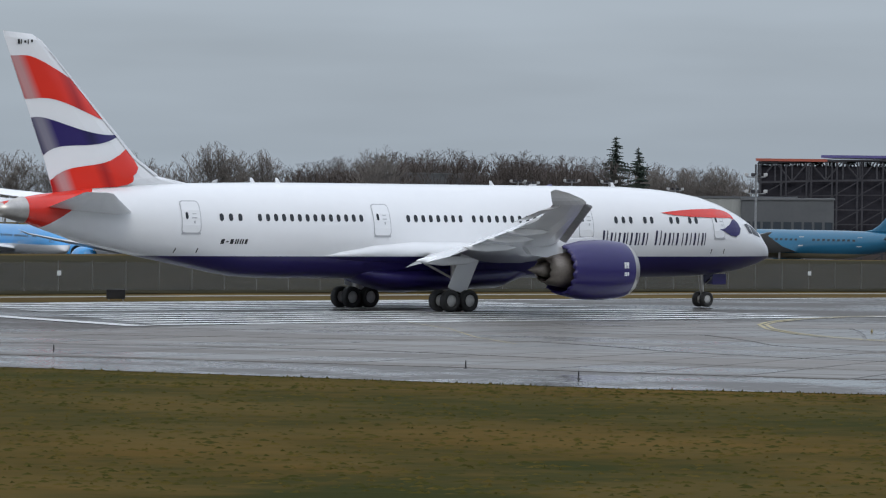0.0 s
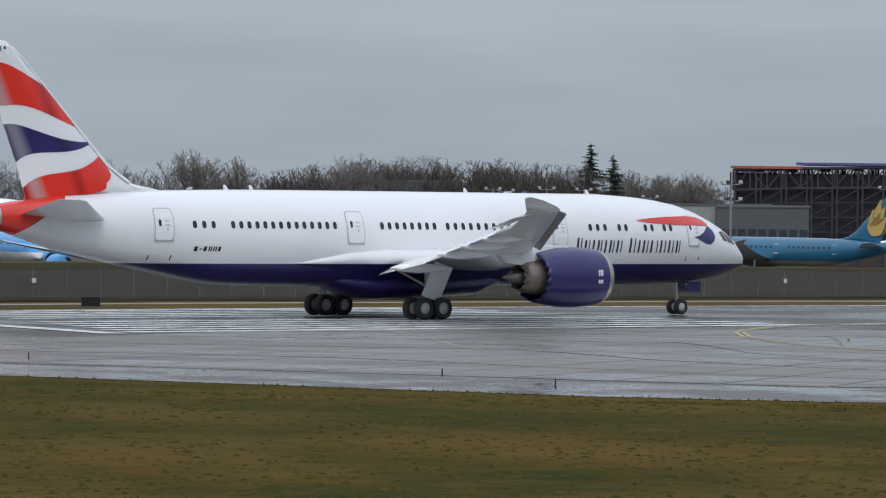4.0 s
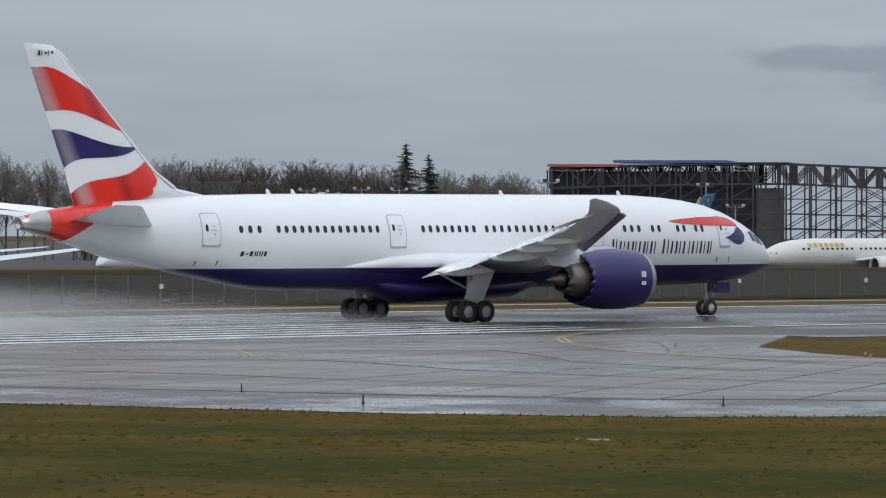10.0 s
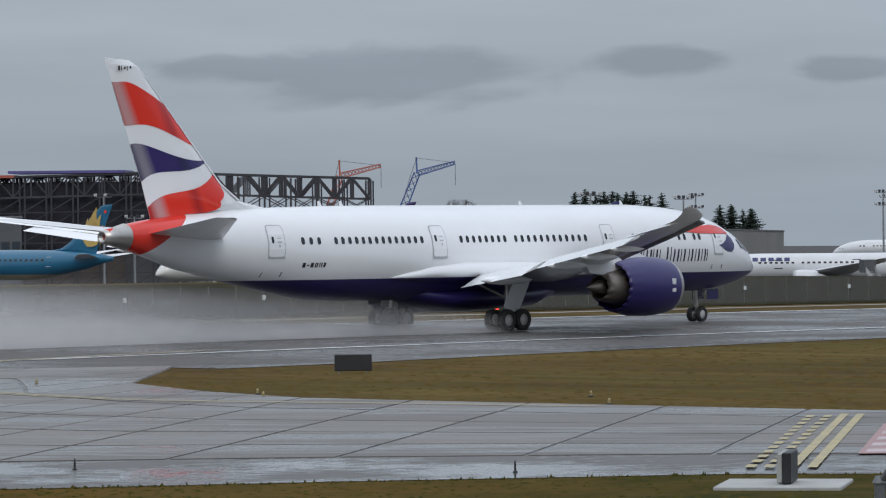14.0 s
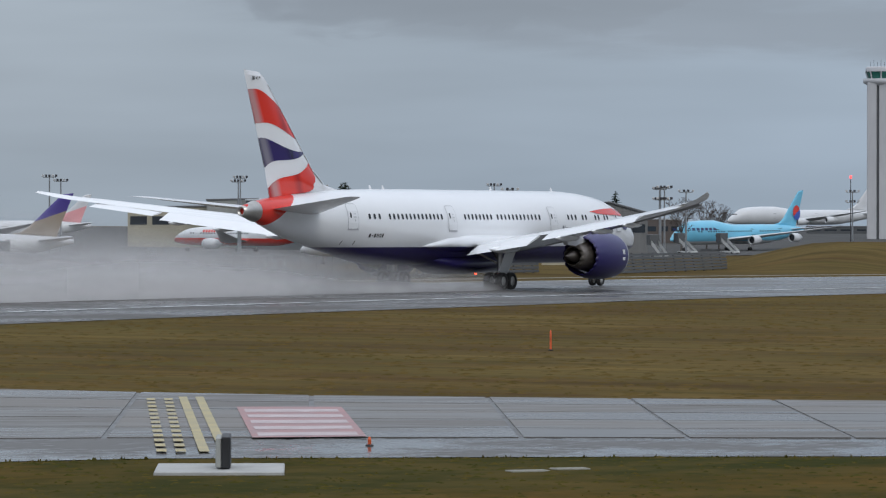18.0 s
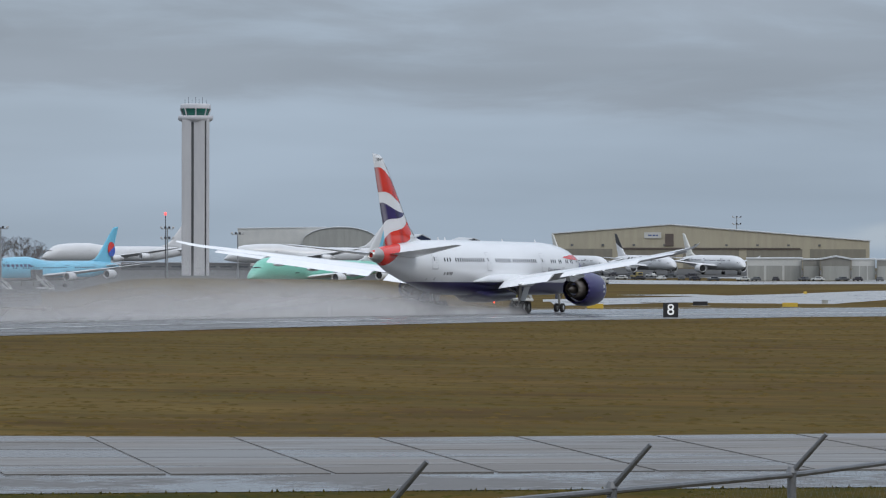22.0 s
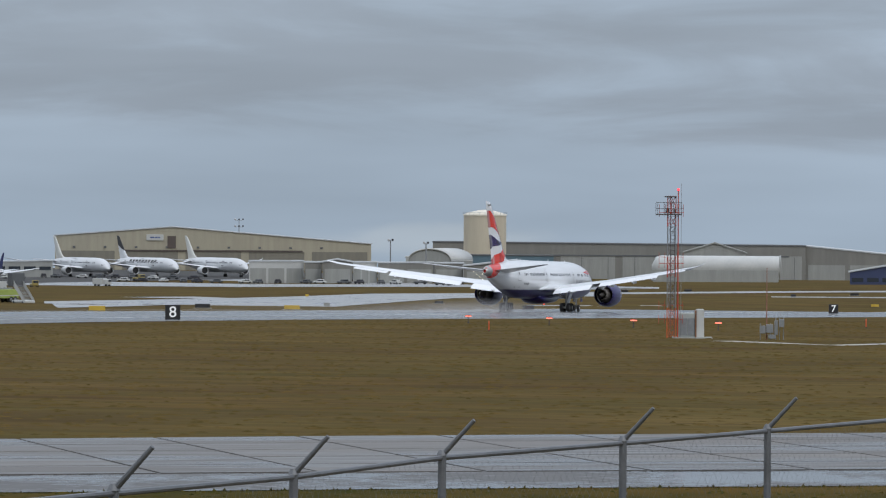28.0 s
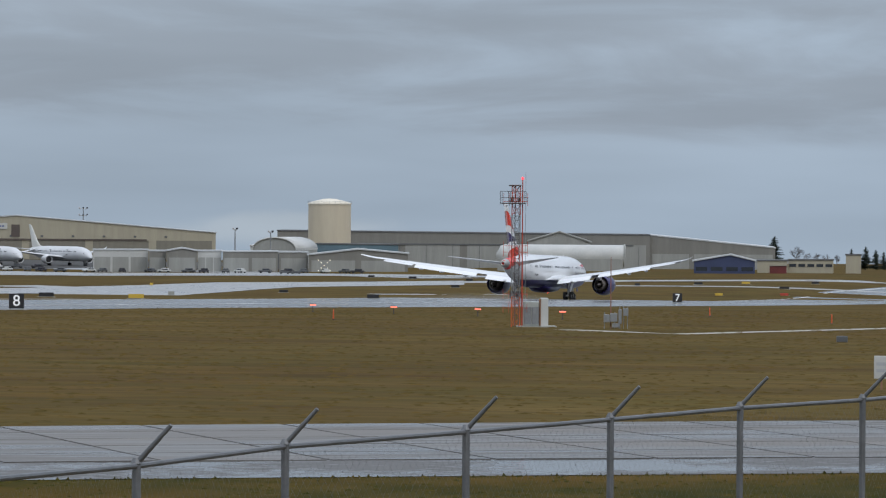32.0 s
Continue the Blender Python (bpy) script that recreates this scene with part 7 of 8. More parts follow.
def kiosk_block():
    xy = (113.27, 70.50)
    z = float(ground_z(*xy))
    top = thing("taxi_sign", "black sign on a pale concrete pad at the grass edge", "sign", pose(xy[0], xy[1], z, 0, 0, -59))
    part("panel", boxes([(-.1, .14, -1.0, 1.0, .12, .98)], .03), BLACK, top)
    part("edge", boxes([(-.26, -.1, -.95, .95, .14, .95)], .03), WALL_G, top)
    part("pad", boxes([(-1.9, 1.6, -2.0, 2.0, -.1, .1)], .03), surface("pale_concrete_pad", (.40, .40, .38), (.32, .32, .31), 1, .7), top)


kiosk_block()
for xy, w in (((86.90, 78.42), 1.0), ((117.13, 63.27), 1.0), ((118.58, 62.74), .9)):
    z = float(ground_z(*xy))
    t_ = thing("drain_slab", "weathered grey concrete slab in the grass", "slab", pose(xy[0], xy[1], z, 0, 0, -40), "slabs")
    part("slab", boxes([(-w * .55, w * .55, -.3, .3, -.1, .04)], .02), surface("weathered_slab", (.24, .23, .19), (.15, .15, .12), .5, .8), t_)

# holding position on the taxiway
for k, (a, e) in enumerate((((119.45, 76.52), (149.75, 96.42)), ((119.73, 76.04), (150.06, 95.86)), ((120.07, 75.45), (150.32, 95.39)), ((120.36, 74.93), (150.61, 94.87)))):
    a, e = Vector(a), Vector(e)
    if k > 1:
        marking("holding_line", [a, e], .3, MARK_Y, "solid yellow holding line", .075)
        continue
    for i in range(13):
        marking("holding_dash", [a.lerp(e, i / 13), a.lerp(e, (i + .55) / 13)], .3, MARK_Y, "dashed yellow holding line on concrete", .075)
c0, c1, c2, c3 = (Vector(p) for p in ((144.50, 89.50), (146.28, 86.33), (127.35, 78.31), (129.64, 75.61)))
tagged(drape("red_marking", [c2, c3], [c0, c1], MARK_R, .075, 2, 3), "red painted surface sign", "marking", kind="structure")
for i in range(5):
    f0, f1 = (i + .2) / 5.2, (i + .72) / 5.2
    tagged(drape("red_marking_bar", [c2.lerp(c0, f0).lerp(c3.lerp(c1, f0), .06), c2.lerp(c0, f0).lerp(c3.lerp(c1, f0), .94)], [c2.lerp(c0, f1).lerp(c3.lerp(c1, f1), .06), c2.lerp(c0, f1).lerp(c3.lerp(c1, f1), .94)], surface("faded_white_paint", (.52, .44, .44), (.36, .28, .28), .8, .45), .082, 1, 3), "faded white lettering on the red marking", "marking", kind="structure")


def lattice_mast():
    xy = (377.53, 86.61)
    z0 = float(ground_z(*xy))
    top = thing("lattice_mast", "red and white lattice aerial mast with a red lamp", "mast", pose(xy[0], xy[1], z0, 0, 0, -70))
    h = 11.2
    RW = surface("red_mast_paint", (.48, .06, .03), (.4, .06, .03), .5, .5)
    OR = surface("orange_mast_paint", (.62, .12, .03), (.52, .1, .03), .5, .5)
    n = 14
    for k in range(n):
        z, zz = h * k / n, h * (k + 1) / n
        bm = bmesh.new()
        for x, y in ((-.33, -.3), (.33, -.3), (0, .35)):
            tube(bm, (x, y, z), (x, y, zz), .036, None, 5)
        c = ((-.33, -.3), (.33, -.3), (0, .35))
        for i in range(3):
            a, b = c[i], c[(i + 1) % 3]
            tube(bm, (*a, z), (*b, zz), .019, None, 4), tube(bm, (*b, z), (*a, zz), .019, None, 4), tube(bm, (*a, zz), (*b, zz), .019, None, 4)
        part("mast_section", bm, OR if k < 3 else RW if k in (6, 7, 11, 12, 13) else GALV, top)
    bm = bmesh.new()
    for z in (10.2, 9.9, 6.4, 5.9, 1.5, 2.6):
        for x in (-.95, -.5, .5, .95):
            tube(bm, (x, 0, z - .35), (x, 0, z + .35), .02, None, 4)
        tube(bm, (-.95, 0, z), (1.0, 0, z), .03, None, 4)
    part("aerial", bm, RW, top)
    DKM = surface("dark_mast_steel", (.10, .09, .09), (.07, .06, .06), .5, .6)
    part("platform", boxes([(-1.15, .75, -.6, .6, 9.7, 9.8), (-.5, .4, -.45, .45, 11.1, 11.2)], .02), DKM, top, "dark steel work platform")
    bm = bmesh.new()
    for z in (10.2, 10.7):
        for y in (-.6, .6):
            tube(bm, (-1.15, y, z), (.75, y, z), .025, None, 4)
    for x in (-1.15, -.5, .1, .75):
        for y in (-.6, .6):
            tube(bm, (x, y, 9.7), (x, y, 10.7), .025, None, 4)
    part("guard_rail", bm, DKM, top)
    part("antenna_box", boxes([(-.42, -.2, -.3, -.1, 9.85, 10.25), (.2, .38, -.3, -.1, 9.85, 10.2)], .03), DKM, top)
    part("ladder", boxes([(-.12, -.08, -.5, -.46, 0, 9.7), (.2, .24, -.5, -.46, 0, 9.7)] + [(-.12, .24, -.5, -.46, .3 * k + .3, .3 * k + .33) for k in range(31)]), DKM, top)
    bm = bmesh.new()
    tube(bm, (.55, 0, 0), (.55, 0, 11.6), .06, .04, 6)
    part("pole", bm, RW, top)
    part("lamp", lathe([(11.6, .02), (11.62, .1), (11.78, .1), (11.85, .02)], 12, "z", (.55, 0, 0)), glow("red_lamp", (1, .06, .08), 1.6), top, "lit red obstruction lamp")
    part("whip", tube(bmesh.new(), (.8, 0, 0), (.8, 0, 12.2), .025, .015, 4), GALV, top)


lattice_mast()


def equipment_hut():
    xy = (379.00, 85.25)
    top = thing("equipment_hut", "pale equipment cabinet with rusty side on a pad", "hut", pose(xy[0], xy[1], float(ground_z(*xy)), 0, 0, -75))
    part("cabinet", boxes([(-1.0, .25, -.8, .8, .1, 2.0)], .04), surface("grey_cabinet_paint", (.42, .44, .42), (.34, .36, .34), .6, .5), top)
    part("cabinet_door", boxes([(-.95, -.4, -.86, -.78, .25, 1.6), (-.34, .2, -.86, -.78, .25, 1.6)], .02), GALV, top)
    part("panel", boxes([(.35, .95, -.9, .9, .0, 2.3)], .03), WALL_W, top, "white louvred panel")
    part("rust_panel", boxes([(.26, .34, -.95, .8, 0, 2.2)], .02), surface("rust", (.32, .16, .08), (.22, .11, .06), .4, .8), top)
    part("pad", boxes([(-1.5, 1.6, -1.4, 1.4, -.1, .1)], .02), WALL_G, top)
    xy = (375.20, 77.99)
    top = thing("equipment_rack", "grey instrument cabinets on a rack with masts", "cabinet", pose(xy[0], xy[1], float(ground_z(*xy)), 0, 0, -75))
    for x0, x1, z0, z1 in ((-.95, -.5, .5, 1.1), (-.45, .1, .55, 1.2), (.2, .45, .4, 1.5), (.55, .95, 1.0, 1.6), (-.3, .3, .1, .4)):
        part("cabinet", boxes([(x0, x1, -.25, .25, z0, z1)], .02), GALV, top)
    for x, h, r in ((-.9, 1.3, .03), (-.1, 1.3, .03), (.3, 1.9, .03), (.6, 2.2, .025), (.9, 1.7, .03)):
        part("post", tube(bmesh.new(), (x, 0, 0), (x, 0, h), r, None, 6), GALV, top)
    part("mast", tube(bmesh.new(), (-.4, .2, 0), (-.4, .2, 5.6), .05, .03, 6), surface("rusty_mast", (.3, .13, .09), (.22, .1, .07), .5, .7), top, "thin rusty mast")
    xy = (327.71, 52.56)
    t2 = thing("ground_cabinet", "low dark green ground cabinet", "cabinet", pose(xy[0], xy[1], float(ground_z(*xy)), 0, 0, -75))
    part("body", boxes([(-.35, .35, -.3, .3, 0, .42)], .03), WALL_D, t2)
    xy = (223.02, 33.92)
    t3 = thing("notice_board", "white notice board on a post in the grass", "sign", pose(xy[0], xy[1], float(ground_z(*xy)), 0, 0, -80))
    part("board", boxes([(-.35, .35, -.03, .03, .5, 1.55)], .02), WALL_W, t3)
    part("post", boxes([(-.04, .04, .04, .1, 0, 1.5)]), surface("rusty_post", (.3, .15, .1), (.2, .1, .07), .3, .7), t3)
    part("lettering", boxes([(-.25, .25, -.045, -.03, .8, .95), (-.25, .25, -.045, -.03, 1.1, 1.25)]), OUTLINE, t3)


equipment_hut()
marking("mast_path", [(365.90, 80.01), (358.32, 74.04), (351.21, 68.38), (371.14, 64.34), (394.84, 59.73), (409.28, 58.49)], 2.2, surface("pale_gravel", (.42, .40, .36), (.34, .32, .29), 2, .8), "pale gravel path to the mast", .02)

# the apron under the parked jets
tagged(drape("apron", [(150, 600), (1000, 600), (1560, 610), (1900, 480)], [(150, 1650), (1000, 1750), (1750, 1450), (2200, 900)], surface("wet_apron_concrete", (.085, .083, .080), (.050, .049, .047), 14, .8, .6, fine=10, spec=.07), .12, 30, 25), "wet grey concrete apron beyond the runway", "apron", kind="structure")
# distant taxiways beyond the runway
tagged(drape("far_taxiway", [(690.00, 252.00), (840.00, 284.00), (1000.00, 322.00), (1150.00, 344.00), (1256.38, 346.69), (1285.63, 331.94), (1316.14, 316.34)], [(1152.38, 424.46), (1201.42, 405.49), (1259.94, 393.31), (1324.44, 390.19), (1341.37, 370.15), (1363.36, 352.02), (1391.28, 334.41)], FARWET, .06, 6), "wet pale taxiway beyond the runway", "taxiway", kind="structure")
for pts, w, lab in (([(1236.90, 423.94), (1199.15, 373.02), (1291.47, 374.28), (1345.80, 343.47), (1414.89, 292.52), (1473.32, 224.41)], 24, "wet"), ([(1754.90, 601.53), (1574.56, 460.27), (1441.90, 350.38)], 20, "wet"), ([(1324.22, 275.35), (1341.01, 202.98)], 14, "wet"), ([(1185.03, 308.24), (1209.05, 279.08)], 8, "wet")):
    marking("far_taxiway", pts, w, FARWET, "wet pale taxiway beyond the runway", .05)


def fire_truck():
    xy = (1133.76, 429.16)
    LIMEY = surface("lime_yellow_paint", (.33, .40, .08), (.27, .33, .07), .8, .3, coat=.3)
    top = thing("fire_truck", "lime-yellow airfield fire truck", "truck", pose(xy[0], xy[1], float(ground_z(*xy)), 0, 0, 160))
    part("body", boxes([(-5.5, 2.6, -1.45, 1.45, 1.0, 3.2)], .12), LIMEY, top)
    cab = part("cab", boxes([(2.6, 5.4, -1.45, 1.45, .8, 3.4)], .25), LIMEY, top)
    part("windscreen", boxes([(2.9, 5.46, -1.48, 1.48, 2.1, 3.0)], .1), GLASSW, cab)
    part("roof_gear", boxes([(-4, 1.5, -.7, .7, 3.2, 3.6)], .1), GALV, top)
    part("light_bar", boxes([(3.2, 3.8, -1.1, 1.1, 3.4, 3.6)], .05), SIGNR, top)
    part("stripe", boxes([(-5.52, 2.6, -1.47, 1.47, 1.6, 1.8)]), WALL_W, top)
    ty, hb = wheel_mesh(.75, .6)
    for x in (-4.2, -2.6, 3.6):
        for y in (-1.25, 1.25):
            w = part("wheel", ty, RUBBER, top)
            w.location = (x, y, .75)
            part("hub", hb, GALV, w)


fire_truck()


def closure_cross(xy):
    """A trailer with a lit cross of lamps."""
    top = thing("closure_cross", "lit white lamp cross on a small dark trailer", "marker", pose(xy[0], xy[1], float(ground_z(*xy)), 0, 0, -75))
    part("trailer", boxes([(-1.3, 1.3, -.7, .7, .3, .7)], .05), WALL_D, top)
    for x in (-.9, .9):
        part("wheel", lathe([(-.15, .02), (-.15, .35), (.15, .35), (.15, .02)], 12, "y", (x, 0, .35)), RUBBER, top)
    lit = glow("warm_white_lamp", (1, .92, .7), 1.0)
    for s in (-1, 1):
        arm = part("arm", tube(bmesh.new(), (-1.9 * s, 0, .8), (1.9 * s, 0, 4.2), .08, None, 6), GALV, top)
        for k in range(5):
            f = -1 + .5 * k
            part("lamp", boxes([(1.9 * s * f - .14, 1.9 * s * f + .14, -.2, -.06, 2.36 + 1.7 * f, 2.64 + 1.7 * f)], .03), lit, arm)


closure_cross((1552.73, 420.44))
for k, xy in enumerate(((1634.53, 493.43), (1659.65, 496.86), (1523.76, 425.79), (1524.36, 422.18))):
    cart = thing("baggage_cart", "low dark flatbed cart on the far road", "cart", pose(xy[0], xy[1], float(ground_z(*xy)), 0, 0, -70), "far carts")
    part("bed", boxes([(-1.6, 1.6, -.8, .8, .45, .95)], .04), WALL_D, cart)
    for x in (-1.1, 1.1):
        part("wheel", lathe([(-.8, .02), (-.8, .3), (.8, .3), (.8, .02)], 12, "y", (x, 0, .3)), RUBBER, cart)
building("pump_house", "small grey pump house by the taxiway", (794.62, 311.26, -4.48), (803.61, 308.42, -4.60), 6, WALL_G, ROOF_L, parapet=.3)
building("pump_house", "low grey service hut by the taxiway", (1153.93, 462.72, -10.34), (1142.68, 447.60, -10.35), 6, WALL_G, ROOF_L, parapet=.3)


def stair_truck(p, yaw, label):
    z = float(ground_z(p[0], p[1]))
    top = thing("boarding_stairs", label, "stairs", pose(p[0], p[1], z, 0, 0, yaw), "boarding stairs")
    bm = bmesh.new()
    for k in range(14):
        x = -3.5 + k * .5
        tube(bm, (x, -.9, .5 + k * .28), (x, .9, .5 + k * .28), .12, None, 4)
    part("steps", bm, GALV, top)
    for y in (-1, 1):
        part("side", foil([((3.6, y, 5.4), (-4, y, 1.3), .1), ((3.6, y * 1.05, 4.2), (-4, y * 1.05, .3), .1)]), WALL_W, top)
    part("canopy", boxes([(2.6, 5.2, -1.4, 1.4, 3.6, 6.4)], .1), WALL_D, top, "dark hood")
    part("chassis", boxes([(-4.5, 3.5, -1.1, 1.1, .35, .9)], .1), WALL_W, top)
    for x in (-3, 2.4):
        for y in (-1, 1):
            part("wheel", lathe([(-.15, .02), (-.15, .4), (.15, .4), (.15, .02)], 14, "y", (x, y, .4)), RUBBER, top)


for p, yaw in (((858.04, 598.84, -7.74), 60), ((867.49, 594.10, -7.89), 60), ((1342.14, 669.82, -12.59), 60), ((1356.84, 662.63, -12.72), 60), ((1159.88, 587.09, -9.38), 50), ((936.86, 349.72, -7.43), 40)):
    stair_truck(p, yaw, "white boarding stairs with a dark hood")

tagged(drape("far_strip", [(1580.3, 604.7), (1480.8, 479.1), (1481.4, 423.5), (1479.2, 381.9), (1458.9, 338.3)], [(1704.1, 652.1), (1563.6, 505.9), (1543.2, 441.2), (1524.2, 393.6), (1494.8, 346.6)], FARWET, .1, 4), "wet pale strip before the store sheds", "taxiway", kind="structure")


def parked_car(mat, label):
    """A small car: body, cabin, glass, four wheels."""
    top = thing("parked_car", label, "car", group="parked cars")
    part("body", boxes([(-2.2, 2.2, -.9, .9, .35, .95)], .15), mat, top)
    cabin = part("cabin", boxes([(-1.5, .9, -.8, .8, .9, 1.5)], .2), mat, top)
    part("windows", boxes([(-1.3, .7, -.84, .84, 1.0, 1.36)], .08), GLASSW, cabin)
    for x in (-1.4, 1.4):
        for y in (-.8, .8):
            part("wheel", lathe([(-.12, .02), (-.12, .34), (.12, .34), (.12, .02)], 12, "y", (x, y, .34)), RUBBER, top)
    return top


CARS = [parked_car(m, lab) for m, lab in ((WALL_D, "dark grey car parked before the sheds"), (WALL_W, "white car parked before the sheds"), (STEEL, "steel grey car parked before the sheds"))]
for k, (x, y) in enumerate(((1647.0, 585.5), (1635.8, 572.9), (1623.8, 562.1), (1609.0, 548.8), (1596.3, 537.3), (1588.4, 529.8), (1579.7, 520.1), (1569.9, 506.6), (1566.5, 500.9), (1562.7, 492.8), (1558.5, 481.7), (1555.6, 476.0), (1552.4, 466.8), (1549.8, 460.6), (1547.3, 452.4), (1545.1, 446.9), (1543.2, 437.8), (1541.7, 429.8), (1540.2, 424.0), (1539.2, 416.2), (1538.3, 409.6), (1537.1, 405.0), (1716.6, 685.2), (1737.2, 687.5), (1722.6, 672.1), (1708.6, 659.7), (1707.3, 651.8), (1711.9, 647.3), (1706.7, 637.8), (1741.0, 641.5), (1736.3, 635.0), (1727.2, 621.2), (1733.4, 617.3), (1729.7, 609.0), (1720.2, 598.9), (1704.3, 585.3), (1702.1, 577.0), (1697.8, 567.7))):
    m = pose(x, y, float(ground_z(x, y)) + .12, 0, 0, 60 + 37 * (k % 5))
    if k < 3:
        CARS[k].matrix_world = m
    else:
        copy_thing(CARS[(0, 2, 0, 1)[k % 4]], m)

# blast fences on the berm beyond the runway
def blast_fence(a, b, label):
    a, b = Vector(a), Vector(b)
    u = (b - a)
    L = u.length
    u.normalize()
    nn = Vector((-u.y, u.x))
    top = thing("blast_fence", label, "blast fence")
    za, zb = float(ground_z(a.x, a.y)), float(ground_z(b.x, b.y))
    for k in range(6):
        off = nn * (.35 * (k / 6) ** 2)
        part("rail", tube(bmesh.new(), (a.x + off.x, a.y + off.y, za + .22 + k * .36), (b.x + off.x, b.y + off.y, zb + .22 + k * .36), .2, None, 4), WALL_D, top)
    for i in range(13):
        p = a + u * L * i / 12
        z0 = float(ground_z(p.x, p.y))
        part("upright", tube(bmesh.new(), (p.x + nn.x * .5, p.y + nn.y * .5, z0), (p.x + nn.x * .9, p.y + nn.y * .9, z0 + 2.2), .12, None, 4), STEEL, top)


def service_truck(p, yaw, mat, label, long_bed):
    """A small apron truck: cab, bed or box, four wheels."""
    top = thing("service_truck", label, "truck", pose(p[0], p[1], float(ground_z(p[0], p[1])) + .12, 0, 0, yaw), "apron vehicles")
    body = part("cab", boxes([(1.2, 3.0, -1.0, 1.0, .55, 2.3)], .12), mat, top)
    part("windscreen", boxes([(2.95, 3.03, -.8, .8, 1.45, 2.1)]), GLASSW, body)
    part("bed", boxes([(-3.2, 1.1, -1.1, 1.1, .6, 2.6 if long_bed else 1.2)], .06), WALL_W if long_bed else mat, top)
    for x in (-2.1, 2.1):
        for y in (-.95, .95):
            part("wheel", lathe([(-.15, .02), (-.15, .42), (.15, .42), (.15, .02)], 14, "y", (x, y, .42)), RUBBER, top)


YELP = surface("dull_yellow_paint", (.33, .26, .08), (.26, .2, .06), 1, .5)
for k, p in enumerate(((1297.28, 601.63, -9.45), (1284.54, 581.43, -9.84), (1317.60, 580.98, -9.87), (1402.56, 531.82, -8.52), (1500.29, 555.99, -7.85), (1517.22, 538.66, -8.28), (1366.55, 618.49, -8.38), (1341.60, 624.90, -9.63), (1579.64, 628.28, -9.06), (1604.01, 620.94, -9.24), (1583.98, 617.26, -9.85), (1610.36, 604.28, -10.34), (1662.90, 576.52, -10.93), (1658.50, 526.29, -10.47))):
    service_truck(p, 20 + 47 * k, (YELP, WALL_W, WALL_D, REDST)[k % 4], ("dull yellow apron truck", "white apron service van", "dark grey apron truck", "red apron service truck")[k % 4] + " beside parked jets", k % 2 == 1)
lm = Vector((1454.59, 666.47, -10.76))
lt = (1454.58, 666.49, 8.74)[2]
lz = float(ground_z(lm.x, lm.y))
lamp_ob = thing("light_mast", "thin steel mast with a lit red lamp", "mast", pose(lm.x, lm.y, lz))
part("pole", tube(bmesh.new(), (0, 0, 0), (0, 0, lt - lz), .22, .12, 8), STEEL, lamp_ob)
part("lamp", lathe([(lt - lz, .1), (lt - lz + .1, .4), (lt - lz + .9, .4), (lt - lz + 1.1, .05)], 12, "z"), glow("red_mast_lamp", (1, .08, .08), 2.0), lamp_ob, "lit red lamp")


blast_fence((432.13, 245.55), (461.67, 248.15), "dark slatted blast fence beyond the runway")
blast_fence((462.62, 240.52), (549.59, 268.80), "dark slatted blast fence beyond the runway")

# ---------------------------------------------------------------- tufts of grass near the viewer
def island_material(name, cols):
    """Grass whose clumps differ in tint one by one."""
    m = bpy.data.materials.new(name)
    m.use_nodes = True
    n, l = m.node_tree.nodes, m.node_tree.links
    g, r = n.new("ShaderNodeNewGeometry"), n.new("ShaderNodeValToRGB")
    l.new(g.outputs["Random Per Island"], r.inputs[0])
    for i, c in enumerate(cols):
        e = r.color_ramp.elements[i] if i < 2 else r.color_ramp.elements.new(.5)
        e.position, e.color = (0.0, 1.0, .45)[i], (*c, 1)
    b = n["Principled BSDF"]
    l.new(r.outputs[0], b.inputs["Base Color"])
    b.inputs["Roughness"].default_value, b.inputs["Specular IOR Level"].default_value = 1.0, .02
    return m


def clump(vs, fs, rg, x, y, z, h, w):
    a = rg.uniform(0, 6.28)
    dx, dy = math.cos(a) * w, math.sin(a) * w
    lx, ly = rg.uniform(-.5, .5) * h, rg.uniform(-.5, .5) * h
    m = len(vs)
    vs += [(x - dx, y - dy, z), (x + dx, y + dy, z), (x + dy * .33 + lx, y - dx * .33 + ly, z + h), (x + dy, y - dx, z)]
    fs += [(m, m + 1, m + 2), (m + 1, m + 3, m + 2), (m + 3, m, m + 2)]


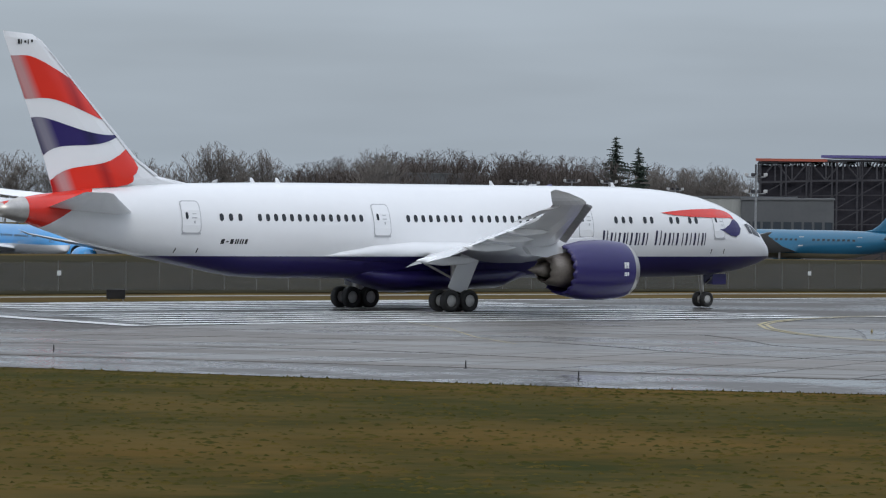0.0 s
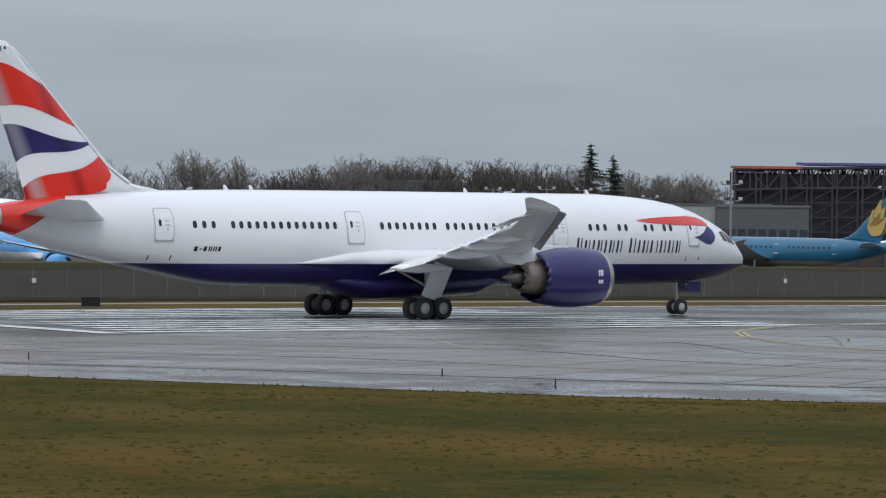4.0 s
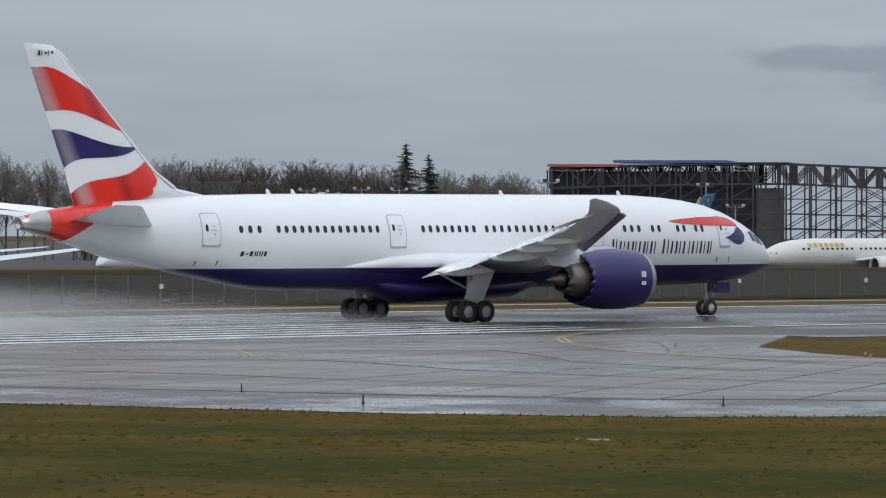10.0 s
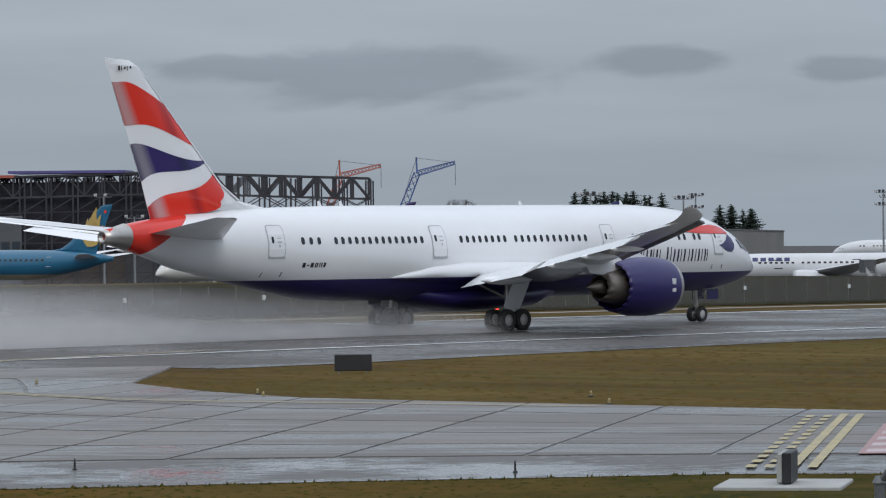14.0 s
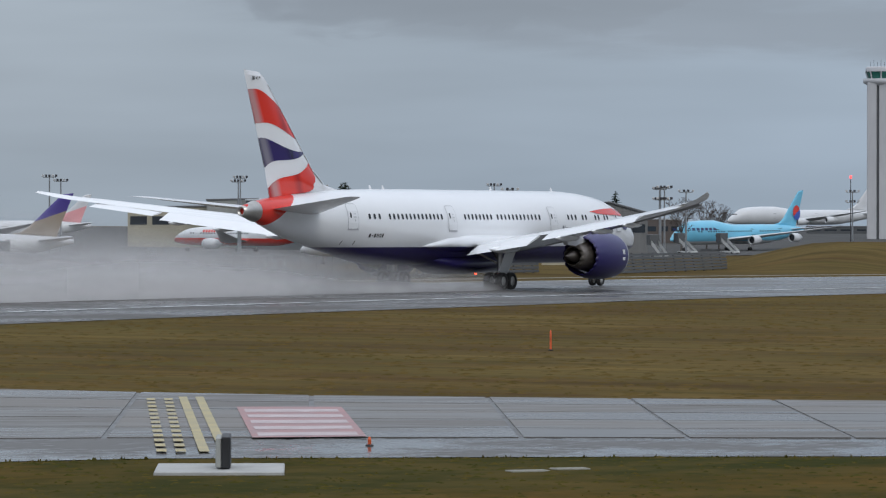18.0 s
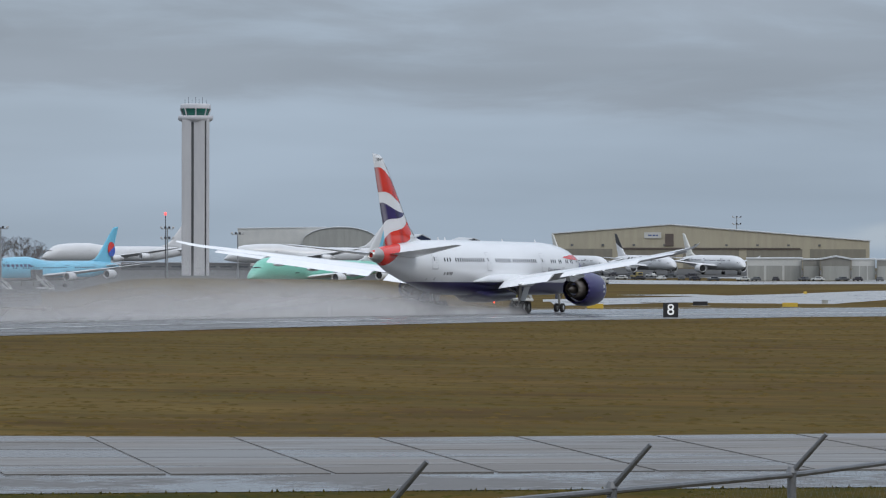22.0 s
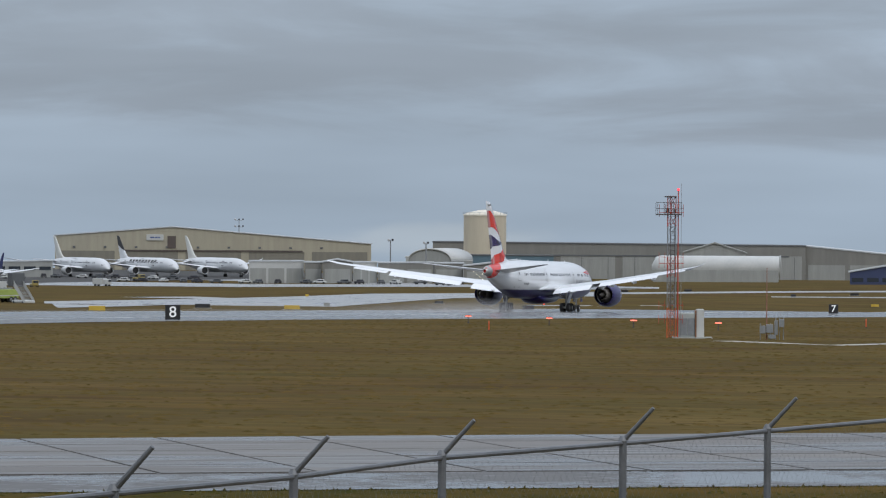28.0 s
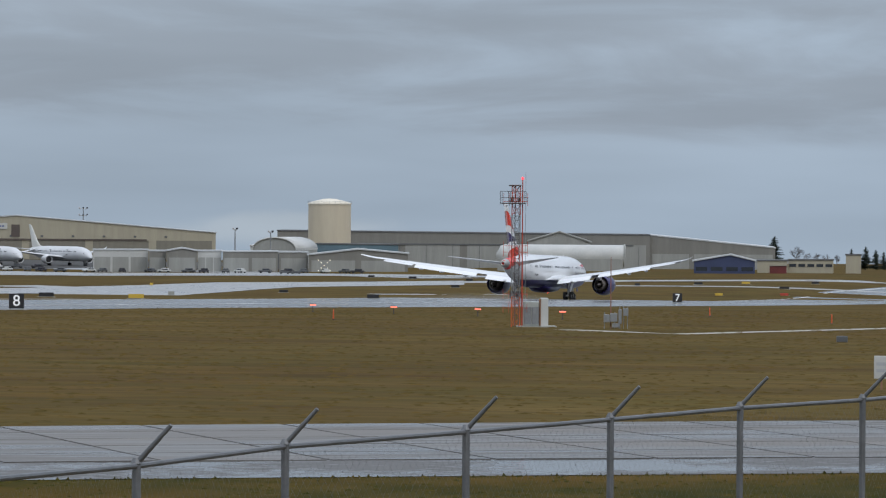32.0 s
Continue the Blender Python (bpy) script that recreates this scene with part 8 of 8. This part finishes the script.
def tufts():
    rg = random.Random(3)
    vs, fs = [], []
    near = [Vector(p) for p in NEAR]
    for n in range(26000):
        i = rg.randrange(2, len(near) - 3)
        p = near[i].lerp(near[i + 1], rg.random())
        t = 88 * rg.random() ** 1.15 if n > 2500 else rg.uniform(-.15, .5)
        q = p + Vector((-.80, -.60)) * t
        clump(vs, fs, rg, q.x, q.y, float(ground_z(q.x, q.y)) - .01, rg.uniform(.015, .06) * (2.2 if n <= 2500 and rg.random() < .25 else 1), rg.uniform(.03, .1) if n <= 2500 else rg.uniform(.08, .28))
    tagged(part("grass_tufts", mesh_from("tufts", vs, fs), island_material("verge_tufts", ((.040, .041, .011), (.086, .064, .018), (.060, .053, .013)))), "rough clumps of olive winter grass on the verge", "grass", kind="stuff")
    vs, fs = [], []
    for n in range(34000):
        az, d = rg.uniform(.45, 1.5), rg.uniform(34, 135)
        x, y = -16 + math.sin(az) * d, -22 + math.cos(az) * d
        z = float(ground_z(x, y))
        if z > .8:
            clump(vs, fs, rg, x, y, z - .005, rg.uniform(.01, .04), rg.uniform(.05, .18))
    tagged(part("grass_tufts", mesh_from("tufts", vs, fs), island_material("rise_tufts", ((.036, .038, .010), (.088, .064, .018), (.058, .051, .013)))), "short olive grass on the low rise", "grass", kind="stuff")
    vs, fs = [], []
    fy, fx = [p[1] for p in FAR][::-1], [p[0] for p in FAR][::-1]
    k = 0
    while k < 30000:
        y = rg.uniform(-40, 156)
        x = 150 + 420 * rg.random() ** 1.4
        if x < np.interp(y, fy, fx) + 1 or y > np.interp(x, [150, 186, 230, 300], [152, 152, 155, 156]):
            continue
        clump(vs, fs, rg, x, y, float(ground_z(x, y)) - .01, rg.uniform(.02, .08), rg.uniform(.2, .65))
        k += 1
    tagged(part("grass_tufts", mesh_from("tufts", vs, fs), island_material("field_tufts", ((.070, .052, .017), (.112, .075, .026), (.090, .062, .020)))), "brown clumps of winter grass on the infield", "grass", kind="stuff")


tufts()

# ---------------------------------------------------------------- spray thrown up behind the wheels
def spray_material(name, dens):
    m = bpy.data.materials.new(name)
    m.use_nodes = True
    n, l = m.node_tree.nodes, m.node_tree.links
    n.remove(n["Principled BSDF"])
    df, tl, tr = n.new("ShaderNodeBsdfDiffuse"), n.new("ShaderNodeBsdfTranslucent"), n.new("ShaderNodeBsdfTransparent")
    for q in (df, tl):
        q.inputs["Color"].default_value = (.69, .682, .684, 1)
    ad = n.new("ShaderNodeMixShader")
    l.new(df.outputs[0], ad.inputs[1]), l.new(tl.outputs[0], ad.inputs[2])
    tc = n.new("ShaderNodeTexCoord")
    sp = n.new("ShaderNodeSeparateXYZ")
    l.new(tc.outputs["UV"], sp.inputs[0])
    no = n.new("ShaderNodeTexNoise")
    no.inputs["Scale"].default_value, no.inputs["Detail"].default_value = 1.0, 4
    mp = n.new("ShaderNodeMapping")
    mp.inputs["Scale"].default_value = (.05, .06, .2)
    l.new(tc.outputs["Object"], mp.inputs[0])
    l.new(mp.outputs[0], no.inputs["Vector"])

    def curve(src, pts):
        r = n.new("ShaderNodeValToRGB")
        r.color_ramp.interpolation = "EASE"
        els = r.color_ramp.elements
        for i, (p, v) in enumerate(pts):
            e = els[i] if i < 2 else els.new(p)
            e.position, e.color = p, (v, v, v, 1)
        l.new(src, r.inputs[0])
        return r.outputs[0]
    along = curve(sp.outputs["X"], [(0.0, 0.0), (1.0, .0), (.3, .55), (.7, .95), (.97, .95)])
    upz = curve(sp.outputs["Y"], [(0.0, .15), (1.0, 0.0), (.1, .75), (.24, .9), (.6, .36)])
    nz = curve(no.outputs[0], [(.3, .5), (.64, 1.0)])
    a = n.new("ShaderNodeMath")
    a.operation = "MULTIPLY"
    l.new(along, a.inputs[0]), l.new(upz, a.inputs[1])
    b = n.new("ShaderNodeMath")
    b.operation = "MULTIPLY"
    l.new(a.outputs[0], b.inputs[0]), l.new(nz, b.inputs[1])
    c = n.new("ShaderNodeMath")
    c.operation = "MULTIPLY"
    c.inputs[1].default_value = dens
    l.new(b.outputs[0], c.inputs[0])
    mx = n.new("ShaderNodeMixShader")
    l.new(c.outputs[0], mx.inputs[0]), l.new(tr.outputs[0], mx.inputs[1]), l.new(ad.outputs[0], mx.inputs[2])
    l.new(mx.outputs[0], n["Material Output"].inputs[0])
    return m


def spray_cloud(label, sheets):
    top = thing("spray_cloud", label, "spray", kind="stuff")
    for j, (y, x0, x1, h, dens) in enumerate(sheets):
        vs, fs = [], []
        nx, nz = 30, 6
        for i in range(nx + 1):
            for k in range(nz + 1):
                f = i / nx
                x = x0 + (x1 - x0) * f
                vs.append((x, y + .9 * math.sin(f * 5 + j) * (.2 + f), h * (.3 + .7 * min(1, f * 3.5) ** .8) * k / nz - .1))
        for i in range(nx):
            for k in range(nz):
                w = nz + 1
                fs.append((i * w + k, (i + 1) * w + k, (i + 1) * w + k + 1, i * w + k + 1))
        me = mesh_from("sheet", vs, fs, (), None, True)
        uv = me.uv_layers.new(name="height")
        for lp in me.loops:
            uv.data[lp.index].uv = (1 - (lp.vertex_index // (nz + 1)) / nx, (lp.vertex_index % (nz + 1)) / nz)
        ob = part("spray_sheet", me, spray_material("water_spray", dens), top)
        ob.visible_shadow = False
    return top


spray = spray_cloud("pale water spray thrown up behind the wheels", ((4.9, -6, -190, 8.0, .86), (-6.2, -8, -170, 6.6, .9), (0, -16, -230, 9.8, .62), (9, -45, -260, 11, .45)))
low_spray = spray_cloud("low sheet of water spray beside the wheels", ((-6.4, -.8, -130, 4.8, 1.0), (4.2, -.5, -130, 4.8, 1.0), (-3.6, -2, -160, 5.2, .95)))




# ---------------------------------------------------------------- concrete slabs of the taxiway
def slabs():
    edge_a, edge_b = [Vector(p) for p in SHO], [Vector(p) for p in FAR]
    rg = random.Random(11)
    shades = []
    for k in range(4):
        c = .125 + .014 * k
        shades.append(surface("wet_slab", (c * 1.04, c * .96, c * .88), (c * .64, c * .6, c * .55), 6, .64, .2 + .05 * k, bump=.004, fine=7, spread=.13, spec=.42))
        streaked(shades[-1], -60, 5)
    # cuts square to the taxiway, one every 5.4 m
    cuts = []
    for i in range(2, len(edge_a) - 2):
        a, b = edge_a[i], edge_a[i + 1]
        n = max(1, round((b - a).length / 5.4))
        turn = [math.atan2(*(edge_b[q] - edge_a[q]).yx) if q < 6 else radians(31) for q in (i, i + 1)]
        for k in range(n):
            p, ang = a.lerp(b, k / n), turn[0] + (turn[1] - turn[0]) * k / n
            d = Vector((math.cos(ang), math.sin(ang)))
            for c0, c1 in zip(edge_b, edge_b[1:]):
                w = c1 - c0
                den = d.x * w.y - d.y * w.x
                if abs(den) < 1e-6:
                    continue
                r, f = ((c0.x - p.x) * w.y - (c0.y - p.y) * w.x) / den, ((c0.x - p.x) * d.y - (c0.y - p.y) * d.x) / den
                if r > 5 and 0 <= f <= 1:
                    cuts.append((p, p + d * r))
                    break
    m = 5
    for (a0, b0), (a1, b1) in zip(cuts, cuts[1:]):
        for j in range(m):
            g0, g1 = j / m + .0038, (j + 1) / m - .0038
            cs = []
            for f, g in ((.015, g0), (.985, g0), (.985, g1), (.015, g1)):
                p = a0.lerp(a1, f).lerp(b0.lerp(b1, f), g)
                cs.append((p.x, p.y, float(ground_z(p.x, p.y))))
            lift = .05 + rg.uniform(0, .006)
            vs = [(x, y, z - .02) for x, y, z in cs] + [(x, y, z + lift) for x, y, z in cs]
            fs = [(4, 5, 6, 7), (0, 1, 5, 4), (1, 2, 6, 5), (2, 3, 7, 6), (3, 0, 4, 7)]
            part("slab", mesh_from("slab", vs, fs), shades[(0, 3, 1, 2, 0)[j] if rg.random() < .6 else rg.randrange(4)], taxi_ob)


slabs()


def motions():
    rows = []
    for t, x in AIR:
        z = float(runway_z(x)) + .06
        slope = math.degrees(math.atan2(float(runway_z(x + 13)) - float(runway_z(x - 13)), 26))
        rows.append((t, pose(x, RUN_Y, z, 0, -slope, 0)))
    walk(jet, rows)
    wet = []
    for t, x in AIR:
        up = float(np.interp(t, [7.6, 9.0, 11, 13, 14.5, 16.5, 20.5, 23, 25, 27, 32], [-14, -9, -6.0, -3.3, -2.0, -.5, -.1, -1.8, -3.6, -6, -10]))
        wet.append((t, pose(x, RUN_Y, float(runway_z(x)) + up)))
    walk(spray, wet)
    wet = []
    for t, x in AIR:
        up = float(np.interp(t, [7.2, 8.5, 10, 12, 23, 25, 32], [-5, -2.4, -1.3, -.4, -.2, -1.2, -2.6]))
        ahead = float(np.interp(t, [18.0, 18.7, 20.2, 21.0], [0, 7.0, 6.0, .5]))
        wet.append((t, pose(x + ahead, RUN_Y, float(runway_z(x)) + up)))
    walk(low_spray, wet)


motions()
